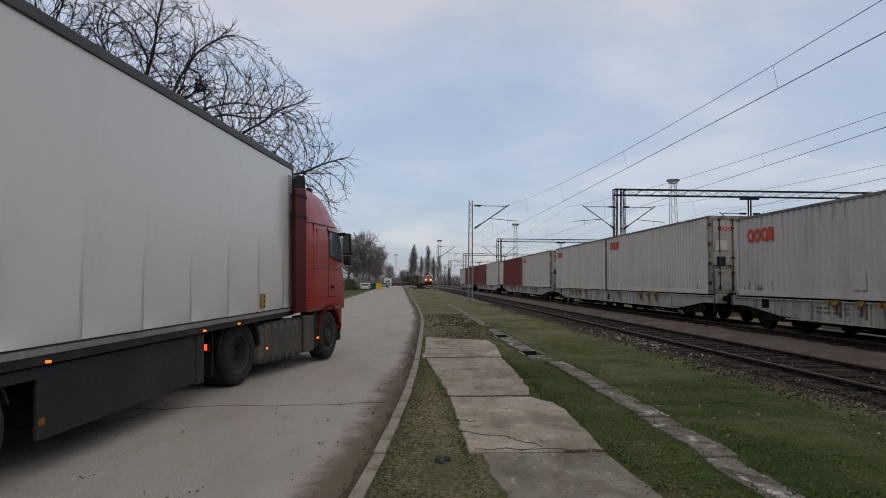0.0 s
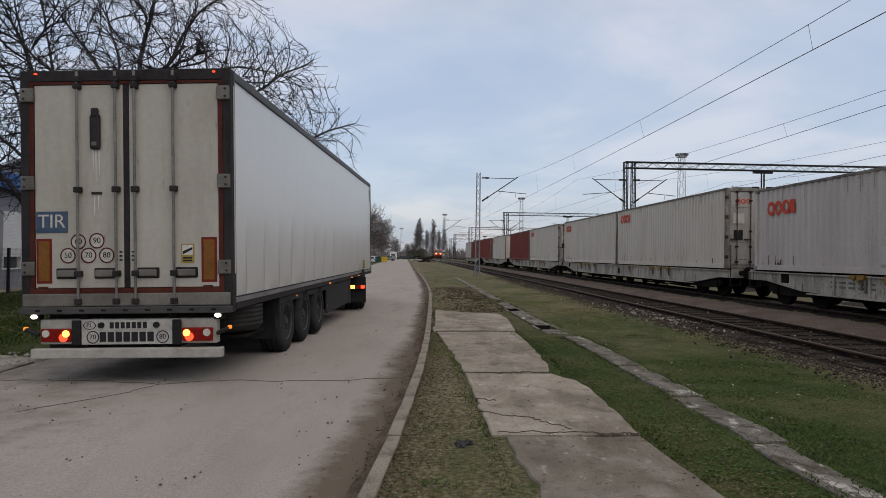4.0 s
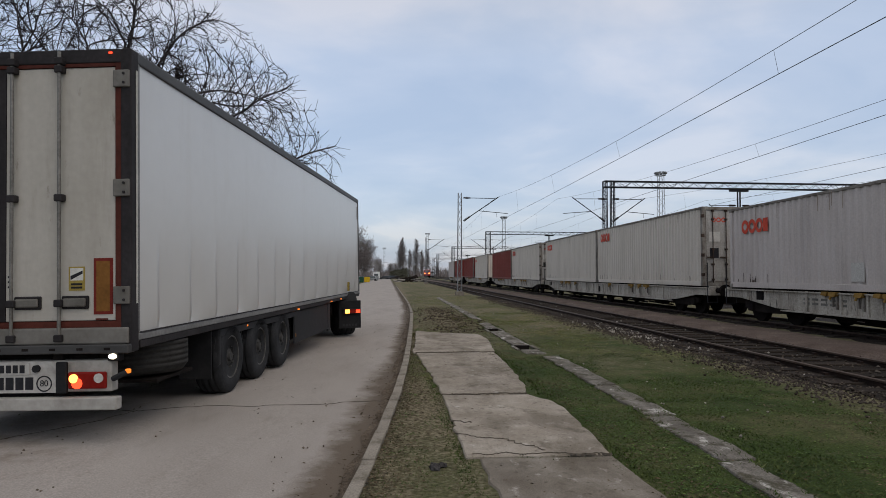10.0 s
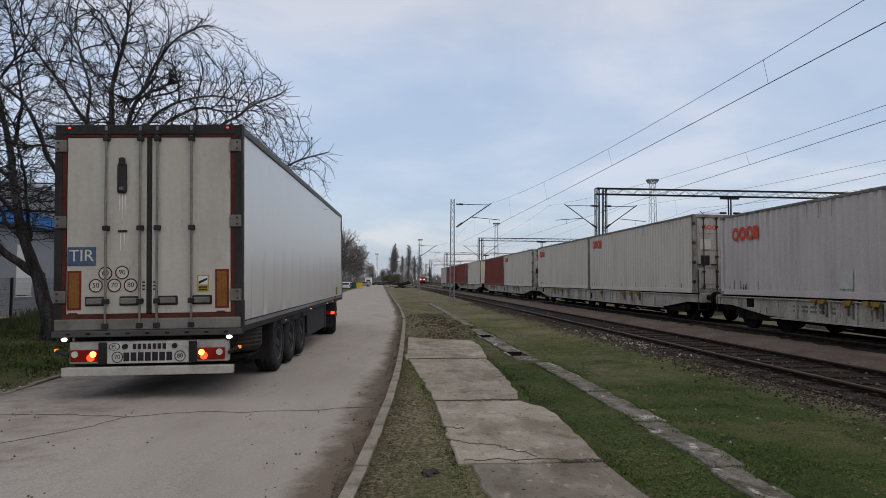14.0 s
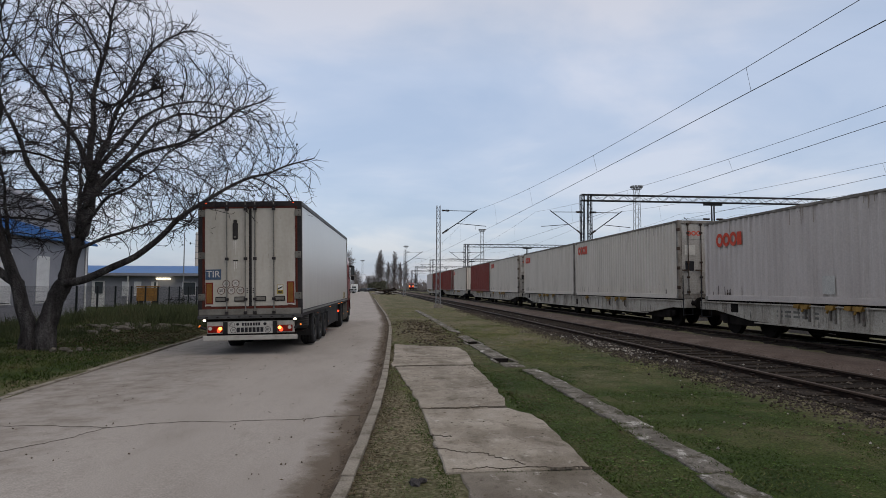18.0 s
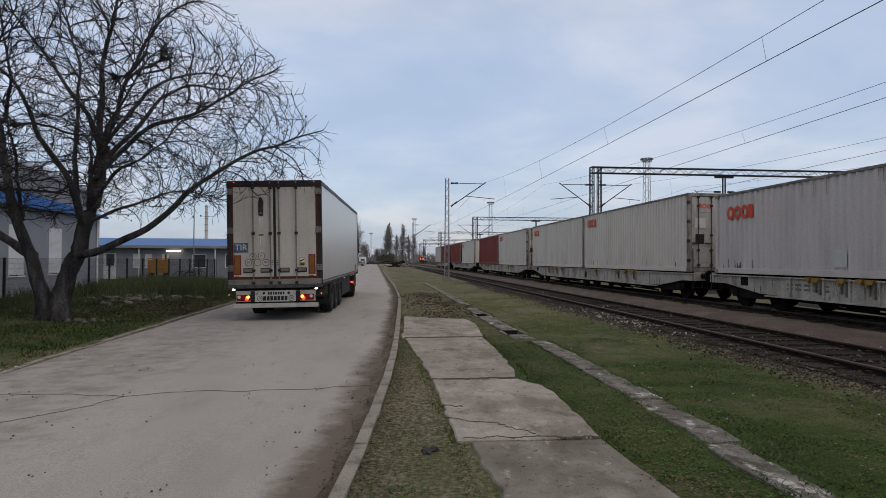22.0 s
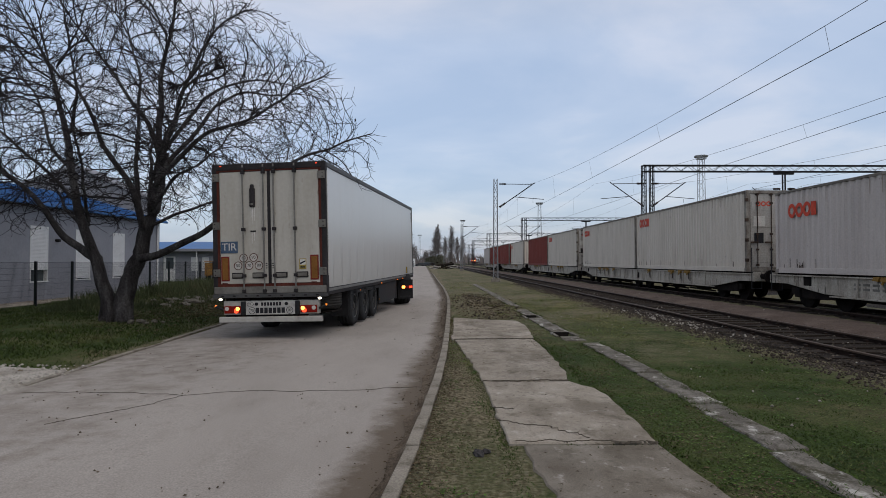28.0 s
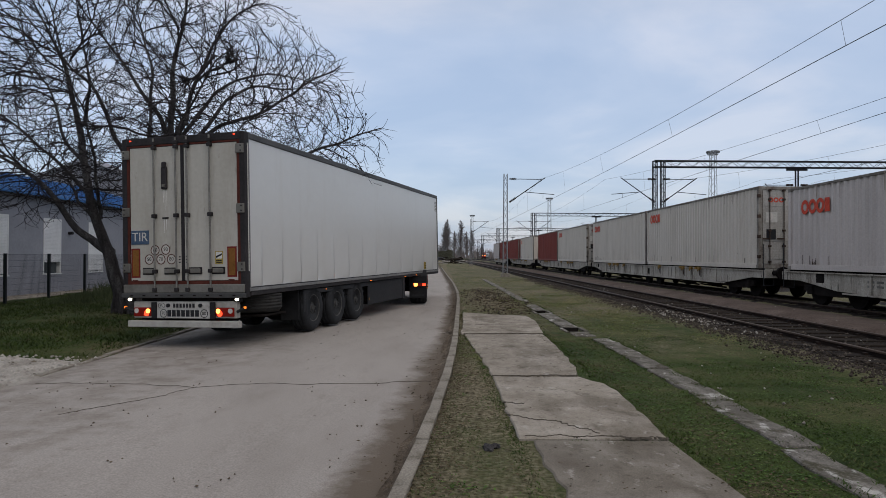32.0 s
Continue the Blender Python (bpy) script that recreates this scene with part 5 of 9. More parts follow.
trailer = empty("semi_trailer", label="white refrigerated semi-trailer with grimy rear doors on three axles", category="trailer")


SEAMS = (-0.20, 0.58, 1.38, 2.16, 2.98, 3.88, 4.78, 5.70, 6.72, 7.82, 8.98, 10.20, 11.50, 12.85, 14.2)


def side_panel(s):
    """A long insulated panel that swells between its stays along the lower third."""
    nz = 26
    cols = sorted({round(p + (q - p) * u, 4) for p, q in zip(SEAMS, SEAMS[1:]) for u in (0, 0.03, 0.08, 0.16, 0.28, 0.42, 0.58, 0.74, 0.88, 0.965) if 0.16 < p + (q - p) * u < L - 0.06} | {0.16, L - 0.06})
    ny = len(cols) - 1
    low = ZB + 0.005
    V, F = [], []
    for y in cols:
        c = max(i for i, p in enumerate(SEAMS) if p <= y + 1e-6)
        u = (y - SEAMS[c]) / (SEAMS[c + 1] - SEAMS[c])
        saw = (1 - max(0.0, 1 - u / 0.965) ** 2.4) if u < 0.966 else 0.0
        high = 2.30 + 0.35 * noise.noise(Vector((c * 1.7, s, 0)))
        for j in range(nz + 1):
            z = low + (ZT - 0.10 - low) * j / nz
            fade = max(0.0, min(1.0, (high - z) / 0.9)) ** 1.3 * (0.75 + 0.6 * noise.noise(Vector((c * 0.9, 4, s))))
            bulge = 0.062 * (saw - 0.62) * fade * min(1, (z - low + 0.01) / 0.10) + 0.004 * math.sin(y * 1.3) * math.sin(z * 1.1)
            V.append((s * (W2 - 0.022 + bulge), y, z))
    for i in range(ny):
        for j in range(nz):
            a = i * (nz + 1) + j
            q = (a, a + nz + 1, a + nz + 2, a + 1)
            F.append(q if s > 0 else q[::-1])
    ob = raw("side_panel", V, F, "grp", trailer, "white panel with dented lower third")
    for p in ob.data.polygons:
        p.use_smooth = True


side_panel(1)
side_panel(-1)
part("roof", bx(-W2 + 0.02, W2 - 0.02, 0.1, L, ZT - 0.06, ZT - 0.02), "grp", trailer)
part("front_wall", bx(-W2 + 0.03, W2 - 0.03, L - 0.06, L, ZB + 0.05, ZT - 0.02, bevel=0.01), "grp", trailer)
part("floor", bx(-W2 + 0.12, W2 - 0.12, 0.1, L - 0.05, ZB - 0.02, ZB + 0.14), "frame_dark", trailer)
for s in (-1, 1):
    a, b = sorted((s * (W2 - 0.05), s * W2))
    part("top_rail", bx(a, b, 0.02, L, ZT - 0.115, ZT, bevel=0.012), "rail_grey", trailer, "dark grey roof rail")
    part("bottom_rail", bx(a, b, 0.02, L, ZB - 0.070, ZB - 0.002, bevel=0.010), "side_rail", trailer, "grey floor rail")
    part("rail_seam", bx(*sorted((s * (W2 - 0.04), s * (W2 + 0.004))), 0.17, L - 0.05, ZB + 0.000, ZB + 0.012), "frame_dark", trailer)
    part("lower_lip", bx(*sorted((s * (W2 - 0.06), s * (W2 - 0.012))), 0.17, L, ZB - 0.150, ZB - 0.072, bevel=0.006), "frame_dark", trailer)
    part("front_corner", bx(a, b, L - 0.05, L + 0.005, ZB - 0.10, ZT, bevel=0.010), "rail_grey", trailer)
    part("rear_post", bx(*sorted((s * (W2 - 0.105), s * (W2 + 0.002))), -0.03, 0.115, ZB - 0.17, ZT, bevel=0.012), "frame_dark", trailer, "dark rear corner post")
    part("post_cover", bx(*sorted((s * (W2 - 0.08), s * (W2 - 0.006))), 0.118, 0.155, ZB + 0.02, ZT - 0.02, bevel=0.005), "side_rail", trailer, "grey post cover strip")
    part("post_edge", bx(*sorted((s * (W2 - 0.16), s * (W2 - 0.106))), -0.022, 0.1, ZB + 0.04, ZT - 0.14), "maroon", trailer, "maroon door surround")
    part("post_strip", bx(*sorted((s * (W2 + 0.003), s * (W2 + 0.009))), 0.06, 0.085, ZB + 0.3, ZT - 0.2), "mark_white", trailer, "white reflective strip")
    for z in (ZB + 0.30, 2.50, 3.58):
        h = part("hinge", bx(*sorted((s * (W2 - 0.17), s * (W2 - 0.01))), -0.055, -0.02, z, z + 0.17, bevel=0.01), "alu", trailer, "grey cast hinge")
        for zz in (0.04, 0.13):
            bm = bmesh.new()
            cyl(bm, (s * (W2 - 0.06), -0.058, z + zz), 0.013, 0.02, "y", 8)
            part("bolt", bm, "frame_dark", h)
part("top_beam", bx(-W2 + 0.10, W2 - 0.10, -0.03, 0.17, ZT - 0.14, ZT, bevel=0.012), "frame_dark", trailer, "dark roof beam over the doors")
part("header_strip", bx(-W2 + 0.16, W2 - 0.16, -0.024, 0.1, ZT - 0.175, ZT - 0.142), "maroon", trailer, "maroon strip over the doors")
part("sill_strip", bx(-W2 + 0.10, W2 - 0.10, -0.024, 0.1, ZB + 0.075, ZB + 0.135), "maroon", trailer, "red strip under the doors")
sill_beam = part("rear_sill", bx(-W2 + 0.02, W2 - 0.02, -0.055, 0.2, ZB - 0.085, ZB + 0.073, bevel=0.014), "alu", trailer, "scuffed aluminium rear sill")
part("sill_ledge", bx(-W2 + 0.0, W2 - 0.0, -0.085, 0.05, ZB - 0.175, ZB - 0.088, bevel=0.012), "rail_grey", sill_beam, "dark folded sill lip")
for i in range(9):
    part("sill_slot", bx(-1.1 + i * 0.27, -1.04 + i * 0.27, -0.089, -0.08, ZB - 0.142, ZB - 0.118), "bogie", sill_beam)
Z0, Z1 = ZB + 0.14, ZT - 0.18
for s in (-1, 1):
    a, b = sorted((s * 0.035, s * (W2 - 0.165)))
    d = part("rear_door", bx(a, b, -0.012, 0.07, Z0, Z1, bevel=0.008), "door_dirty", trailer, "grimy off-white insulated door")
    for x in ((-0.58, -0.11) if s < 0 else (0.125, 0.60)):
        bm = bmesh.new()
        bar(bm, (x, -0.062, ZB - 0.03), (x, -0.062, ZT - 0.03), 0.017, 10)
        part("lock_rod", bm, "rod", d, "zinc lock rod")
        for z in (Z0 - 0.20, 2.46, Z1 + 0.02, 1.43, Z1 - 0.06):
            part("rod_bracket", bx(x - 0.042, x + 0.042, -0.090, -0.012, z, z + 0.072, bevel=0.012), "frame_dark", d)
        x0 = x - 0.29 if s < 0 else x + 0.005
        hb = part("handle_plate", bx(x0, x0 + 0.27, -0.03, -0.012, 1.405, 1.535, bevel=0.012), "frame_dark", d, "dark handle recess")
        part("handle", bx(x0 + 0.02, x0 + 0.25, -0.058, -0.03, 1.428, 1.512, bevel=0.014), "alu", hb, "grey lever handle")
    # reflective panel
    x0, x1 = (-1.12, -0.93) if s < 0 else (0.92, 1.11)
    rp = part("reflector_panel", bx(x0, x1, -0.018, -0.012, 1.35, 1.90), "red_border", d, "red-edged orange reflector panel")
    part("reflector_field", bx(x0 + 0.028, x1 - 0.028, -0.021, -0.018, 1.38, 1.87), "orange_panel", rp)
    part("door_bumper", bx(x0 + 0.02, x1 - 0.05, -0.02, -0.012, Z0 + 0.004, Z0 + 0.022), "maroon", d)
part("door_seal", bx(-0.034, 0.034, -0.016, 0.06, Z0, Z1), "frame_dark", trailer, "dark rubber door seal")
# document tube and vent
tube = part("document_holder", bx(-0.435, -0.305, -0.06, -0.012, 2.99, 3.42, bevel=0.028), "frame_dark", trailer, "dark grey vent flap")
part("holder_cap", bx(-0.415, -0.325, -0.07, -0.012, 3.38, 3.50, bevel=0.025), "frame_dark", tube)
part("holder_latch", bx(-0.40, -0.34, -0.075, -0.05, 3.03, 3.08, bevel=0.008), "alu", tube)
part("small_latch", bx(-0.43, -0.30, -0.03, -0.012, 2.44, 2.47, bevel=0.006), "frame_dark", trailer)
M["streak"] = surf("pale_drip_streak", [(0.62, 0.60, 0.56)], rough=0.6, scale=9, fine=20, bump=0)
for x, z0, z1 in ((-0.41, 2.74, 3.0), (-0.375, 2.60, 3.01), (-0.335, 2.68, 3.0), (-0.395, 2.18, 2.43), (-0.345, 2.24, 2.43)):
    part("drip_streak", ext([(x - 0.008, z1), (x + 0.008, z1), (x + 0.002, z0), (x - 0.002, z0)], "y", -0.0145, -0.0125), "streak", trailer, "pale drip streak")
# blue plate with three letters
tp = part("blue_plate", bx(-1.12, -0.73, -0.024, -0.012, 1.975, 2.235, bevel=0.003), "blue_plate", trailer, "scratched blue plate")
lettering("TIR", 0.235, "mark_white", pose(-0.925, -0.0265, 2.107, 90, 0, 0), tp, "letters")
for txt, x, z in (("50", -0.73, 1.69), ("60", -0.60, 1.86), ("70", -0.475, 1.69), ("80", -0.25, 1.69), ("90", -0.37, 1.87)):
    bm = bmesh.new()
    cyl(bm, (x, -0.0145, z), 0.094, 0.004, "y", 32)
    st = part("speed_sticker", bm, "pale_film", trailer, "pale speed sticker with a dark red ring")
    bm = bmesh.new()
    ring(bm, (x, -0.0165, z), 0.080, 0.096, "y", -0.002, seg=32)
    part("sticker_ring", bm, "maroon", st)
    lettering(txt, 0.095, "mark_dark", pose(x, -0.0185, z + 0.002, 90, 0, 0), st, "digits", 0.001)
ys_ = part("warning_sticker", bx(0.67, 0.83, -0.017, -0.012, 1.585, 1.82), "yellow_sticker", trailer, "yellow blind-spot warning sticker")
part("sticker_picture", bx(0.685, 0.815, -0.0195, -0.017, 1.685, 1.805), "white_sticker", ys_)
bm = ext([(0.69, 1.69), (0.81, 1.75), (0.81, 1.78), (0.69, 1.73)], "y", -0.0215, -0.0195)
part("sticker_shape", bm, "mark_dark", ys_)
bm = bmesh.new()
for k in range(2):
    box(bm, 0.695, 0.805, -0.0195, -0.017, 1.605 + k * 0.033, 1.625 + k * 0.033)
part("sticker_bars", bm, "mark_dark", ys_)
bm = bmesh.new()
for s in (-1, 1):
    for k in range(3):
        box(bm, s * 0.075 - 0.018, s * 0.075 + 0.018, -0.0165, -0.012, 1.62 + k * 0.05, 1.64 + k * 0.05)
part("seal_dots", bm, "mark_dark", trailer)
for s in (-1, 1):
    bm = bmesh.new()
    box(bm, s * 1.10 - 0.018, s * 1.10 + 0.018, -0.045, -0.03, ZT - 0.055, ZT - 0.036, bevel=0.005)
    part("roof_marker_lamp", bm, "lamp_red", trailer, "small red roof lamp")
# lamp bar and bumper
lb = part("lamp_bar", bx(-1.08, 1.10, -0.02, 0.10, 0.63, 0.935, bevel=0.012), "bumper", trailer, "scratched white lamp bar")
part("chassis_end", bx(-0.9, 0.9, 0.10, 0.35, 0.70, ZB - 0.1, bevel=0.01), "bogie", trailer, "black chassis cross-member")
for s in (-1, 1):
    lamp = part("tail_lamp", bx(*sorted((s * 0.68, s * 1.06)), -0.05, -0.02, 0.66, 0.825, bevel=0.015), "lens_red", lb, "red tail lamp cluster")
    bm = bmesh.new()
    cyl(bm, (s * 0.742, -0.052, 0.762), 0.042, 0.02, "y", 20)
    part("indicator", bm, "lamp_amber", lamp, "glowing amber lamp")
    bm = bmesh.new()
    cyl(bm, (s * 0.775, -0.049, 0.715), 0.052, 0.02, "y", 20)
    part("brake_light", bm, "lamp_red", lamp, "glowing red lamp")
    bm = bmesh.new()
    cyl(bm, (s * 0.99, -0.052, 0.765), 0.045, 0.02, "y", 20)
    part("clear_light", bm, "lens_clear", lamp)
    part("lamp_frame", bx(*sorted((s * 0.565, s * 0.672)), -0.06, -0.02, 0.62, 0.925, bevel=0.012), "plastic", lb)
    bm = bmesh.new()
    bmesh.ops.create_icosphere(bm, subdivisions=2, radius=0.034, matrix=Matrix.Translation((s * 1.13, -0.06, 0.945)) @ Matrix.Diagonal((1.25, 0.6, 0.8, 1)))
    rl = part("reversing_lamp", bm, "lamp_white", trailer, "bright white reversing lamp")
    part("lamp_housing", bx(s * 1.13 - 0.06, s * 1.13 + 0.06, -0.05, 0.05, 0.895, 0.985, bevel=0.015), "plastic", rl)
    bm = bmesh.new()
    bar(bm, (s * 1.10, 0.0, 0.72), (s * 1.26, -0.02, 0.79), 0.028, 8)
    arm = part("marker_arm", bm, "rubber", trailer, "rubber marker lamp arm")
    part("marker_light", bx(s * 1.26 - 0.022, s * 1.26 + 0.022, -0.04, 0.01, 0.775, 0.818, bevel=0.010), "lamp_marker", arm, "orange marker light")
np_ = part("plate_panel", bx(-0.56, 0.56, -0.035, -0.02, 0.625, 0.925, bevel=0.004), "plate_dirty", lb, "dirty white panel between the lamps")
lp = part("number_plate", bx(-0.24, 0.30, -0.046, -0.035, 0.805, 0.915, bevel=0.003), "plate_dirty", np_, "number plate with plain bars")
for k in range(7):
    part("plate_bar", bx(-0.205 + k * 0.068, -0.156 + k * 0.068, -0.049, -0.046, 0.822, 0.898), "mark_dark", lp)
for k in range(7):
    part("maker_bar", bx(-0.335 + k * 0.098, -0.257 + k * 0.098, -0.039, -0.035, 0.658, 0.778), "mark_dark", np_)
for txt, x in (("70", -0.42), ("80", 0.44)):
    bm = bmesh.new()
    ring(bm, (x, -0.035, 0.715), 0.066, 0.078, "y", -0.003, seg=28)
    part("plate_ring", bm, "mark_dark", np_)
    lettering(txt, 0.085, "mark_dark", pose(x, -0.038, 0.716, 90, 0, 0), np_, "digits", 0.001)
bm = bmesh.new()
ring(bm, (-0.46, -0.035, 0.86), 0.045, 0.052, "y", -0.003, seg=24, squash=1.5)
part("oval_ring", bm, "mark_dark", np_)
lettering("PL", 0.075, "mark_dark", pose(-0.46, -0.038, 0.861, 90, 0, 0), np_, "letters", 0.001)
for x, k in ((-0.31, "plastic"), (0.37, "plastic")):
    bm = bmesh.new()
    cyl(bm, (x, -0.05, 0.862), 0.036, 0.03, "y", 16)
    part("plate_lamp", bm, k, np_)
lb.matrix_basis = pose(0, 0, -0.028)
part("bumper", bx(-1.16, 1.18, -0.09, 0.02, 0.435, 0.555, bevel=0.012), "bumper", trailer, "scuffed white underrun bumper")
for x in (-0.55, 0.55):
    part("bumper_bracket", bx(x - 0.05, x + 0.05, 0.0, 0.12, 0.5, 1.0, bevel=0.01), "bogie", trailer)
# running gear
# plain dark blocks added under the floor to cut light from beyond
part("axle_filler", bx(-0.52, 0.52, 2.2, 6.3, 0.40, 1.02, bevel=0.03), "bogie", trailer, "plain dark block added between the axles to block light")
part("underfloor_box", bx(-1.12, 1.12, 6.34, 9.1, 0.42, 1.0, bevel=0.03), "bogie", trailer, "dark box added under the floor to block light")
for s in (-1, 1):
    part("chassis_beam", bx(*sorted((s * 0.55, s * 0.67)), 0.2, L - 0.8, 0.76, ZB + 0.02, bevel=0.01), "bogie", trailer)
    part("side_guard_rail", bx(*sorted((s * 1.17, s * 1.24)), 2.35, 6.19, ZB - 0.27, ZB - 0.168, bevel=0.01), "skirt", trailer)
    sk = part("side_skirt", bx(*sorted((s * 1.185, s * 1.225)), 6.20, 9.20, 0.36, ZB - 0.168, bevel=0.012), "skirt", trailer, "dark grey side skirt")
    part("skirt_end", bx(*sorted((s * 1.18, s * 1.235)), 9.21, 9.45, 0.33, ZB - 0.168, bevel=0.012), "skirt", sk)
    part("skirt_reflector", bx(*sorted((s * 1.226, s * 1.235)), 6.215, 6.285, 0.49, 0.55), "orange_panel", sk)
    part("guard_end", bx(*sorted((s * 1.13, s * 1.24)), 2.34, 2.42, 0.50, ZB - 0.168, bevel=0.02), "skirt", trailer)
    for y, z in ((0.95, 0.95), (3.44, 0.93), (6.20, 1.01), (9.28, 1.015), (10.50, 1.022)):
        part("side_marker", bx(*sorted((s * 1.20, s * (1.25 if z < 0.98 else 1.325))), y, y + 0.036, z, z + 0.026, bevel=0.006), "lamp_marker", trailer, "amber side marker lamp")
    bm = bmesh.new()
    box(bm, s * 0.6 - 0.07, s * 0.6 + 0.07, 9.55, 9.70, 0.35, 1.0, bevel=0.01)
    box(bm, s * 0.6 - 0.14, s * 0.6 + 0.14, 9.47, 9.78, 0.30, 0.35, bevel=0.01)
    part("landing_leg", bm, "bogie", trailer)
    part("mud_flap", bx(*sorted((s * 0.80, s * 1.22)), 2.12, 2.14, 0.36, 1.0), "plastic", trailer, "black rubber mud flap")
    for y in (2.824, 4.089, 5.356):
        g = []
        for k in range(13):
            a = math.radians(20 + k * 140 / 12)
            g.append((y + 0.60 * math.cos(a), 0.53 + 0.60 * math.sin(a)))
        g2 = [(y + 0.575 * math.cos(math.radians(20 + k * 140 / 12)), 0.53 + 0.575 * math.sin(math.radians(20 + k * 140 / 12))) for k in range(12, -1, -1)]
        part("mudguard", ext(g + g2, "x", s * 0.80, s * 1.20), "plastic", trailer)
wheels = []
for y in (2.824, 4.089, 5.356):
    bm = bmesh.new()
    cyl(bm, (0, y, 0.53), 0.075, 2.0, "x", 14)
    part("axle", bm, "bogie", trailer)
    for s in (-1, 1):
        wheels.append((wheel_of(trailer, s * 1.055, y, 0.505, 0.37, s, z=0.56 if s > 0 else 0.53), 0.505, "trailer"))
bm = bmesh.new()
prof = [(0.30, -0.17), (0.46, -0.19), (0.51, -0.12), (0.51, 0.12), (0.46, 0.19), (0.30, 0.17)]
rows = []
for i in range(36):
    a = 2 * math.pi * i / 36
    rows.append([bm.verts.new((0.78 + r * math.cos(a), 1.15 + r * math.sin(a), 0.82 + z)) for r, z in prof])
for i in range(36):
    for j in range(6):
        bm.faces.new((rows[i][j], rows[(i + 1) % 36][j], rows[(i + 1) % 36][(j + 1) % 6], rows[i][(j + 1) % 6]))
for zz in (0.70, 0.76, 0.82, 0.88, 0.94):
    ring(bm, (0.78, 1.15, zz), 0.50, 0.516, "z", 0.045, seg=36)
sp = part("spare_tyre", bm, "dusty_lit_rubber", trailer, "spare tyre in its carrier", smooth=True)
part("tyre_carrier", bx(0.2, 1.2, 0.7, 1.6, 0.56, 0.60, bevel=0.01), "bogie", sp)
# boxes enlarged to block light under the rear of the floor
for x in (-0.85, -0.1):
    part("underfloor_box", bx(x - 0.33, x + 0.33, 0.30, 1.95, 0.42, 1.0, bevel=0.02), "plastic", trailer)
tag = part("yellow_tag", bx(W2 - 0.03, W2 + 0.020, 11.58, 11.68, 1.21, 1.46), "yellow_sticker", trailer, "yellow and black warning sticker")
bm = bmesh.new()
for k in range(3):
    box(bm, W2 + 0.020, W2 + 0.022, 11.59, 11.67, 1.23 + k * 0.08, 1.27 + k * 0.08)
part("tag_bars", bm, "mark_dark", tag)
bm = bmesh.new()
for k in range(7):
    for c in range(2):
        box(bm, W2 - 0.024, W2 - 0.014, L - 0.34 + c * 0.13, L - 0.25 + c * 0.13, 3.36 + k * 0.055, 3.39 + k * 0.055)
part("lettering_mark", bm, "alu", trailer, "grey illegible lettering")
cool = part("cooling_unit", bx(-0.95, 0.95, L, L + 0.42, 2.25, 3.85, bevel=0.05), "white_paint", trailer, "white cooling unit on the front wall")
bm = bmesh.new()
for k in range(9):
    box(bm, -0.75, 0.75, L + 0.42, L + 0.435, 2.45 + k * 0.12, 2.51 + k * 0.12)
part("cooling_grille", bm, "plastic", cool)

# ---- lorry: tractor; origin under the king pin ----
tractor = empty("tractor_unit", label="red two-axle lorry tractor unit with a tall sleeper cab", category="lorry")


def cab_shell():
    """The sleeper cab, lofted from its floor to its roof with rounded corners."""
    front = [(1.05, 4.09), (1.5, 4.06), (1.95, 3.98), (2.45, 3.86), (2.84, 3.72), (2.98, 3.50), (3.22, 3.30), (3.44, 3.05), (3.58, 2.75), (3.66, 2.35)]
    rear = [(1.05, 1.95), (3.42, 1.95), (3.58, 2.02), (3.66, 2.16)]
    half = [(1.05, 1.235), (2.6, 1.235), (2.9, 1.215), (3.2, 1.165), (3.44, 1.09), (3.56, 1.0), (3.66, 0.80)]
    rows = [1.05, 1.2, 1.5, 1.95, 2.3, 2.6, 2.84, 2.92, 2.98, 3.1, 3.22, 3.34, 3.44, 3.52, 3.58, 3.62, 3.66]
    bm = bmesh.new()
    rings = []
    for z in rows:
        w, y1, y0 = lerp(half, z), lerp(front, z), lerp(rear, z)
        r1, r0 = 0.34, 0.06
        side = [(0.0, y0), (w * 0.6, y0)] + [(w - r0 + r0 * math.sin(a), y0 + r0 - r0 * math.cos(a)) for a in (0.0, 0.52, 1.05, 1.57)]
        side += [(w, y0 + 0.06 + (y1 - r1 - y0 - 0.06) * u) for u in (0.35, 0.7)]
        side += [(w - r1 + r1 * math.cos(a), y1 - r1 * 0.55 + r1 * 0.55 * math.sin(a)) for a in (0.0, 0.3, 0.6, 0.9, 1.2, 1.57)]
        side += [(w * 0.35, y1 + 0.02), (0.0, y1 + 0.03)]
        loop = side + [(-x, y) for x, y in side[-2:0:-1]]
        rings.append([bm.verts.new((x, y, z)) for x, y in loop])
    n = len(rings[0])
    for p, q in zip(rings, rings[1:]):
        for i in range(n):
            bm.faces.new((p[i], p[(i + 1) % n], q[(i + 1) % n], q[i]))
    bm.faces.new(rings[-1])
    bm.faces.new(rings[0][::-1])
    bmesh.ops.recalc_face_normals(bm, faces=bm.faces[:])
    return bm


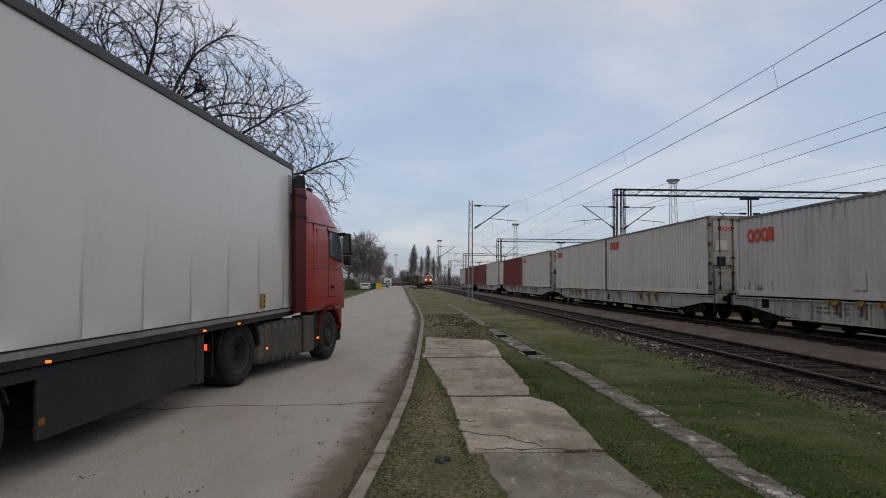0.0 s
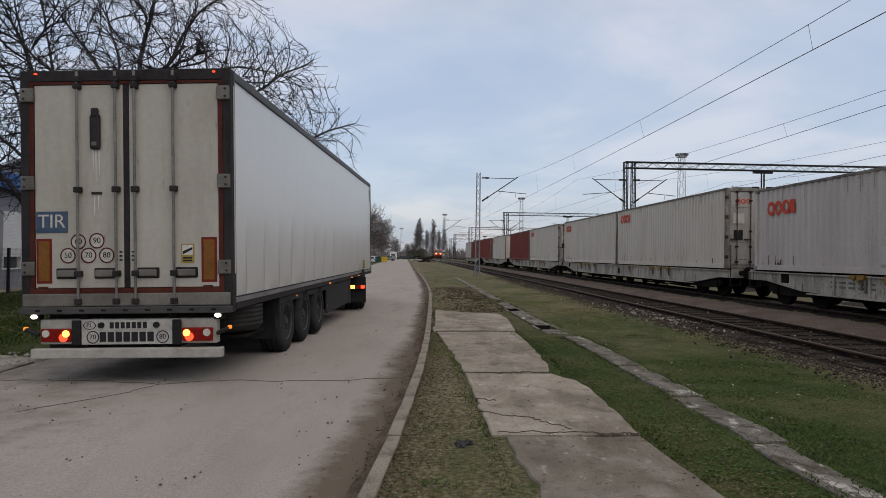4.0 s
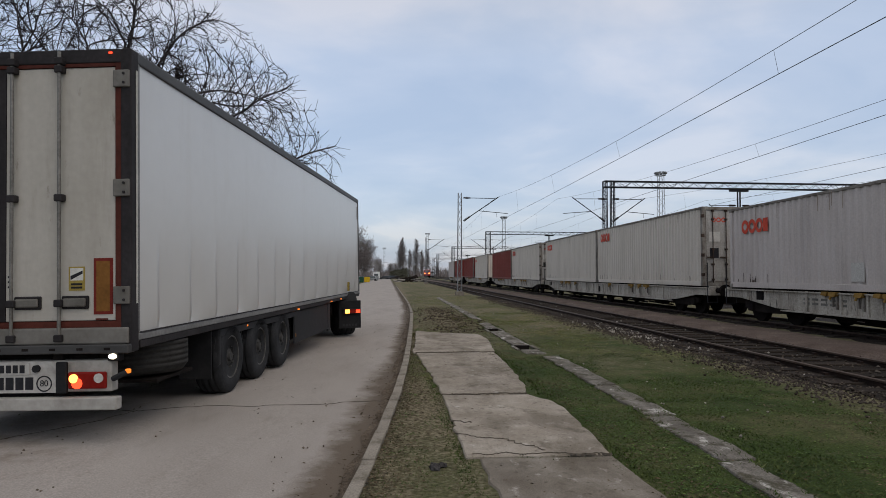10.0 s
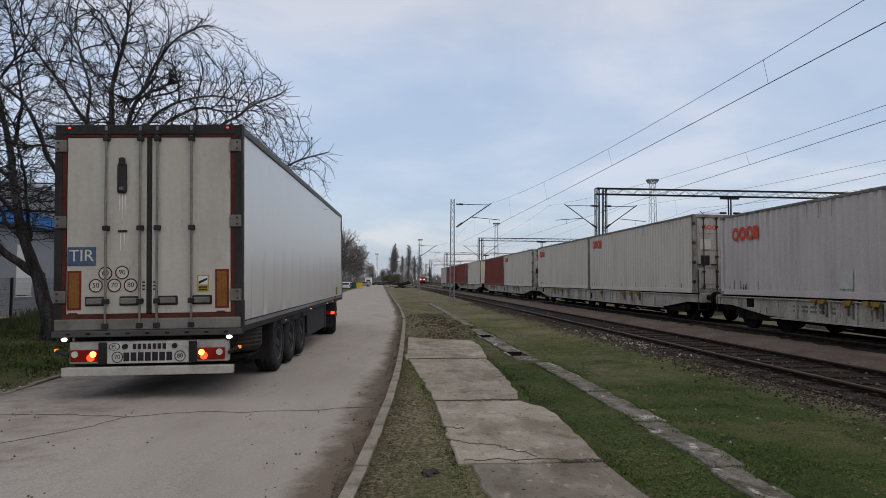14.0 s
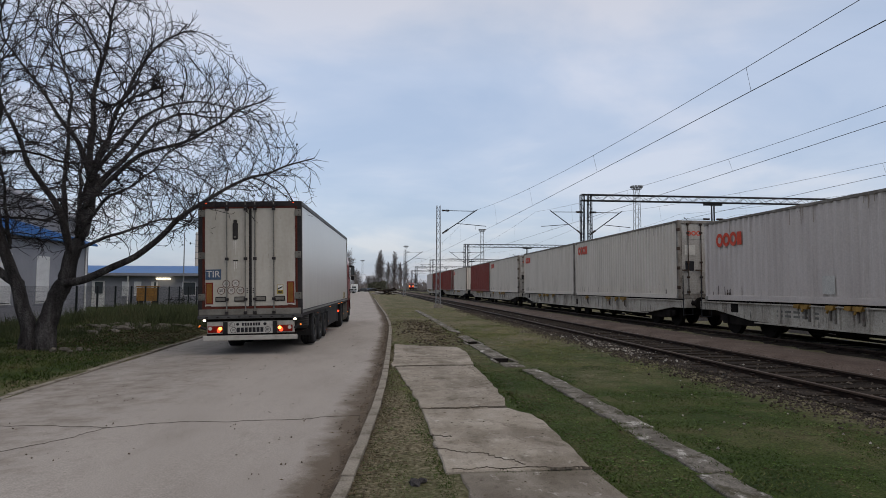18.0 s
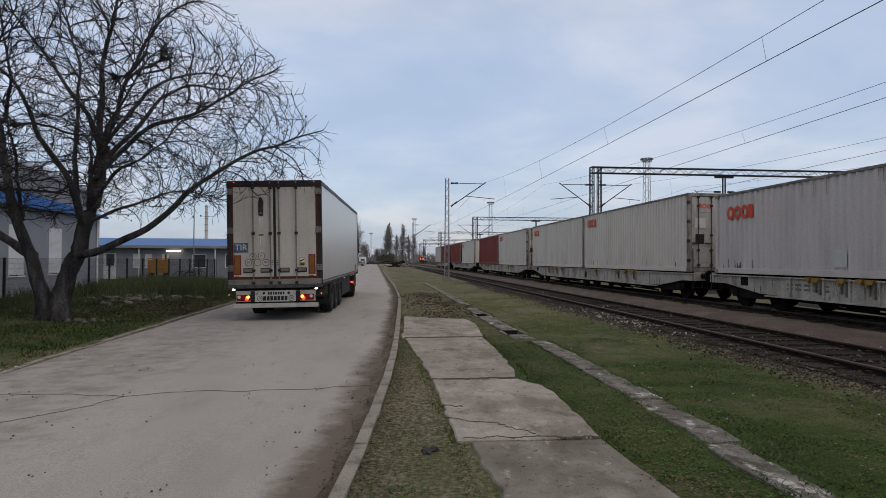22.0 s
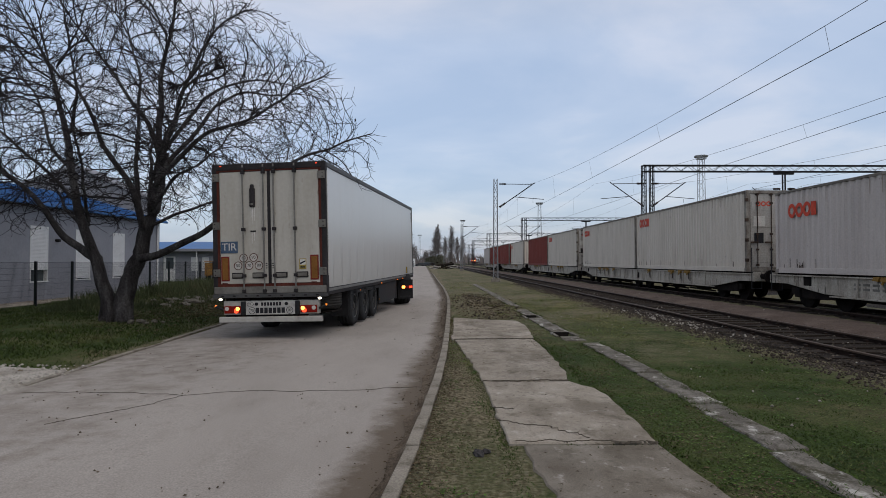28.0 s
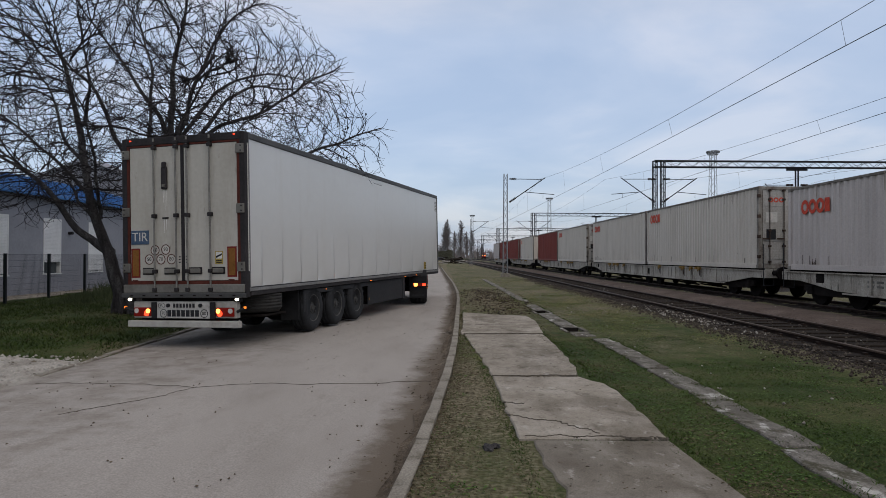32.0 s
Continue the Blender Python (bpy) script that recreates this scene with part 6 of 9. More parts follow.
cab = part("cab", cab_shell(), "red_paint", tractor, "glossy red sleeper cab", smooth=True)
for s in (-1, 1):
    def pl(y0, y1, z0, z1, mat, nm, proud=0.012, lab="", par=cab, bevel=0.01):
        a, b = sorted((s * 1.20, s * (1.236 + proud)))
        return part(nm, bx(a, b, y0, y1, z0, z1, bevel=bevel), mat, par, lab)
    o = [(3.08, 2.22), (3.05, 2.72), (3.54, 2.70), (3.67, 2.42), (3.76, 2.12)]
    part("side_window", ext(o, "x", s * 1.17, s * 1.243), "glass", cab, "dark side window")
    o2 = [(3.05, 2.18), (3.02, 2.76), (3.57, 2.74), (3.71, 2.43), (3.80, 2.07)]
    part("window_frame", ext(o2, "x", s * 1.19, s * 1.240), "plastic", cab)
    # door lines
    bm = bmesh.new()
    for y0, y1, z0, z1 in ((2.985, 2.995, 1.32, 2.82), (2.235, 3.70, 1.920, 1.928), (1.96, 3.75, 1.325, 1.333), (2.230, 2.238, 1.06, 2.84), (1.96, 3.42, 2.845, 2.852)):
        box(bm, *sorted((s * 1.20, s * 1.2385)), y0, y1, z0, z1)
    part("panel_gap", bm, "plastic", cab)
    pl(2.39, 2.87, 2.13, 2.76, "red_paint", "locker_panel", 0.006, bevel=0.005)
    pl(3.14, 3.26, 1.50, 1.57, "plastic", "door_handle", 0.03)
    # mirrors
    mir = part("mirror_arm", bx(*sorted((s * 1.10, s * 1.36)), 3.66, 3.74, 2.68, 2.76, bevel=0.02), "plastic", cab, "black mirror arm")
    part("mirror_head", bx(*sorted((s * 1.28, s * 1.46)), 3.70, 3.84, 2.26, 2.74, bevel=0.035), "plastic", mir)
    part("mirror_head", bx(*sorted((s * 1.29, s * 1.45)), 3.70, 3.83, 2.03, 2.23, bevel=0.035), "plastic", mir)
    part("mirror_glass", bx(*sorted((s * 1.30, s * 1.44)), 3.694, 3.705, 2.29, 2.71), "glass", mir)
    pl(3.79, 3.86, 1.22, 1.44, "orange_panel", "corner_indicator", -0.05, "orange corner indicator", bevel=0.01)
    # deflector behind the cab
    o3 = [(1.44, 1.05), (1.44, 3.45), (1.92, 3.50), (1.92, 1.05)]
    df = part("side_deflector", ext(o3, "x", s * 1.16, s * 1.215, bevel=0.008), "red_shade", tractor, "side deflector in red darkened as shade")
    part("deflector_top", ext([(1.44, 3.46), (1.46, 3.62), (1.62, 3.74), (1.88, 3.76), (1.91, 3.51)], "x", s * 1.14, s * 1.21, bevel=0.008), "plastic", df, "black upper deflector")
    for z in (2.9, 3.3):
        part("deflector_strap", bx(*sorted((s * 1.10, s * 1.22)), 1.44, 1.96, z, z + 0.05), "plastic", df)
    # arch and lower fairing
    arch = [(3.06 + 0.62 * math.cos(math.radians(a)), 0.53 + 0.62 * math.sin(math.radians(a))) for a in range(5, 176, 10)]
    arch2 = [(3.06 + 0.56 * math.cos(math.radians(a)), 0.53 + 0.56 * math.sin(math.radians(a))) for a in range(175, 4, -10)]
    part("front_arch", ext(arch + arch2, "x", s * 0.85, s * 1.25), "red_shade", tractor, "dark red wheel arch")
    part("front_skirt", ext([(s * 0.8, 3.60), (s * 1.235, 3.60), (s * 1.20, 3.84), (s * 1.06, 4.06), (s * 0.8, 4.10)], "z", 0.60, 1.10, bevel=0.03), "red_paint", tractor)
    part("lower_fairing", ext([(s * 0.8, 3.58), (s * 1.22, 3.58), (s * 1.18, 3.82), (s * 1.05, 4.04), (s * 0.8, 4.08)], "z", 0.34, 0.61, bevel=0.03), "plastic", tractor, "dark lower bumper corner")
    part("step_box", bx(*sorted((s * 0.95, s * 1.22)), 1.80, 2.28, 0.26, 0.98, bevel=0.02), "tank", tractor, "dusty step box")
    part("step_panel", bx(*sorted((s * 0.90, s * 1.20)), 2.30, 2.50, 0.30, 1.06, bevel=0.02), "plastic", tractor, "black step panel")
    tank = part("fuel_tank", bx(*sorted((s * 0.62, s * 1.22)), 0.02, 1.77, 0.24, 0.94, bevel=0.11), "tank", tractor, "dusty ribbed fuel tank")
    for k in range(6):
        y = 0.20 + k * 0.27
        part("tank_strap", bx(*sorted((s * 0.62, s * 1.235)), y, y + 0.045, 0.232, 0.948, bevel=0.02), "tank", tank)
    # rear mudguard
    gd = [(-0.6 + 0.66 * math.cos(math.radians(a)), 0.53 + 0.66 * math.sin(math.radians(a))) for a in range(5, 176, 10)]
    gd2 = [(-0.6 + 0.60 * math.cos(math.radians(a)), 0.53 + 0.60 * math.sin(math.radians(a))) for a in range(175, 4, -10)]
    part("rear_mudguard", ext(gd + gd2, "x", s * 0.66, s * 1.23), "plastic", tractor)
    fl = part("mud_flap", bx(*sorted((s * 0.64, s * 1.24)), -1.42, -1.38, 0.24, 0.98, bevel=0.01), "plastic", tractor, "black mud flap with plain bars")
    for k in range(5):
        part("maker_bar", bx(s * 0.94 - 0.20 + k * 0.085, s * 0.94 - 0.145 + k * 0.085, -1.424, -1.42, 0.30, 0.36), "skirt", fl)
    tl = part("tail_lamp", bx(*sorted((s * 0.74, s * 1.22)), -1.48, -1.42, 0.62, 0.77, bevel=0.012), "plastic", tractor, "dark tail lamp cluster")
    part("tail_light", bx(*sorted((s * 0.80, s * 0.92)), -1.492, -1.478, 0.645, 0.745, bevel=0.01), "lamp_amber", tl, "glowing amber lamp")
    part("lens", bx(*sorted((s * 0.93, s * 1.08)), -1.488, -1.478, 0.645, 0.745), "lens_red", tl)
    part("tail_light", bx(*sorted((s * 1.09, s * 1.20)), -1.492, -1.478, 0.65, 0.735), "lamp_red", tl, "glowing red lamp")
    part("frame_rail", bx(*sorted((s * 0.38, s * 0.46)), -1.4, 3.7, 0.62, 0.88), "bogie", tractor)
    for y in (0.24, 2.42):
        part("side_marker", bx(*sorted((s * 1.20, s * 1.245)), y, y + 0.05, 0.48, 0.52, bevel=0.01), "lamp_marker", tractor, "amber side marker lamp")
    wheels.append((wheel_of(tractor, s * 1.05, 3.06, 0.51, 0.32, s, dish=-0.02, name="front_wheel"), 0.51, "tractor"))
    wheels.append((wheel_of(tractor, s * 0.94, -0.6, 0.51, 0.58, s, dish=0.20, name="drive_wheel"), 0.51, "tractor"))
    bm = bmesh.new()
    bmesh.ops.create_icosphere(bm, subdivisions=2, radius=0.07, matrix=Matrix.Translation((s * 0.95, 4.05, 0.85)))
    part("headlamp", bm, "lens_clear", cab)
part("windscreen", ext([(3.765, 2.80), (4.01, 1.96), (3.985, 1.94), (3.72, 2.80)], "x", -1.06, 1.06), "glass", cab, "dark windscreen")
part("sun_visor", ext([(3.44, 3.00), (3.48, 3.04), (3.80, 2.88), (3.80, 2.80)], "x", -1.10, 1.10, bevel=0.01), "plastic", cab, "black sun visor")
part("grille", bx(-0.9, 0.9, 4.06, 4.11, 0.95, 1.75, bevel=0.015), "plastic", cab)
part("bumper", bx(-1.02, 1.02, 3.90, 4.12, 0.36, 0.70, bevel=0.04), "plastic", tractor)
bm = bmesh.new()
for x in (-0.9, 0.0, 0.9):
    box(bm, x - 0.05, x + 0.05, 2.70, 2.80, 3.53, 3.66, bevel=0.01)
part("roof_lamp", bm, "plastic", cab)
bm = bmesh.new()
cyl(bm, (0, 0, 1.09), 0.45, 0.07, "z", 28)
part("fifth_wheel", bm, "bogie", tractor)
part("catwalk", bx(-0.6, 0.6, 0.6, 2.1, 0.9, 0.94), "alu", tractor)
for y in (3.06, -0.6):
    bm = bmesh.new()
    cyl(bm, (0, y, 0.51), 0.08, 1.8, "x", 12)
    part("axle", bm, "bogie", tractor)

# ---- the large bare tree on the bank ----


def smooth_path(pts, radii, n):
    """Catmull-Rom through a few points, with radii."""
    P = [Vector(p) for p in pts]
    out = []
    k = len(P) - 1
    for i in range(n + 1):
        u = i / n * k
        j = min(int(u), k - 1)
        w = u - j
        p0, p1, p2, p3 = P[max(j - 1, 0)], P[j], P[j + 1], P[min(j + 2, k)]
        q = 0.5 * ((2 * p1) + (p2 - p0) * w + (2 * p0 - 5 * p1 + 4 * p2 - p3) * w * w + (3 * p1 - p0 - 3 * p2 + p3) * w ** 3)
        out.append((q, float(np.interp(u, range(k + 1), radii))))
    return out


def grow(rnd, start, way, length, radius, level, store, droop, crook=0.22):
    """One branch with its side branches; store: lists of paths by level."""
    n = {1: 9, 2: 7, 3: 5, 4: 4}[level]
    p, d = start.copy(), way.normalized()
    path = [(p.copy(), radius)]
    step = length / n
    for i in range(n):
        d = (d + Vector((rnd.gauss(0, crook), rnd.gauss(0, crook), rnd.gauss(0, crook) + droop))).normalized()
        p = p + d * step
        path.append((p.copy(), max(radius * (1 - 0.8 * (i + 1) / n), 0.0058)))
    store[level].append(path)
    if level >= 4:
        return
    kids = {1: 9, 2: 6, 3: 3}[level]
    for c in range(kids):
        u = 0.18 + 0.82 * (c + rnd.random() * 0.8) / kids
        i = min(int(u * n), n - 1)
        q = path[i][0].lerp(path[i + 1][0], u * n - i if u * n - i <= 1 else 1)
        t = (path[i + 1][0] - path[i][0]).normalized()
        side = t.cross(Vector((rnd.gauss(0, 1), rnd.gauss(0, 1), rnd.gauss(0, 1)))).normalized()
        w = t * rnd.uniform(0.55, 0.95) + side * rnd.uniform(0.6, 1.0)
        ln = length * rnd.uniform(0.32, 0.56) * (1.1 - 0.45 * u)
        grow(rnd, q, w, ln, max(path[i][1] * 0.65, 0.0068), level + 1, store, rnd.uniform(-0.02, 0.07), crook * 1.05)


def in_crown(p):
    """True inside the two domes of the crown, seen from the foot of the tree."""
    for cx, cy, cz, rx, ry, up, down in ((0.15, 0.1, 4.0, 6.75, 5.1, 6.3, 1.3), (-3.2, -0.3, 4.1, 4.4, 4.2, 5.7, 1.5)):
        dz = p[2] - cz
        if (abs(p[0] - cx) / rx) ** 1.75 + (abs(p[1] - cy) / ry) ** 1.75 + (abs(dz) / (up if dz > 0 else down)) ** 1.75 < 1:
            return True
    return False


def fill_crown(limbs, rnd):
    """Lets branches grow from the limbs towards points spread through the crown. Returns positions, parents and least radii."""
    pos, par, least = [], [], []
    for path, joined in limbs:
        for i, (p, r) in enumerate(path):
            if i == 0:
                near = min(range(len(pos)), key=lambda k: (pos[k] - p).length_squared) if joined else -1
                par.append(near)
            else:
                par.append(len(pos) - 1)
            pos.append(p.copy())
            least.append(r)
    goals = []
    while len(goals) < 7200:
        p = (rnd.uniform(-7.8, 7.1), rnd.uniform(-5.2, 5.3), rnd.uniform(2.0, 10.7))
        if in_crown(p):
            goals.append(p)
    goals = np.array(goals)
    alive = np.ones(len(goals), bool)
    best = np.full(len(goals), 9.0)
    who = np.zeros(len(goals), int)
    fresh = 0
    for turn in range(60):
        P = np.array([tuple(v) for v in pos[fresh:]])
        for lo in range(0, len(P), 400):
            d = np.linalg.norm(goals[:, None, :] - P[None, lo:lo + 400, :], axis=2)
            k = d.argmin(axis=1)
            dk = d[np.arange(len(goals)), k]
            hit = dk < best
            best[hit], who[hit] = dk[hit], fresh + lo + k[hit]
        fresh = len(pos)
        alive &= best > 0.26
        use = np.nonzero(alive & (best < 2.4))[0]
        if len(use) == 0:
            break
        pull = {}
        for g in use:
            v = Vector(goals[g]) - pos[who[g]]
            pull[who[g]] = pull.get(who[g], Vector((0, 0, 0))) + v.normalized()
        for k, v in pull.items():
            v = v.normalized()
            along = (pos[k] - pos[par[k]]).normalized() if par[k] >= 0 else v
            out = Vector((pos[k].x - 0.4 if pos[k].x > -1.5 else pos[k].x + 2.0, pos[k].y, pos[k].z - 3.0)).normalized()
            q = v * 0.62 + along * 0.66 + out * 0.18 + Vector((rnd.gauss(0, 0.10), rnd.gauss(0, 0.10), 0.05 + rnd.gauss(0, 0.10)))
            pos.append(pos[k] + q.normalized() * 0.19)
            par.append(k)
            least.append(0.0)
    return pos, par, least


def big_tree():
    t = empty("bare_tree", pose(-8.45, 17.8, -0.12), label="large bare tree with two grey trunks on the grass bank", category="tree")
    rnd = random.Random(21)
    o = Vector((8.45, 0, 0.12))

    def limb(pts, r0, r1, reach=0.0, n=0):
        """A limb through points (x, z), leaning away by 'reach' metres at its end."""
        k = len(pts) - 1
        P = [Vector((x, reach * (i / k) ** 1.2, z)) + o for i, (x, z) in enumerate(pts)]
        length = sum((P[i + 1] - P[i]).length for i in range(k))
        radii = [r0 + (r1 - r0) * (i / k) ** 0.8 for i in range(k + 1)]
        path = smooth_path(P, radii, n or max(6, int(length / 0.19)))
        for i, (p, r) in enumerate(path):
            p += Vector((noise.noise(p * 1.5), noise.noise(p * 1.5 + Vector((9, 3, 0))), noise.noise(p * 1.5 + Vector((2, 7, 0))))) * 0.07 * min(1, i / 5)
        return path

    right = limb([(-8.36, -0.30), (-8.36, 0.1), (-8.34, 0.55), (-8.17, 1.24), (-7.96, 1.81), (-7.80, 2.45), (-7.60, 3.10), (-7.44, 3.9), (-7.40, 4.6)], 0.30, 0.13, 0.25)
    left = limb([(-8.80, -0.30), (-8.76, 0.1), (-8.76, 0.55), (-8.92, 1.17), (-9.09, 1.72), (-9.32, 2.4), (-9.48, 3.15), (-9.69, 4.4), (-9.82, 5.4), (-10.1, 6.4), (-10.35, 7.2), (-10.9, 8.3)], 0.25, 0.02, -0.5)
    limbs = [(right, False), (left, False)] + [(limb(*a), True) for a in (
        ([(-7.97, 1.66), (-7.51, 1.74), (-6.84, 2.03), (-6.16, 2.36), (-5.62, 2.80), (-5.07, 3.30), (-4.55, 3.69), (-3.9, 4.18), (-3.3, 4.48), (-2.6, 4.66), (-2.0, 4.9), (-1.5, 5.05)], 0.125, 0.014, -0.4),
        ([(-7.80, 2.50), (-7.95, 3.1), (-8.09, 3.67), (-8.49, 4.32), (-8.75, 4.9), (-9.09, 5.9), (-9.57, 6.4), (-10.1, 7.0)], 0.115, 0.02, -1.2),
        ([(-7.95, 3.0), (-8.05, 3.8), (-8.10, 4.9), (-8.13, 6.0), (-8.29, 7.1), (-8.70, 8.3), (-9.3, 9.0)], 0.080, 0.014, 1.0),
        ([(-7.46, 3.85), (-7.11, 4.5), (-6.43, 5.4), (-6.06, 6.1), (-5.35, 6.5), (-4.71, 6.5), (-3.9, 6.6)], 0.085, 0.014, 1.5),
        ([(-7.48, 3.7), (-6.72, 4.55), (-5.95, 5.05), (-5.0, 5.3), (-4.04, 5.72), (-3.23, 6.15), (-2.5, 6.45)], 0.080, 0.014, -1.4),
        ([(-7.40, 4.5), (-7.6, 5.2), (-7.93, 5.77), (-8.26, 6.3), (-8.59, 6.9), (-9.3, 7.8), (-9.65, 8.4)], 0.080, 0.014, -0.8),
        ([(-7.40, 4.5), (-7.06, 5.3), (-6.85, 6.2), (-6.49, 7.2), (-6.04, 8.1), (-5.41, 8.65), (-5.0, 8.8)], 0.085, 0.014, 0.5),
        ([(-7.40, 4.5), (-7.38, 5.9), (-7.27, 7.0), (-6.99, 8.1), (-6.86, 8.9), (-6.6, 10.0)], 0.095, 0.014, -0.3),
        ([(-7.40, 4.4), (-6.9, 5.4), (-6.4, 6.3), (-5.9, 6.85), (-5.2, 7.15), (-4.39, 7.1), (-3.57, 6.95)], 0.065, 0.012, 3.0),
        ([(-7.60, 3.0), (-7.08, 3.5), (-6.54, 3.85), (-5.9, 4.0), (-5.2, 4.3), (-4.5, 4.75)], 0.055, 0.012, -2.6),
        ([(-7.78, 2.5), (-6.87, 3.0), (-6.33, 3.25), (-5.78, 3.5), (-5.22, 3.5), (-4.6, 3.3)], 0.050, 0.010, 2.2),
        ([(-7.70, 2.9), (-7.4, 3.6), (-6.9, 4.4), (-6.2, 5.2), (-5.4, 5.9), (-4.7, 6.2)], 0.055, 0.012, -3.4),
        ([(-7.55, 3.3), (-7.9, 4.3), (-8.2, 5.3), (-8.5, 6.2), (-8.8, 7.0)], 0.060, 0.012, 3.4),
        ([(-9.05, 1.65), (-9.46, 1.88), (-10.11, 2.52), (-10.6, 3.35), (-11.16, 3.8), (-11.9, 4.25), (-12.8, 4.6)], 0.135, 0.014, -0.7),
        ([(-9.30, 2.3), (-9.60, 2.5), (-10.27, 3.08), (-10.68, 3.64), (-11.4, 3.9), (-12.2, 4.0)], 0.065, 0.012, 1.6),
        ([(-9.65, 3.9), (-9.93, 4.2), (-10.53, 4.85), (-10.86, 5.8), (-11.43, 6.7), (-12.0, 7.3)], 0.075, 0.012, 0.8),
        ([(-9.80, 5.2), (-9.62, 6.3), (-9.68, 7.4), (-9.8, 8.7)], 0.055, 0.012, -0.6),
        ([(-9.45, 3.0), (-9.9, 3.7), (-10.4, 4.4), (-11.1, 5.2), (-11.7, 5.9)], 0.060, 0.012, -2.6),
        ([(-9.30, 2.6), (-9.2, 3.4), (-9.0, 4.3), (-8.9, 5.2), (-9.0, 6.2)], 0.055, 0.012, -2.4))]
    pos, par, least = fill_crown(limbs, rnd)
    count = len(pos)
    kids = [[] for _ in range(count)]
    for i, p in enumerate(par):
        if p >= 0:
            kids[p].append(i)
    for _ in range(2):
        for i in range(count):
            if least[i] == 0.0 and kids[i]:
                c = sum((pos[k] for k in kids[i]), Vector((0, 0, 0))) / len(kids[i])
                pos[i] = pos[i] * 0.5 + (pos[par[i]] + c) * 0.25
    rad = [0.0] * count
    for i in range(count - 1, -1, -1):
        rad[i] = max(0.0070, sum(rad[k] ** 2.35 for k in kids[i]) ** (1 / 2.35) if kids[i] else 0.0)
        if least[i] > 0:
            rad[i] = least[i]
        elif par[i] >= 0 and least[par[i]] > 0:
            rad[i] = min(rad[i], least[par[i]] * 0.75)
    # thread the joints into paths, the thickest child carrying on
    bark_paths, branch_paths, twig_paths = [], [], []
    starts = [i for i in range(count) if par[i] < 0]
    while starts:
        i = starts.pop()
        path = [(pos[par[i]], min(rad[par[i]], rad[i] * 1.15))] if par[i] >= 0 else []
        while True:
            path.append((pos[i], rad[i]))
            if not kids[i]:
                break
            nxt = max(kids[i], key=lambda k: (least[k] > 0 and k == i + 1, rad[k]))
            starts += [k for k in kids[i] if k != nxt]
            i = nxt
        if path[0][1] > 0.038:
            bark_paths.append(path)
        elif path[0][1] > 0.0135:
            branch_paths.append(path)
        else:
            twig_paths.append(path)
    # short twigs that sweep up from the thin wood
    fine = []
    for i in range(count):
        if rad[i] > 0.026 or par[i] < 0:
            continue
        along = (pos[i] - pos[par[i]]).normalized()
        for _ in range(2 if not kids[i] else (1 if rnd.random() < 0.95 else 0)):
            side = along.cross(Vector((rnd.gauss(0, 1), rnd.gauss(0, 1), rnd.gauss(0, 1)))).normalized()
            d = (along * rnd.uniform(0.7, 1.1) + side * rnd.uniform(0.5, 0.9)).normalized()
            p, step = pos[i].copy(), rnd.uniform(0.04, 0.115)
            path = [(p.copy(), 0.0068)]
            for k in range(4):
                d = (d + Vector((rnd.gauss(0, 0.11), rnd.gauss(0, 0.11), rnd.gauss(0.10, 0.10)))).normalized()
                p = p + d * step
                path.append((p.copy(), 0.0068 - 0.0009 * k))
            fine.append(path)
    trunks = [q for q in bark_paths if q[0][1] > 0.25]
    V, F = tube_mesh(trunks, 16)
    V = [v + Vector((noise.noise(v * 4), noise.noise(v * 4 + Vector((5, 0, 0))), 0)) * 0.035 for v in V]
    tr = raw("trunk", V, F, "bark", t, "two grey fissured trunks")
    lm = raw("limb", *tube_mesh([q for q in bark_paths if q[0][1] <= 0.25], 8), "bark", t)
    for ob in (tr, lm):
        for p in ob.data.polygons:
            p.use_smooth = True
    for nm, paths, k in (("branch", branch_paths, 5), ("twig", twig_paths, 4), ("fine_twig", fine, 3)):
        raw(nm, *tube_mesh(paths, k), "twig", t)["kind"] = "stuff"
    # dry seed heads on some twig ends
    bm_v, bm_f = [], []
    for path in fine:
        if rnd.random() < 0.035:
            c, s = path[-1][0], rnd.uniform(0.016, 0.030)
            b = len(bm_v)
            bm_v += [c + Vector(d) * s for d in ((1, 0, 0), (-1, 0, 0), (0, 1, 0), (0, -1, 0), (0, 0, 1.5), (0, 0, -1.5))]
            bm_f += [(b + i, b + j, b + k) for i, j, k in ((0, 2, 4), (2, 1, 4), (1, 3, 4), (3, 0, 4), (2, 0, 5), (1, 2, 5), (3, 1, 5), (0, 3, 5))]
    raw("seed_head", bm_v, bm_f, "twig", t)["kind"] = "stuff"
    # root flare
    bm = bmesh.new()
    for i in range(7):
        a = i * 0.9 + 0.2
        bar(bm, (math.cos(a) * 0.12 - 0.12, math.sin(a) * 0.15, 0.30), (math.cos(a) * 0.55 - 0.12, math.sin(a) * 0.5, -0.12), 0.13, 8, 0.05)
    part("root", bm, "bark", t, smooth=True)


big_tree()

# ---- bank: stones, rubble, weeds ----
rnd = random.Random(8)


def rock(bm, c, s, flat=0.6, r=rnd):
    got = bmesh.ops.create_icosphere(bm, subdivisions=1, radius=1.0)["verts"]
    m = Matrix.Translation(c) @ pose(0, 0, 0, r.uniform(-20, 20), r.uniform(-20, 20), r.uniform(0, 360)) @ Matrix.Diagonal((s * r.uniform(0.8, 1.3), s * r.uniform(0.6, 1.0), s * flat, 1))
    for v in got:
        v.co *= r.uniform(0.75, 1.15)
    bmesh.ops.transform(bm, matrix=m, verts=got)


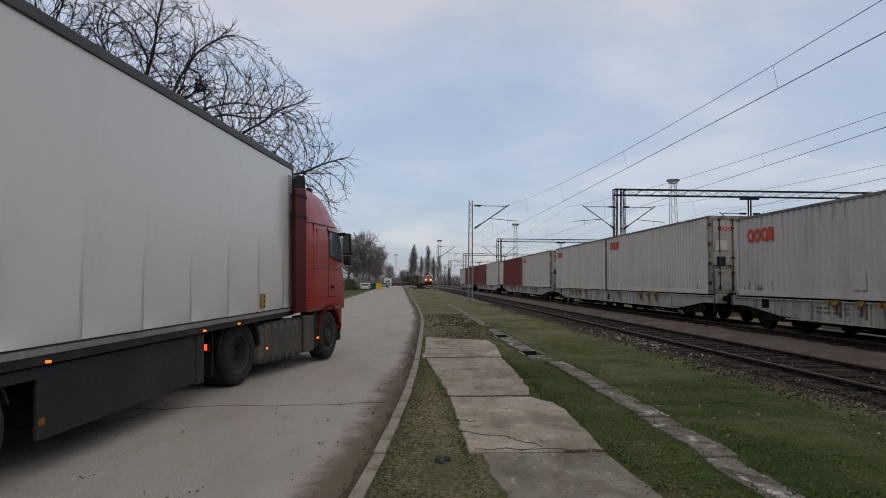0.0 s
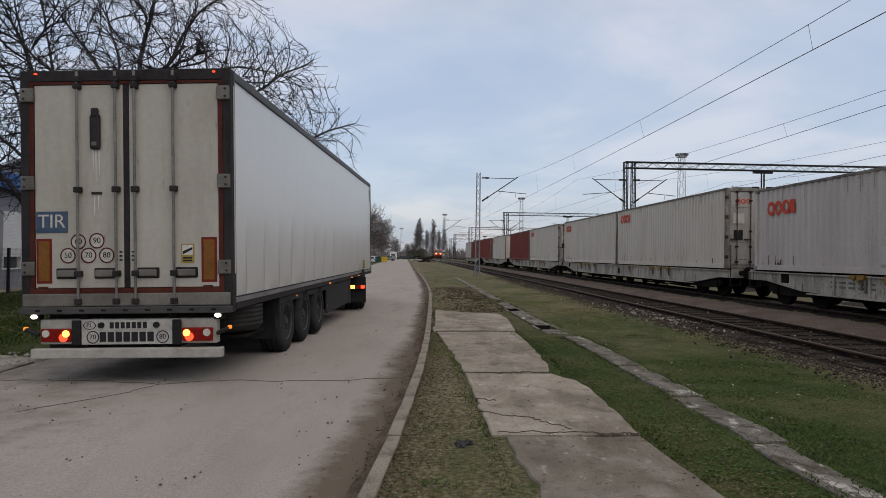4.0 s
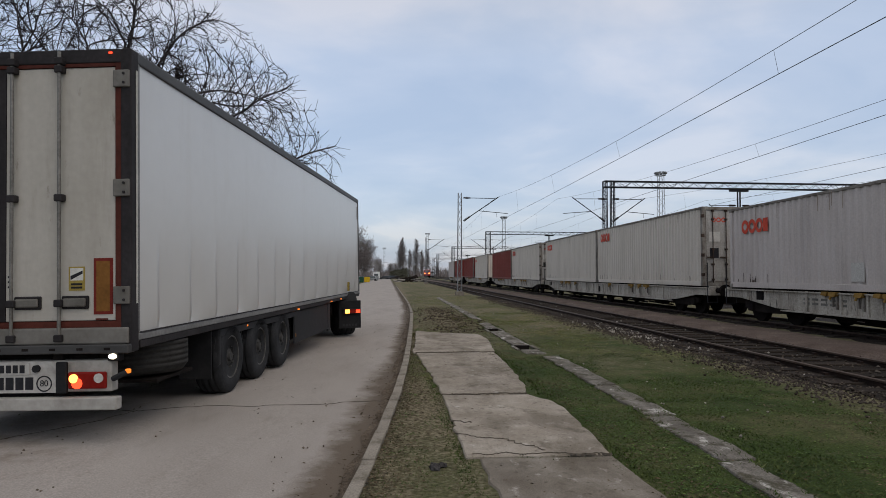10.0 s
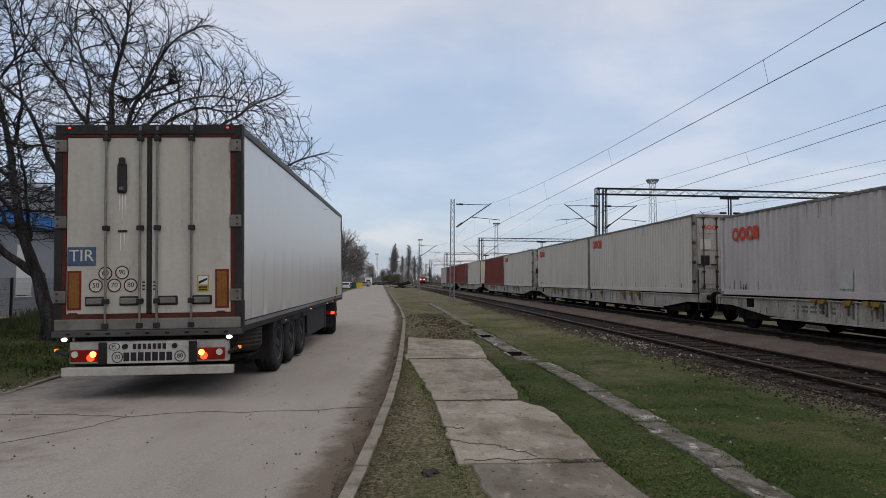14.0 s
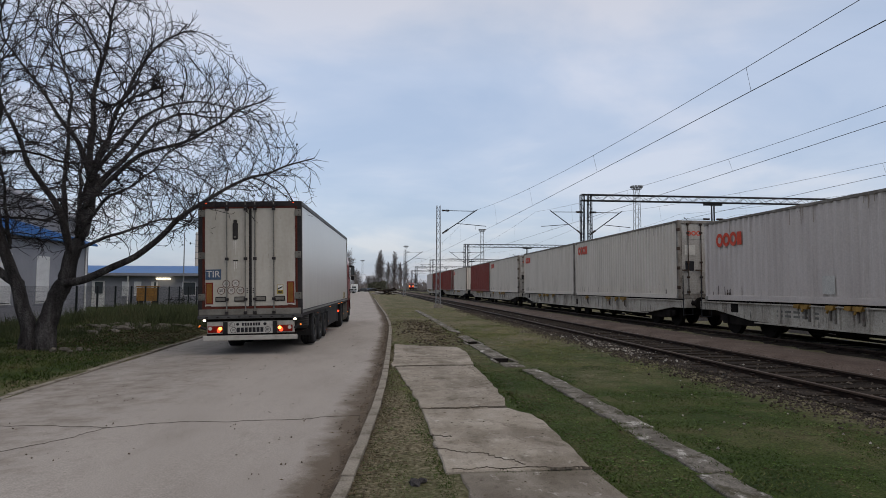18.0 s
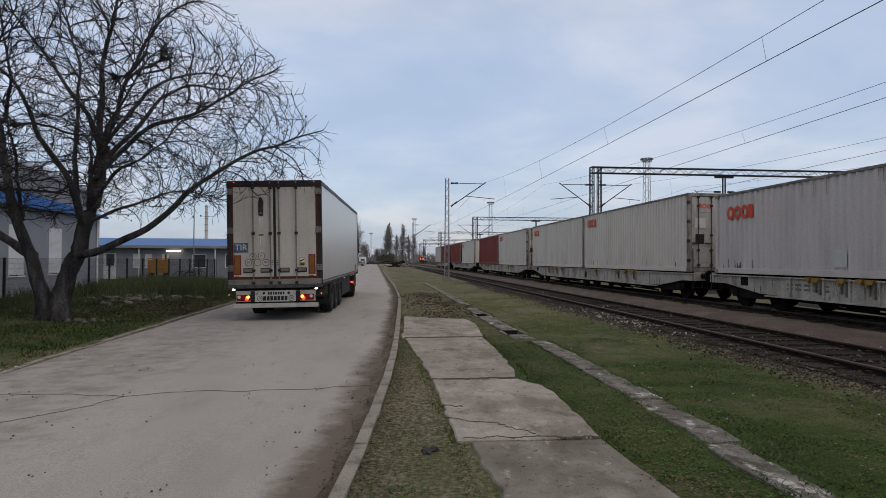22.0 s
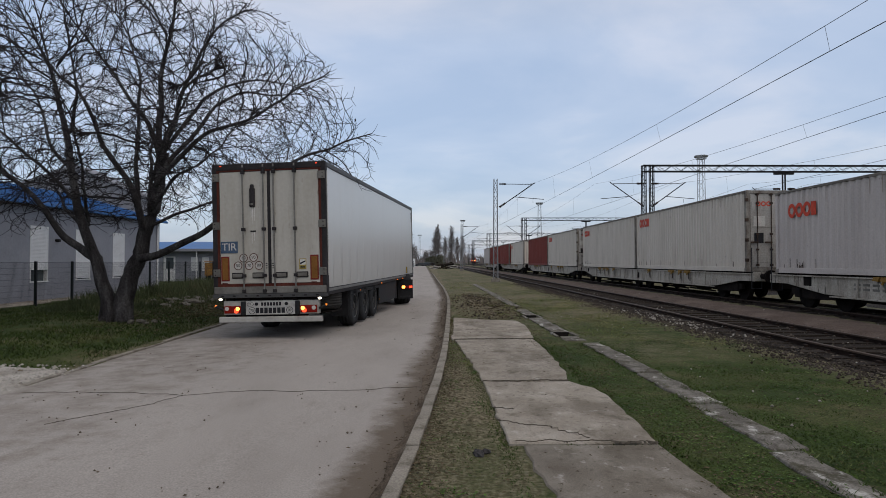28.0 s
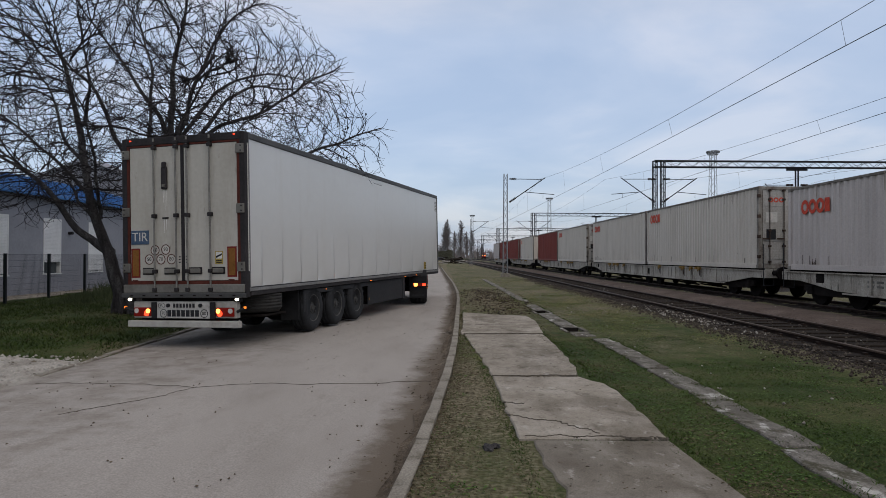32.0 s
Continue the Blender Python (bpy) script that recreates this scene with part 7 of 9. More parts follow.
for x, y, s in ((-7.75, 17.6, 0.20), (-7.5, 17.8, 0.16), (-7.95, 17.35, 0.17), (-7.55, 17.4, 0.12), (-7.3, 17.9, 0.10)):
    bm = bmesh.new()
    rock(bm, (x, y, ground_z(x, y) + s * 0.25), s * 0.75)
    tagged(part("stone", bm, "bank_stone"), "pale stone lying at the foot of the tree", "stone", "stones by the tree")
for i in range(52):
    u = rnd.random()
    x, y = -9.9 + 1.9 * u + rnd.uniform(-0.9, 0.9), 23.4 + 4.2 * u + rnd.uniform(-0.9, 0.9)
    bm = bmesh.new()
    rock(bm, (x, y, ground_z(x, y) + 0.03), rnd.uniform(0.09, 0.30), rnd.uniform(0.22, 0.42))
    tagged(part("rubble_block", bm, "bank_stone"), "grey lump of dumped concrete rubble in the weeds", "rubble", "rubble heap")


def rocks_stuff(name, spots, material, label, category):
    V, F = [], []
    for x, y, z, s in spots:
        b = len(V)
        a = rnd.uniform(0, 6.3)
        ca, sa = math.cos(a), math.sin(a)
        for dx, dy, dz in ((1, 0, 0.1), (-0.9, 0.1, 0), (0.1, 0.85, 0.05), (0, -0.8, -0.05), (0.1, 0.05, 0.75), (0, 0, -0.6)):
            dx, dy, dz = dx * rnd.uniform(0.7, 1.2) * s, dy * rnd.uniform(0.7, 1.2) * s, dz * rnd.uniform(0.7, 1.2) * s
            V.append((x + dx * ca - dy * sa, y + dx * sa + dy * ca, z + dz))
        F += [(b + i, b + j, b + k) for i, j, k in ((0, 2, 4), (2, 1, 4), (1, 3, 4), (3, 0, 4), (2, 0, 5), (1, 2, 5), (3, 1, 5), (0, 3, 5))]
    return tagged(raw(name, V, F, material), label, category, kind="stuff")


# white gravel at the edge of the bank
spots = []
for i in range(1500):
    x, y = -5.55 - abs(rnd.gauss(0, 1.3)), rnd.gauss(9.2, 1.0)
    if y > 10.8 or y < 5 or rnd.random() > math.exp(-((x + 6.3) / 2.2) ** 2):
        continue
    spots.append((x, y, ground_z(x, y) + 0.012 if x < left_x(y) else road_z(x, y) + 0.012, rnd.uniform(0.010, 0.045)))
rocks_stuff("white_gravel", spots, "chalk", "spilled white gravel at the road's edge", "gravel")
V, F = [], []
for j in range(13):
    for i in range(17):
        x, y = -8.8 + i * 0.215, 7.4 + j * 0.27
        e = min(1, 3.0 * (1 - ((i - 8) / 8.5) ** 2) * (1 - ((j - 6) / 6.5) ** 2))
        V.append((x, y, max(ground_z(x, y), road_z(x, y) - 0.02 if x > left_x(y) - 0.1 else -9) - 0.03 + 0.05 * e + 0.012 * noise.noise(Vector((x * 3, y * 3, 0)))))
F = [(j * 17 + i, j * 17 + i + 1, j * 17 + 18 + i, j * 17 + 17 + i) for j in range(12) for i in range(16)]
tagged(raw("gravel_patch", V, F, "chalk"), "pale crushed gravel patch beside the road", "gravel", kind="structure")


def blades(name, spots, material, label, category, wide=0.006, lie=0.45):
    """Triangular blades; spots: x, y, z, height; lie: how flat they are trodden."""
    n = len(spots)
    P = np.array(spots, dtype=np.float64)
    g = np.random.RandomState(len(spots))
    a = g.uniform(0, 2 * math.pi, n)
    w = wide * (0.6 + 0.8 * g.rand(n)) * (0.6 + P[:, 3] / 0.08 * 0.4)
    lean = g.normal(0, lie, (n, 2)) * P[:, 3:4]
    V = np.zeros((n, 3, 3))
    V[:, 0, 0], V[:, 0, 1], V[:, 0, 2] = P[:, 0] - w * np.cos(a), P[:, 1] - w * np.sin(a), P[:, 2] - 0.01
    V[:, 1, 0], V[:, 1, 1], V[:, 1, 2] = P[:, 0] + w * np.cos(a), P[:, 1] + w * np.sin(a), P[:, 2] - 0.01
    V[:, 2, 0], V[:, 2, 1], V[:, 2, 2] = P[:, 0] + lean[:, 0], P[:, 1] + lean[:, 1], P[:, 2] + P[:, 3]
    me = bpy.data.meshes.new(name)
    me.vertices.add(n * 3)
    me.vertices.foreach_set("co", V.reshape(-1))
    me.loops.add(n * 3)
    me.loops.foreach_set("vertex_index", np.arange(n * 3, dtype=np.int32))
    me.polygons.add(n)
    me.polygons.foreach_set("loop_start", np.arange(0, n * 3, 3, dtype=np.int32))
    me.update(calc_edges=True)
    me.materials.append(M[material])
    return tagged(new(name, me), label, category, kind="stuff")


def weed_clump(spots, x, y, h, n, spread):
    for i in range(n):
        px, py = x + rnd.gauss(0, spread), y + rnd.gauss(0, spread)
        spots.append((px, py, ground_z(px, py), h * rnd.uniform(0.4, 1.1)))


spots = []
for i in range(120):
    x, y = rnd.uniform(-14.2, -8.2), rnd.uniform(27, 44)
    weed_clump(spots, x, y, rnd.uniform(0.3, 0.72), 190, 0.42)
for x, y in ((-10.5, 14.2), (-10.9, 13.8), (-10.2, 13.5), (-11.3, 14.5), (-9.9, 20.5), (-12, 21)):
    weed_clump(spots, x, y, 0.26, 320, 0.38)
for i in range(210):
    x, y = rnd.uniform(-13.6, -7.0), rnd.uniform(20.5, 37)
    if x > -8.2 and y < 24:
        continue
    weed_clump(spots, x, y, rnd.uniform(0.10, 0.42), 110, 0.38)
blades("bank_weeds", spots, "weed", "dark rank weeds and dead stalks on the bank", "weeds", 0.0045)

# ---- fence along the yard ----
fence = empty("yard_fence", pose(-14.5, 0, 0), label="dark steel mesh fence along the yard", category="fence")
pm = bx(-0.042, 0.042, -0.042, 0.042, -0.25, 1.74, bevel=0.006)
pme = bpy.data.meshes.new("post")
pm.to_mesh(pme); pm.free()
pme.materials.append(M["fence"])
V, F = [], []


def flat_bar(V, F, x0, x1, y0, y1, z0, z1):
    b = len(V)
    V += [(x, y, z) for x in (x0, x1) for y in (y0, y1) for z in (z0, z1)]
    F += [tuple(b + i for i in f) for f in ((0, 1, 3, 2), (4, 6, 7, 5), (0, 4, 5, 1), (2, 3, 7, 6), (0, 2, 6, 4), (1, 5, 7, 3))]


for i in range(47):
    y = 0.04 + i * 0.0497
    flat_bar(V, F, -0.0022, 0.0022, y - 0.0017, y + 0.0017, 0.02, 1.72)
for k in range(9):
    z = 0.06 + k * 0.205
    flat_bar(V, F, -0.006, 0.006, 0.03, 2.36, z - 0.003, z + 0.003)
pan = bpy.data.meshes.new("mesh_panel")
pan.from_pydata(V, [], F)
pan.materials.append(M["fence"])
for i in range(19):
    y = 14.37 + i * 2.385
    for nm, me in (("post", pme), ("mesh_panel", pan)):
        ob = new(nm, me)
        ob.parent = fence
        ob.matrix_basis = pose(0, y, -0.15)

# ---- yard building with shutters ----
yard = empty("yard_building", pose(-17.1, 0, 0), label="long grey panel building with white shutters and a blue roof", category="building")
YA, YB, EAVE = 4.0, 40.5, 4.05
wins = [(y, y + 1.28) for y in (9.8, 13.3, 16.9, 20.6, 24.2, 27.72, 31.25, 34.82)]
prev = YA
for a, b in wins + [(YB, YB)]:
    part("wall", bx(-0.25, 0, prev, a, -0.4, EAVE), "panel", yard)
    if a < YB:
        part("wall_under", bx(-0.25, 0, a, b, -0.4, 0.72), "panel", yard)
        part("wall_over", bx(-0.25, 0, a, b, 3.12, EAVE), "panel", yard)
        w = part("window", bx(-0.20, -0.16, a, b, 0.72, 3.12), "glass", yard, "dark window behind a shutter")
        bm = bmesh.new()
        low = 1.22 if abs(a - 27.72) < 0.1 else 0.78
        k = 0
        z = low
        prof = [(0.0, low)]
        while z < 3.06:
            prof += [(0.014, z + 0.004), (0.014, z + 0.046), (0.003, z + 0.052), (0.003, z + 0.058)]
            z += 0.06
        prof += [(0.0, z + 0.02)]
        ra = [bm.verts.new((px, a + 0.04, pz)) for px, pz in prof]
        rb = [bm.verts.new((px, b - 0.04, pz)) for px, pz in prof]
        for k in range(len(prof) - 1):
            bm.faces.new((ra[k], rb[k], rb[k + 1], ra[k + 1]))
        part("shutter", bm, "shutter", w, "white slatted roller shutter")
        bm = bmesh.new()
        for y in (a, b - 0.05):
            box(bm, -0.16, 0.02, y, y + 0.05, 0.72, 3.12)
        box(bm, -0.16, 0.03, a, b, 3.07, 3.14)
        box(bm, -0.16, 0.05, a - 0.03, b + 0.03, 0.68, 0.73)
        part("window_frame", bm, "white_paint", w, "white window frame and sill")
    prev = b
part("plinth", bx(-0.26, 0.012, YA, YB, -0.4, 0.12), "panel", yard, "grey plinth")
part("end_wall", bx(-9.0, 0.0, YB, YB + 0.2, -0.4, EAVE + 0.02), "panel", yard)
part("back_wall", bx(-9.2, -9.0, YA, YB + 0.2, -0.4, EAVE), "panel", yard)
part("end_wall", bx(-9.0, 0.0, YA - 0.2, YA, -0.4, EAVE), "panel", yard)
rf = part("roof", ext([(0.35, EAVE - 0.02), (-4.5, EAVE + 1.45), (-9.35, EAVE - 0.02), (-9.35, EAVE + 0.08), (-4.5, EAVE + 1.56), (0.35, EAVE + 0.10)], "y", YA - 0.4, YB + 0.5), "blue_roof", yard, "blue trapezoid sheet roof")
for i in range(76):
    y = YA - 0.3 + i * 0.49
    o = [(0.36, EAVE + 0.105), (-4.5, EAVE + 1.565), (-4.5, EAVE + 1.60), (0.36, EAVE + 0.14)]
    if i < 75:
        part("roof_rib", ext(o, "y", y, y + 0.06), "blue_roof", rf)
for y in (YA - 0.2, YB + 0.2):
    part("gable", ext([(0, EAVE), (-4.5, EAVE + 1.44), (-9, EAVE)], "y", y - 0.05, y), "panel", yard)
part("gutter", bx(0.33, 0.45, YA - 0.3, YB + 0.4, EAVE - 0.06, EAVE + 0.06, bevel=0.02), "blue_roof", yard, "blue gutter")
for y in (YB - 0.2, 23.0):
    bm = bmesh.new()
    bar(bm, (0.06, y, -0.2), (0.06, y, EAVE), 0.05, 10)
    part("downpipe", bm, "white_paint", yard)
bm = bmesh.new()
cyl(bm, (0.10, 29.6, 2.55), 0.07, 0.2, "x", 12)
part("wall_lamp", bm, "plastic", yard, "small dark wall lamp")
tagged(raw("yard_paving", [(-17.1, 0, -0.10), (-15.6, 0, -0.10), (-15.6, 48, -0.10), (-17.1, 48, -0.10), (-17.1, 0, -0.3), (-15.6, 0, -0.3), (-15.6, 48, -0.3), (-17.1, 48, -0.3)], [(0, 1, 2, 3), (1, 5, 6, 2), (4, 7, 6, 5), (0, 4, 5, 1), (3, 2, 6, 7), (0, 3, 7, 4)], "concrete"), "pale concrete strip along the building", "pavement", kind="structure")

# taller hall behind
hall = empty("grey_hall", pose(-24.4, 52, 0.9), label="tall pale grey hall with a gabled end", category="building")
part("wall", ext([(-6, -1.3), (3.8, -1.3), (3.8, 5.4), (-0.4, 7.3), (-6, 5.4)], "y", -7, -4.5), "panel", hall, "pale grey panel wall")
part("roof", ext([(4.0, 5.32), (-0.4, 7.32), (-6.3, 5.32), (-6.3, 5.45), (-0.4, 7.45), (4.0, 5.45)], "y", -7.2, -4.3), "panel", hall)
bm = bmesh.new()
for k in range(4):
    box(bm, -5.8 + k * 0.7, -5.77 + k * 0.7, -7.02, -7.0, 0, 5.3)
part("panel_joint", bm, "plinth", hall)

# low far building with a lit tube lamp
low = empty("low_building", pose(0, 58, 0), label="low grey building with a blue roof and a lit lamp", category="building")
LX0, LX1 = -27.0, -7.5
openings = [(-24.1, -23.0, 0.0, 2.05, "door"), (-21.6, -21.0, 0.75, 2.0, "win"), (-20.6, -20.0, 0.75, 2.0, "win"), (-19.2, -18.6, 0.0, 2.0, "door"), (-16.6, -15.4, 0.8, 2.0, "win"), (-13.8, -12.6, 0.8, 2.0, "win"), (-11.0, -9.8, 0.8, 2.0, "win")]
prev = LX0
for a, b, z0, z1, kind in openings + [(LX1, LX1, 0, 0, "")]:
    part("wall", bx(prev, a, 0, 0.25, -0.4, 2.66), "panel", low)
    if kind:
        if z0 > 0:
            part("wall_under", bx(a, b, 0, 0.25, -0.4, z0), "panel", low)
        part("wall_over", bx(a, b, 0, 0.25, z1, 2.66), "panel", low)
        d = part("door" if kind == "door" else "window", bx(a, b, 0.08, 0.14, z0 - 0.2 if z0 == 0 else z0, z1), "white_paint" if kind == "door" else "glass", low, "white door with a dark pane" if kind == "door" else "small window")
        bm = bmesh.new()
        if kind == "door":
            box(bm, a + 0.25, b - 0.2, 0.05, 0.09, 0.95, 1.95)
            part("door_pane", bm, "glass", d)
        else:
            for x in (a, b - 0.06):
                box(bm, x, x + 0.06, -0.02, 0.09, z0, z1)
            box(bm, a, b, -0.02, 0.09, z1 - 0.06, z1)
            box(bm, a, b, -0.03, 0.09, z0, z0 + 0.06)
            if kind == "win" and a < -19.5:
                box(bm, a + 0.06, b - 0.06, 0.0, 0.06, z0 + 0.06, z1 - 0.06)
            part("window_frame", bm, "shutter", d)
    prev = b
for x in (LX0, LX1 - 0.25):
    part("side_wall", bx(x, x + 0.25, 0.25, 9, -0.4, 2.66), "panel", low)
part("back_wall", bx(LX0, LX1, 8.75, 9, -0.4, 2.66), "panel", low)
rf = part("roof", ext([(-0.7, 2.60), (4.4, 3.38), (9.5, 2.60), (9.5, 2.72), (4.4, 3.50), (-0.7, 2.72)], "x", LX0 - 0.4, LX1 + 0.4), "blue_roof", low, "blue sheet roof")
part("fascia", bx(LX0 - 0.4, LX1 + 0.4, -0.74, -0.68, 2.50, 2.73), "panel", low)
for x in (-20.9, -14.5, -9):
    bm = bmesh.new()
    bar(bm, (x, -0.6, -0.2), (x, -0.6, 2.61), 0.05, 8)
    part("canopy_post", bm, "white_paint", low)
part("tube_lamp", bx(-18.7, -17.5, -0.35, -0.2, 2.20, 2.32, bevel=0.02), "tube", low, "lit warm tube lamp")
ochre = empty("storage_box", pose(-18.4, 55.0, -0.15), label="ochre steel storage box standing on runners", category="box")
part("body", bx(-0.75, 0.65, -0.5, 0.5, 0.55, 1.62, bevel=0.03), "ochre", ochre)
for x in (-0.6, 0.5):
    part("runner", bx(x - 0.06, x + 0.06, -0.5, 0.5, 0, 0.56), "plastic", ochre)
part("lid", bx(-0.78, 0.78, -0.53, 0.53, 1.68, 1.76, bevel=0.02), "ochre", ochre)
for k in range(3):
    part("box_rib", bx(-0.55 + k * 0.5, -0.50 + k * 0.5, -0.515, -0.5, 0.35, 1.6), "ochre", ochre)
for x in (-16.4, -16.0, -15.5):
    bike = empty("bicycle", pose(x, 55.2, -0.15, 0, 0, 20), label="dark bicycle leaning by the low building", category="bicycle", group="parked bicycles")
    for dx in (-0.5, 0.5):
        bm = bmesh.new()
        ring(bm, (dx, 0, 0.34), 0.30, 0.34, "y", 0.03, seg=20)
        part("wheel", bm, "plastic", bike)
    bm = bmesh.new()
    for a, b in (((-0.5, 0, 0.34), (-0.1, 0, 0.34)), ((-0.1, 0, 0.34), (0.38, 0, 0.75)), ((-0.1, 0, 0.34), (-0.22, 0, 0.85)), ((-0.22, 0, 0.78), (0.36, 0, 0.80)), ((0.5, 0, 0.34), (0.34, 0, 1.0)), ((-0.5, 0, 0.34), (-0.22, 0, 0.75))):
        bar(bm, a, b, 0.018, 6)
    part("bike_frame", bm, "plastic", bike)
bm = bmesh.new()
bar(bm, (0, 0, 0), (0, 0, 6.5), 0.06, 8, 0.04)
pole = part("lamp_pole", bm, "steel")
pole.matrix_basis = pose(-16.2, 57.0, -0.2)
tagged(pole, "thin grey pole in the yard behind the fence", "pole")
ch = empty("chimney", pose(-23.5, 88, -0.2), label="distant pale metal chimney behind the roofs", category="chimney")
bm = bmesh.new()
cyl(bm, (0, 0, 4.5), 0.20, 9, "z", 16)
part("shaft", bm, "box_grey", ch)
bm = bmesh.new()
for z in (5.5, 6.3, 7.1, 7.9, 8.7):
    ring(bm, (0, 0, z), 0.19, 0.25, "z", 0.08, seg=16)
part("collar", bm, "steel", ch)

# ---- overhead line ----


def lattice_post(name, x, y, z0, z1, w0, w1, material, label, parent=None, group="", cell=0.55):
    """A tapered post of four corner bars with zigzag bracing, one mesh."""
    bm = bmesh.new()
    n = max(3, int((z1 - z0) / cell))
    def corner(k, i):
        u = i / n
        w = w0 + (w1 - w0) * u
        sx, sy = ((-1, -1), (1, -1), (1, 1), (-1, 1))[k]
        return Vector((sx * w, sy * w, z0 + (z1 - z0) * u))
    for k in range(4):
        bar(bm, corner(k, 0), corner(k, n), 0.035 if w0 < 0.5 else 0.07, 4)
        for i in range(n):
            a, b = corner(k, i), corner((k + 1) % 4, i + 1)
            if i % 2:
                a, b = corner((k + 1) % 4, i), corner(k, i + 1)
            bar(bm, a, b, 0.016 if w0 < 0.5 else 0.04, 3)
    if parent:
        ob = part(name, bm, material, parent)
        ob.matrix_basis = pose(x, y, 0)
        return ob
    t = empty(name, pose(x, y, 0), label=label, category="mast", group=group)
    part("lattice", bm, material, t)
    part("footing", bx(-0.32, 0.32, -0.32, 0.32, -0.4, z0 + 0.06, bevel=0.03), "kerb", t, "concrete footing")
    return t


def cantilever(parent, x, y, side, z_top, z_low, reach):
    """Bracket arms with brown insulators that hold the wires over one track."""
    bm = bmesh.new()
    tip = Vector((x + side * reach, y, z_top))
    bar(bm, (x + side * 0.25, y, z_top + 0.02), tip, 0.026, 5)
    foot = Vector((x + side * 0.3, y, z_low - 0.6))
    bar(bm, foot, tip + Vector((side * 0.25, 0, 0.12)), 0.036, 6)
    mid = foot.lerp(tip, 0.45)
    bar(bm, mid, (x + side * (reach + 0.95), y, z_low), 0.026, 5)
    bar(bm, (x + side * (reach + 0.1), y, z_low), (x + side * (reach + 0.1), y, z_low - 0.28), 0.012, 4)
    arm = part("cantilever", bm, "dark_steel", parent, "bracket arm over the track")
    for a, b in (((x + side * 0.30, y, z_top + 0.02), (x + side * 0.85, y, z_top + 0.02)), (foot, foot.lerp(tip, 0.2))):
        a, b = Vector(a), Vector(b)
        ribs = [(a.lerp(b, (i + u) / 6), r_) for i in range(6) for u, r_ in ((0.0, 0.04), (0.12, 0.085), (0.55, 0.085), (0.67, 0.04))]
        raw("insulator", *tube_mesh([ribs], 8), "insulator", arm, "brown ribbed insulator")


pole1 = lattice_post("catenary_mast", 4.95, 48.5, 0.25, 7.85, 0.17, 0.12, "steel", "grey lattice catenary mast beside the near track", group="catenary masts")
cantilever(pole1, 0.0, 0, 1, 7.45, 6.3, 2.75)
for y in (-24.5, 107.0, 165.0, 222.0):
    p2 = copy_thing(pole1, pose(4.95 + bend(y) + (0 if y < 100 else 0.3), y, 0))


def gantry(y, x0, x1, z, label, lift=0.0):
    """A lattice portal across the tracks, on posts, with bracket arms."""
    t = empty("catenary_gantry", pose(bend(y), y, 0), label=label, category="gantry", group="gantries")
    for dx in (-0.30, 0.30):
        bm = bmesh.new()
        n = 14
        for s in (-0.13, 0.13):
            for e in (-0.15, 0.15):
                bar(bm, (s, e, 0), (s, e, z), 0.04, 4)
        for i in range(n):
            a, b = z * i / n, z * (i + 1) / n
            for e in (-0.15, 0.15):
                bar(bm, (-0.13 if i % 2 else 0.13, e, a), (0.13 if i % 2 else -0.13, e, b), 0.018, 3)
        p = part("gantry_leg", bm, "dark_steel", t)
        p.matrix_basis = pose(x0 + dx, 0, 0)
    bm = bmesh.new()
    h = 0.46
    for e in (-0.22, 0.22):
        for dz in (0, -h):
            bar(bm, (x0 - 0.4, e, z + dz), (x1, e, z + dz), 0.045, 4)
    n = int((x1 - x0) / 0.62)
    for i in range(n):
        a, b = x0 + (x1 - x0) * i / n, x0 + (x1 - x0) * (i + 1) / n
        for e in (-0.22, 0.22):
            bar(bm, (a, e, z if i % 2 else z - h), (b, e, z - h if i % 2 else z), 0.02, 3)
    part("gantry_beam", bm, "dark_steel", t, "lattice beam")
    cantilever(t, x0, 0, -1, 7.5, 6.35, 2.65)
    cantilever(t, x0, 0, 1, 7.5, 6.35, 2.65)
    x = x0 + 10.5
    while x < x1:
        bm = bmesh.new()
        for s in (-0.1, 0.1):
            bar(bm, (x + s, 0, 0), (x + s, 0, z - h), 0.06, 6)
        box(bm, x - 0.75, x + 0.75, -0.12, 0.12, z - h - 0.22, z - h - 0.06)
        part("middle_post", bm, "dark_steel", t)
        cantilever(t, x, 0, -1, 7.1, 6.1, 2.2)
        cantilever(t, x, 0, 1, 7.1, 6.1, 2.2)
        x += 11
    bm = bmesh.new()
    for s in (-0.13, 0.13):
        bar(bm, (x1 + s, 0, 0), (x1 + s, 0, z), 0.06, 6)
    part("gantry_leg", bm, "dark_steel", t)
    return t


g1 = gantry(48.5, 16.6, 58.0, 8.90, "dark lattice gantry carrying wires across the tracks")
for y in (107.0, 165.0, 222.0, 280.0):
    copy_thing(g1, pose(bend(y) - (0.9 if y < 120 else 1.2), y, 0))


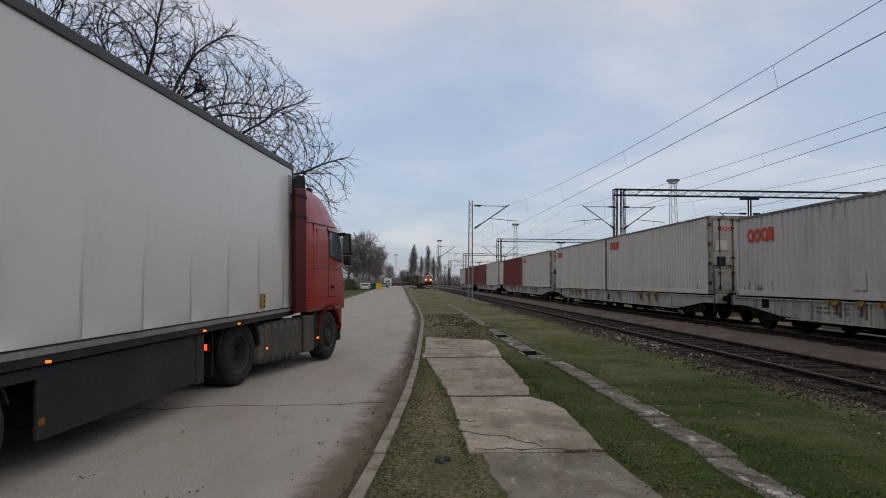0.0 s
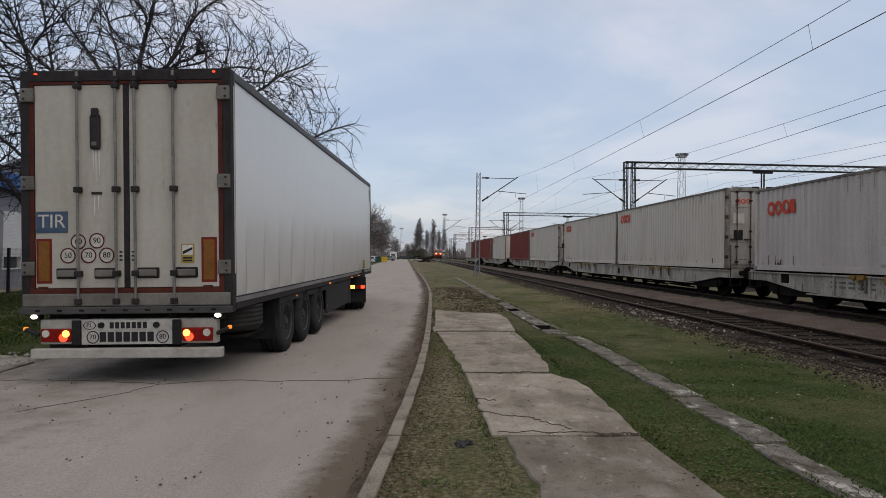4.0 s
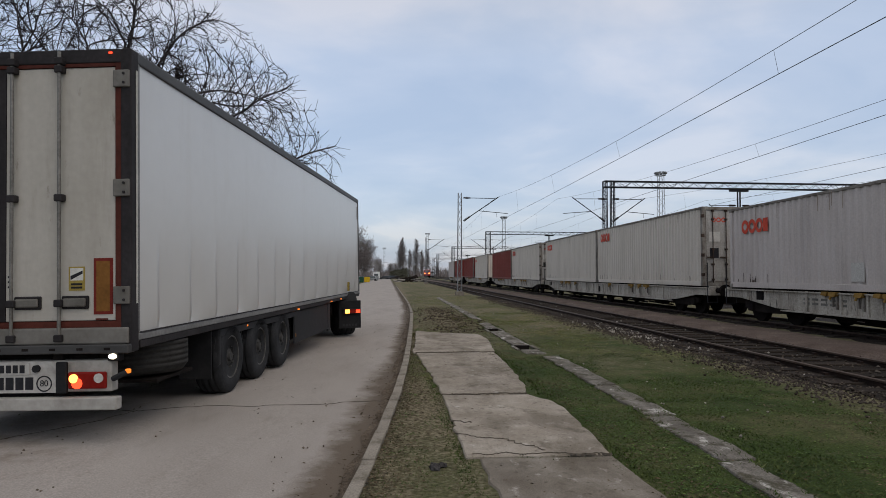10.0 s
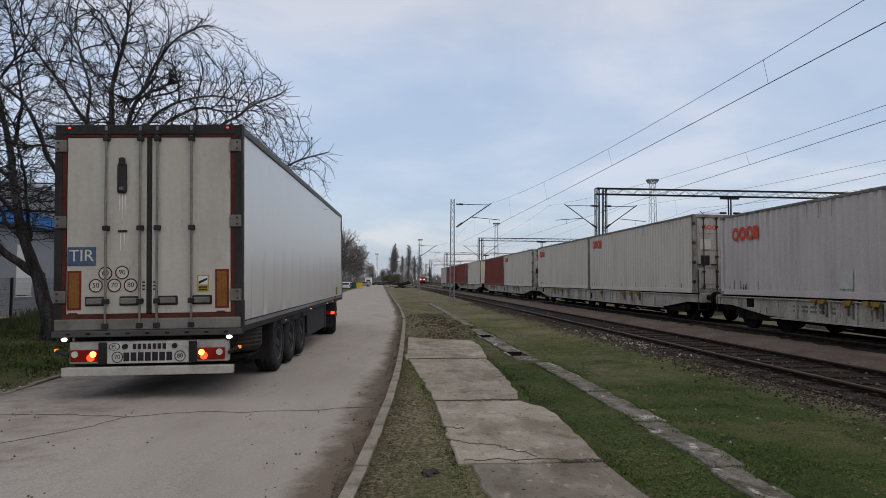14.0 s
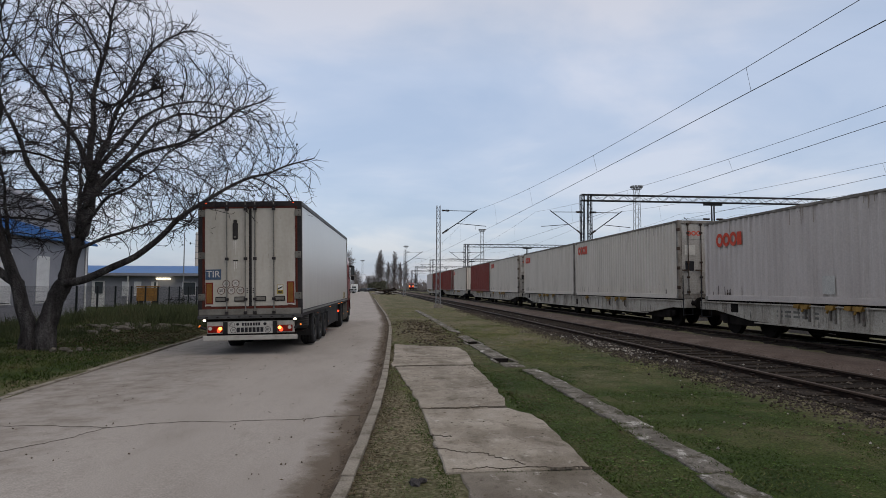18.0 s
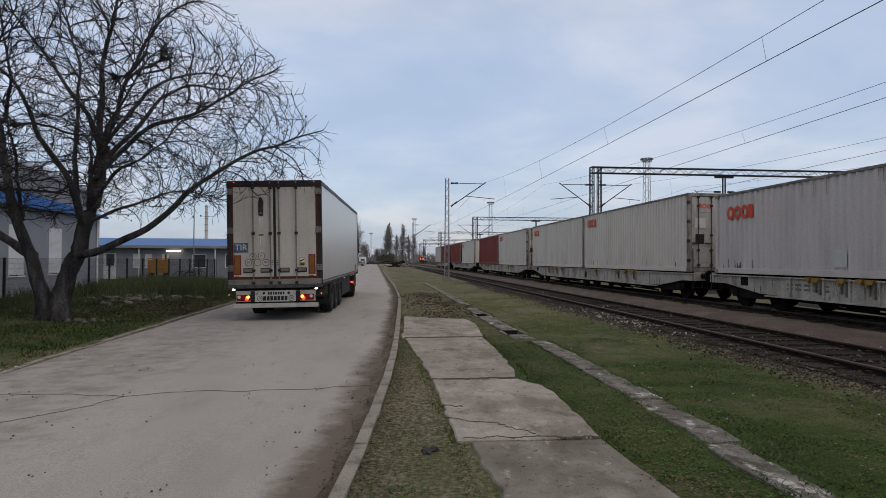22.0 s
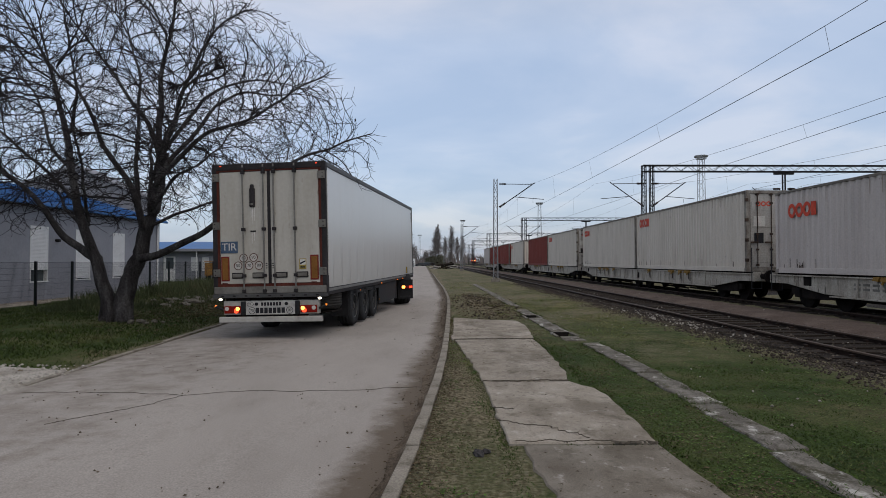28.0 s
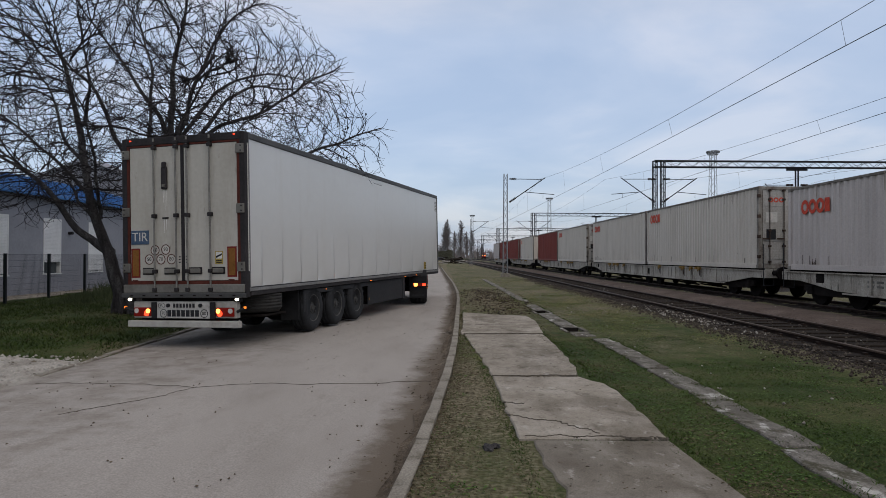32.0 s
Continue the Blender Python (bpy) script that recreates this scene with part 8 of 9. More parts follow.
def catenary(xc, name, z_con, label):
    """Contact wire, carrying cable and droppers over one track, span by span."""
    t = empty(name, pose(xc, 0, 0), label=label, category="overhead wire", group="overhead lines")
    sup = [-97.0, -24.5, 48.5, 107.0, 165.0, 222.0, 280.0]
    carry, con, drops = [], [], []
    for a, b in zip(sup, sup[1:]):
        for i in range(25):
            u = i / 24
            y = a + (b - a) * u
            z = 7.48 - 1.44 * ((b - a) / 73) ** 2 * 4 * u * (1 - u)
            carry.append((Vector((bend(y), y, z)), 0.0065))
            con.append((Vector((bend(y) + 0.15 * math.sin(y / 18), y, z_con)), 0.0085))
        for k in range(1, 8):
            u = k / 8
            y = a + (b - a) * u
            drops.append([(Vector((bend(y) + 0.15 * math.sin(y / 18), y, z_con)), 0.004), (Vector((bend(y), y, 7.48 - 1.44 * ((b - a) / 73) ** 2 * 4 * u * (1 - u))), 0.004)])
    raw("contact_wire", *tube_mesh([con], 5), "wire", t)
    raw("carrying_cable", *tube_mesh([carry], 5), "wire", t)
    raw("dropper", *tube_mesh(drops, 3), "wire", t)["kind"] = "stuff"


catenary(7.60, "overhead_line", 5.56, "contact wire and carrying cable over the near track")
catenary(12.52, "overhead_line", 5.70, "contact wire and carrying cable over the train")
catenary(18.4, "overhead_line", 5.70, "contact wire and carrying cable over the far track")
catenary(24.3, "overhead_line", 5.70, "contact wire and carrying cable over a distant track")
catenary(29.0, "overhead_line", 5.70, "contact wire and carrying cable over a distant track")


def floodlight_mast(x, y, h):
    t = lattice_post("floodlight_mast", x, y, 0, h, h * 0.035, h * 0.022, "steel", "tall lattice floodlight mast of the freight yard", group="floodlight masts", cell=h / 16)
    bm = bmesh.new()
    for z, r in ((h, 1.35), (h + 0.75, 1.5)):
        ring(bm, (0, 0, z), r - 0.12, r, "z", 0.10, seg=20)
    for i in range(10):
        a = 2 * math.pi * i / 10
        bar(bm, (1.4 * math.cos(a), 1.4 * math.sin(a), h), (1.4 * math.cos(a), 1.4 * math.sin(a), h + 1.1), 0.05, 4)
        bar(bm, (0, 0, h), (1.4 * math.cos(a), 1.4 * math.sin(a), h), 0.05, 4)
    part("platform", bm, "steel", t, "ring platform")["kind"] = "stuff"
    bm = bmesh.new()
    for i in range(12):
        a = 2 * math.pi * i / 12
        box(bm, 1.5 * math.cos(a) - 0.25, 1.5 * math.cos(a) + 0.25, 1.5 * math.sin(a) - 0.25, 1.5 * math.sin(a) + 0.25, h + 0.5, h + 1.0, bevel=0.05)
    part("floodlight_ring", bm, "steel", t, "ring of floodlights")["kind"] = "stuff"
    return t


floodlight_mast(74.9, 176, 30.0)
floodlight_mast(51.0, 302, 28.5)
floodlight_mast(20.6, 430, 28.5)
floodlight_mast(-11.0, 560, 24)

# ---- distant things ----


def bare_tree_mesh(seed, h, spread, poplar=False):
    r = random.Random(seed)
    store = {1: [], 2: [], 3: [], 4: []}
    trunk = [(Vector((r.gauss(0, 0.02) * i, r.gauss(0, 0.02) * i, h * i / 10 * (0.98 if poplar else 0.7))), (0.22 if not poplar else 0.20) * (1 - i / 11)) for i in range(11)]
    thick = 3.0
    n = 90 if poplar else 120
    for c in range(n):
        u = (0.10 if poplar else 0.25) + (0.88 if poplar else 0.75) * c / n
        i = min(int(u * 10), 9)
        p = trunk[i][0].lerp(trunk[i + 1][0], u * 10 - i)
        a = r.uniform(0, 6.28)
        if poplar:
            w = Vector((math.cos(a) * 0.5, math.sin(a) * 0.5, 1))
            ln = h * 0.36 * (1.15 - u)
        else:
            w = Vector((math.cos(a), math.sin(a), r.uniform(0.3, 1.0)))
            ln = spread * r.uniform(0.7, 1.1) * (1.2 - 0.6 * u)
        grow(r, p, w, ln, 0.05 * thick, 2, store, 0.10 if poplar else 0.03, 0.16)
    scale3, scale4 = (0.046, 0.034) if poplar else (0.034, 0.024)
    for lv, rad in ((2, 0.06), (3, scale3), (4, scale4)):
        store[lv] = [[(p, rad * (1 - 0.7 * i / len(path))) for i, (p, q) in enumerate(path)] for path in store[lv]]
    return trunk, store


def far_tree(kind, seed, h, spread, poplar, label):
    trunk, store = bare_tree_mesh(seed, h, spread, poplar)
    t = empty(kind, label=label, category="tree", group="distant trees")
    raw("trunk", *tube_mesh([trunk], 7), "farwood", t)
    raw("branch", *tube_mesh(store[2] + store[3], 3), "farwood", t)["kind"] = "stuff"
    raw("twig", *tube_mesh(store[4], 3), "farwood", t)["kind"] = "stuff"
    return t


pop = far_tree("poplar", 3, 20, 3, True, "tall slim bare poplar far down the line")
pop.matrix_basis = pose(2.9, 318, 0)
for x, y, a, s in ((6.6, 325, 40, 0.72), (9.9, 330, 110, 1.0), (1.9, 322, 200, 0.9), (13.5, 345, 10, 0.75), (16.5, 350, 70, 0.8), (24, 380, 70, 0.5), (70, 330, 30, 0.8), (73, 335, 200, 0.9), (66, 330, 120, 0.7), (62, 333, 33, 0.75), (118, 420, 10, 0.85), (123, 425, 80, 0.9)):
    o = copy_thing(pop, pose(x, y, 0, 0, 0, a))
    o.scale = (s, s, s)
bro = far_tree("broad_bare_tree", 5, 14.0, 5.2, False, "broad bare tree standing past the yard")
bro.matrix_basis = pose(-10.6, 152, -0.2)
bro.scale = (1.15, 1.15, 1.15)
for x, y, a, s in ((-14.5, 157, 60, 1.1), (-19, 150, 130, 1.25), (-24, 165, 10, 1.2), (-28, 140, 222, 1.1), (-8.8, 178, 300, 1.0), (-34, 170, 100, 1.3), (-13, 262, 100, 0.9), (-18, 290, 10, 1.0), (-24, 300, 210, 1.0), (-9, 310, 55, 0.8), (0, 350, 80, 0.7), (12, 420, 3, 0.7), (-4, 420, 190, 0.8)):
    o = copy_thing(bro, pose(x, y, -0.2, 0, 0, a))
    o.scale = (s, s, s)


def shrub(x, y, w, h, n, label):
    r = random.Random(int(x * 13 + y))
    sp = []
    for i in range(n):
        a, q, u = r.uniform(0, 6.28), r.random() ** 0.5, r.random()
        rr_ = w * q * (1 - 0.6 * u ** 2) * (0.8 + 0.4 * noise.noise(Vector((math.cos(a) * 2 + x, math.sin(a) * 2, u * 3))))
        sp.append((x + rr_ * math.cos(a), y + rr_ * math.sin(a), h * u * 0.85 - 0.1, r.uniform(0.25, 0.5)))
    t = blades("evergreen_shrub", sp, "evergreen", label, "shrub", 0.05)
    t["kind"] = "thing"
    return t


for x, y, w, h in ((-11.5, 102, 2.0, 2.4), (-13.5, 98, 2.2, 2.2), (-10.6, 118, 1.6, 1.9), (-12.2, 88, 1.6, 1.5), (0.3, 262, 3.0, 4.2), (3.2, 268, 3.2, 4.8), (-1.6, 280, 2.4, 3.6)):
    tagged(shrub(x, y, w, h, 2600, "dark green evergreen shrub in the distance"), group="distant shrubs", kind="thing")

# far woods along the horizon
r = random.Random(77)
paths = []
for i in range(5200):
    x = r.uniform(-420, 420)
    y = 520 + 0.18 * abs(x) + r.uniform(-40, 60)
    h = (5.5 + 3.0 * noise.noise(Vector((x * 0.02, 1, 0))) + 2 * noise.noise(Vector((x * 0.09, 4, 0)))) * r.uniform(0.6, 1.15)
    if -20 < x < 90:
        h *= 1.15
    p = Vector((x, y, -0.2))
    d = Vector((r.gauss(0, 0.25), r.gauss(0, 0.1), 1))
    paths.append([(p, 0.5), (p + d * h * 0.5, 0.32), (p + d * h + Vector((r.gauss(0, 0.8), 0, 0)), 0.05)])
tagged(raw("far_woods", *tube_mesh(paths, 3), "farwood"), "pale line of leafless woods on the horizon", "woods", kind="stuff")


def bin_thing(x, y, material, label):
    t = empty("waste_bin", pose(x, y, road_z(x, y) - 0.02), label=label, category="bin", group="waste bins")
    part("body", ext([(-0.55, 0.15), (0.55, 0.15), (0.62, 1.1), (-0.62, 1.1)], "y", -0.5, 0.5, bevel=0.03), material, t)
    part("lid", ext([(-0.66, 1.1), (0.66, 1.1), (0.5, 1.3), (-0.5, 1.3)], "y", -0.54, 0.54, bevel=0.02), material, t)
    for sx in (-0.4, 0.4):
        for sy in (-0.35, 0.35):
            bm = bmesh.new()
            cyl(bm, (sx, sy, 0.1), 0.1, 0.05, "x", 12)
            part("castor", bm, "plastic", t)


bin_thing(-7.4, 136, "green", "dark green wheeled waste bin at the roadside")
bin_thing(-6.3, 140, "yellow", "yellow wheeled waste bin at the roadside")


def car(x, y, a, material, label, van=False):
    t = empty("parked_car" if not van else "parked_van", pose(x, y, -0.28, 0, 0, a), label=label, category="van" if van else "car", group="parked vehicles")
    if van:
        o = [(-2.6, 0.4), (-2.6, 2.9), (1.2, 2.9), (1.5, 2.2), (2.0, 1.4), (2.6, 1.1), (2.65, 0.4)]
    else:
        o = [(-2.1, 0.35), (-2.15, 0.9), (-1.9, 1.0), (-1.4, 1.42), (0.2, 1.45), (0.9, 1.0), (1.9, 0.85), (2.1, 0.6), (2.1, 0.35)]
    hw = 1.2 if van else 0.86
    body = part("body", ext([(p[0], p[1]) for p in o], "x", -hw, hw, bevel=0.07), material, t)
    z0, z1 = (1.45, 2.1) if van else (1.0, 1.36)
    bm = bmesh.new()
    box(bm, -0.875, 0.875, -1.3 if not van else 0.4, 0.4 if not van else 1.3, z0, z1, bevel=0.04)
    part("window", bm, "glass", body)
    part("rear_window", bx(-0.7, 0.7, -1.95 if not van else -2.62, -1.5 if not van else -2.55, z0, z1, bevel=0.02), "glass", body)
    for s in (-1, 1):
        for yy in (-1.3, 1.3):
            bm = bmesh.new()
            cyl(bm, (s * 0.78, yy, 0.32), 0.32, 0.2, "x", 20)
            part("wheel", bm, "rubber", t)
        part("tail_lamp", bx(s * 0.70 - 0.1, s * 0.70 + 0.1, (-2.17 if not van else -2.63), (-2.1 if not van else -2.58), 0.75, 0.9), "lens_red", body)


car(-8.4, 126, 5, "car_white", "white parked car past the bins")
car(-8.6, 133, -4, "car_blue", "dark blue parked car past the bins")
car(-8.8, 141, 3, "car_silver", "silver parked car past the bins")
car(-7.3, 232, 0, "white_paint", "white box van parked at the end of the road", True)
car(-4.6, 246, 80, "car_black", "black car parked at the end of the road")
car(-2.6, 248, 95, "car_blue", "dark car parked at the end of the road")
car(-1.0, 244, 85, "car_black", "black car parked at the end of the road")
car(-9.6, 168, 12, "car_black", "black parked car under the bare trees")
car(-7.2, 186, 80, "car_silver", "silver car parked across the road's end")
car(-9.0, 205, 85, "car_blue", "dark blue car parked across the road's end")
car(-10.2, 150, 20, "car_silver", "silver parked car under the bare trees")
# dumped timber near the end of the verge
pile = empty("timber_pile", pose(2.2, 140, 0), label="dark heap of dumped timber and pale boards on the verge", category="timber")
r = random.Random(4)
for i in range(26):
    bm = bmesh.new()
    a = Vector((r.uniform(-3.0, 1.5), r.uniform(-1, 1), r.uniform(0.1, 1.1)))
    b = a + Vector((r.uniform(1, 2.4), r.uniform(-0.8, 0.8), r.uniform(-0.4, 0.4)))
    bar(bm, a, b, r.uniform(0.08, 0.2), 6)
    part("timber", bm, "sleeper" if i % 5 else "chalk", pile)

# ---- railcar that leaves down the line ----
railcar = empty("railcar", label="red-nosed railcar with lit tail lamps rolling away", category="train")
part("body", bx(-1.4, 1.4, 1.0, 24, 1.0, 3.6, bevel=0.18), "car_silver", railcar, "grey railcar body")
nose = part("nose", ext([(0.0, 0.9), (-0.25, 1.3), (-0.1, 2.3), (0.5, 3.5), (1.05, 3.62), (1.05, 0.9)], "x", -1.40, 1.40, bevel=0.1), "red_paint", railcar, "red railcar nose")
part("windscreen", ext([(-0.09, 2.32), (0.36, 3.25), (0.40, 3.22), (-0.05, 2.28)], "x", -1.15, 1.15), "glass", nose)
for s in (-1, 1):
    bm = bmesh.new()
    cyl(bm, (s * 0.85, -0.22, 2.05), 0.30, 0.10, "y", 20)
    part("tail_light", bm, "lamp_red", nose, "lit red tail lamp")
    bm = bmesh.new()
    cyl(bm, (s * 0.85, -0.28, 2.05), 0.22, 0.04, "y", 20)
    part("light_core", bm, "lamp_amber", nose, "bright lamp core")
    for y in (3, 5.5, 19.5, 22):
        bm = bmesh.new()
        cyl(bm, (s * 0.75, y, 0.46), 0.46, 0.13, "x", 20)
        part("wheel", bm, "bogie", railcar)
    bm = bmesh.new()
    for k in range(10):
        box(bm, s * 1.38 - 0.03, s * 1.38 + 0.03, 2.5 + k * 2.1, 4.1 + k * 2.1, 2.1, 2.9)
    part("window_band", bm, "glass", railcar)
part("underframe", bx(-1.2, 1.2, 1.2, 23.5, 0.5, 1.0), "bogie", railcar)

# ---- grass, litter, stones ----


def patch_mask(x, y):
    return noise.noise(Vector((x * 0.55, y * 0.45, 11))) + 0.5 * noise.noise(Vector((x * 1.9, y * 1.9, 3)))


def earth_patch(x, y):
    """How bare the trodden earth past the slabs is, 0 to 1."""
    return math.exp(-((x - 2.0) / 1.05) ** 2) * math.exp(-((y - 23.5) / 6.5) ** 4)


def in_pit(x, y):
    return 2.74 < x < 3.20 and (13.35 < y < 14.15 or 17.65 < y < 18.55)


rnd = random.Random(31)
spots = []
for i in range(110000):
    y = 2.4 + 24 * rnd.random() ** 1.7
    x = rnd.uniform(3.36, 6.6)
    m_ = patch_mask(x, y)
    edge = max(0, x - 5.25) * 1.1
    if m_ < -0.12 + edge + rnd.uniform(-0.2, 0.2):
        continue
    spots.append((x, y, ground_z(x, y), rnd.uniform(0.006, 0.020) * (1.1 + 0.5 * m_)))
for i in range(36000):
    y = 2.4 + 20 * rnd.random() ** 1.5
    k = kerb_x(y) + 0.13
    if rnd.random() < 0.36 and y < 13:
        x = rnd.uniform(k, 0.85)
    else:
        x = rnd.uniform(2.05, 2.95)
    if x < k or patch_mask(x, y) < -0.1 + rnd.uniform(-0.25, 0.25):
        continue
    spots.append((x, y, ground_z(x, y), rnd.uniform(0.006, 0.020)))
for i in range(4000):
    y = rnd.uniform(2.4, 17.5)
    spots.append((lerp([(2, 0.80), (8, 0.74), (18, 0.66)], y) + rnd.gauss(0, 0.05), y, -0.005, rnd.uniform(0.008, 0.022)))
for i in range(15000):
    y = rnd.uniform(17.5, 48)
    x = rnd.uniform(kerb_x(y) + 0.15, 6.0)
    if patch_mask(x, y) < 0.0 + rnd.uniform(-0.3, 0.3) or (earth_patch(x, y) > 0.35 and rnd.random() < 0.65):
        continue
    spots.append((x, y, ground_z(x, y), rnd.uniform(0.02, 0.06)))
spots = [p for p in spots if not in_pit(p[0], p[1])]
split = lambda p: p[1] + 1.6 * noise.noise(Vector((p[0] * 0.8, p[1] * 0.8, 7))) + 0.8 * abs(p[0] - 4.4) > 13.0
blades("verge_grass", [p for p in spots if not split(p)], "blade", "short patchy winter grass on the verge", "grass", 0.0105, 1.7)
blades("dry_verge_grass", [p for p in spots if split(p)], "dry_blade", "dry yellowed winter grass on the verge", "grass", 0.0110, 1.7)
spots = []
for i in range(105000):
    y = 7.5 + 34 * rnd.random() ** 1.3
    x = left_x(y) - 0.2 - 9.0 * rnd.random()
    if (x > -8.9 and y < 10.6) or (rnd.random() < 0.75 * math.exp(-((x + 6.9) / 1.1) ** 2 - ((y - 23.5) / 3.2) ** 2)) or patch_mask(x, y) < -0.35 + rnd.uniform(-0.25, 0.25):
        continue
    spots.append((x, y, ground_z(x, y), rnd.uniform(0.025, 0.075)))
blades("bank_grass", spots, "bank_blade", "rough grass with dead leaves on the bank", "grass", 0.014, 0.9)

# tufts that creep over the joints, the strip and the kerb
spots = []
for x0, x1, yy in ((0.7, 2.15, 8.45), (1.2, 2.1, 5.5), (0.7, 2.2, 12.93), (0.8, 2.4, 16.9)):
    for i in range(60):
        spots.append((rnd.uniform(x0, x1), yy + rnd.gauss(0, 0.035), 0.012, rnd.uniform(0.005, 0.014)))
for i in range(11000):
    y = rnd.uniform(2.5, 26)
    x = lerp([(0, 2.88), (5.3, 2.90), (5.5, 2.97), (9, 3.0), (12.3, 3.0), (13, 2.80), (26, 2.90)], y) + rnd.choice((0.0, 0.33)) + rnd.gauss(0, 0.06)
    if patch_mask(x * 3, y * 2) > -0.05 and not in_pit(x, y):
        spots.append((x, y, 0.008, rnd.uniform(0.008, 0.022)))
for i in range(1200):
    y = rnd.uniform(2.5, 24)
    if patch_mask(1.0, y * 2.2) > 0.05:
        spots.append((kerb_x(y) + 0.15 + abs(rnd.gauss(0, 0.05)), y, -0.01, rnd.uniform(0.01, 0.03)))
for i in range(3500):
    y = rnd.uniform(2.6, 16)
    if patch_mask(4.0, y * 1.6) > -0.05:
        spots.append((2.18 + rnd.gauss(0, 0.08), y, 0.004, rnd.uniform(0.008, 0.022)))
blades("creeping_tufts", spots, "blade", "grass tufts creeping over slab joints and edging", "grass", 0.010, 1.7)

# low leafy weeds in cushions through the turf
V, F = [], []
for i in range(1500):
    yc = 2.6 + 25 * rnd.random() ** 1.5
    xc = rnd.choice((rnd.uniform(2.2, 2.96), rnd.uniform(2.2, 2.96), rnd.uniform(kerb_x(yc) + 0.2, 0.8), rnd.uniform(3.36, 5.7), rnd.uniform(3.36, 5.7), rnd.uniform(3.36, 5.7)))
    if patch_mask(xc * 1.3, yc * 1.3) < -0.15 or in_pit(xc, yc):
        continue
    size = rnd.uniform(0.03, 0.11)
    for j in range(rnd.randrange(8, 26)):
        x, y = xc + rnd.gauss(0, size), yc + rnd.gauss(0, size)
        z = ground_z(x, y) + rnd.uniform(0.004, 0.022)
        if z < -0.1:
            continue
        s, a = rnd.uniform(0.007, 0.017), rnd.uniform(0, 6.28)
        ca, sa, b = math.cos(a) * s, math.sin(a) * s, len(V)
        V += [(x + ca, y + sa, z + rnd.uniform(-0.3, 0.5) * s), (x - sa * 0.7, y + ca * 0.7, z), (x - ca, y - sa, z + rnd.uniform(-0.3, 0.5) * s), (x + sa * 0.7, y - ca * 0.7, z)]
        F.append((b, b + 1, b + 2, b + 3))
tagged(raw("low_weeds", V, F, "clover"), "cushions of low leafy weeds in the verge turf", "weeds", kind="stuff")

# leaf litter and crumbs
V, F = [], []


def leaf(x, y, z, s):
    b = len(V)
    a = rnd.uniform(0, 6.28)
    ca, sa = math.cos(a) * s, math.sin(a) * s
    t1, t2 = rnd.uniform(0, 0.5) * s, rnd.uniform(0, 0.5) * s
    V.extend([(x + ca, y + sa, z + 0.004), (x - sa * 0.5, y + ca * 0.5, z + 0.004 + t1), (x - ca, y - sa, z + 0.006), (x + sa * 0.5, y - ca * 0.5, z + 0.004 + t2)])
    F.append((b, b + 1, b + 2, b + 3))


for i in range(6500):
    y = 2.5 + 22 * rnd.random() ** 1.4
    x = rnd.uniform(kerb_x(y) + 0.1, 6.3)
    on = 0.024 if (0.75 < x < 2.1 and y < 16.5) else ground_z(x, y) + 0.01
    if on == 0.024 and rnd.random() < 0.7:
        continue
    leaf(x, y, on, rnd.uniform(0.006, 0.020))
for i in range(4200):
    y = 2.4 + 15 * rnd.random() ** 1.3
    x = kerb_x(y) + 0.12 + abs(rnd.gauss(0, 0.22))
    if x < 0.8:
        leaf(x, y, ground_z(x, y) + 0.01, rnd.uniform(0.006, 0.022))
for i in range(330):
    yc = 3.4 + 20 * rnd.random() ** 1.25
    xc = rnd.choice((2.14 + abs(rnd.gauss(0, 0.25)), rnd.uniform(2.2, 2.95), rnd.uniform(3.4, 5.9)))
    for j in range(rnd.randrange(8, 30)):
        x, y = xc + rnd.gauss(0, 0.09), yc + rnd.gauss(0, 0.14)
        if not in_pit(x, y):
            leaf(x, y, max(ground_z(x, y), 0.0) + 0.010, rnd.uniform(0.007, 0.021))
for i in range(380):
    y = 2.0 + 30 * rnd.random() ** 1.3
    x = kerb_x(y) - abs(rnd.gauss(0, 0.25)) - 0.02
    leaf(x, y, road_z(x, y) + 0.05 - 0.1 * min(0.35, kerb_x(y) - x), rnd.uniform(0.008, 0.026))
for i in range(140):
    y = rnd.uniform(4, 22)
    x = rnd.uniform(left_x(y) + 0.1, kerb_x(y) - 0.4)
    leaf(x, y, road_z(x, y) + 0.012, rnd.uniform(0.008, 0.020))
for i in range(900):
    y = 9 + 22 * rnd.random()
    x = left_x(y) - rnd.uniform(0, 6)
    leaf(x, y, ground_z(x, y) + 0.03, rnd.uniform(0.015, 0.04))
for i in range(5200):
    x, y = rnd.gauss(2.0, 0.75), rnd.uniform(17.0, 32)
    if rnd.random() < earth_patch(x, y) and x > kerb_x(y) + 0.15:
        leaf(x, y, ground_z(x, y) + 0.012, rnd.uniform(0.015, 0.05))
for i in range(6500):
    x, y = rnd.gauss(-7.2, 1.2), rnd.gauss(23.5, 3.2)
    if x < left_x(y) - 0.15:
        leaf(x, y, ground_z(x, y) + 0.02, rnd.uniform(0.02, 0.055))
tagged(raw("leaf_litter", V, F, "leaf"), "dry brown leaves scattered over verge and road", "leaves", kind="stuff")

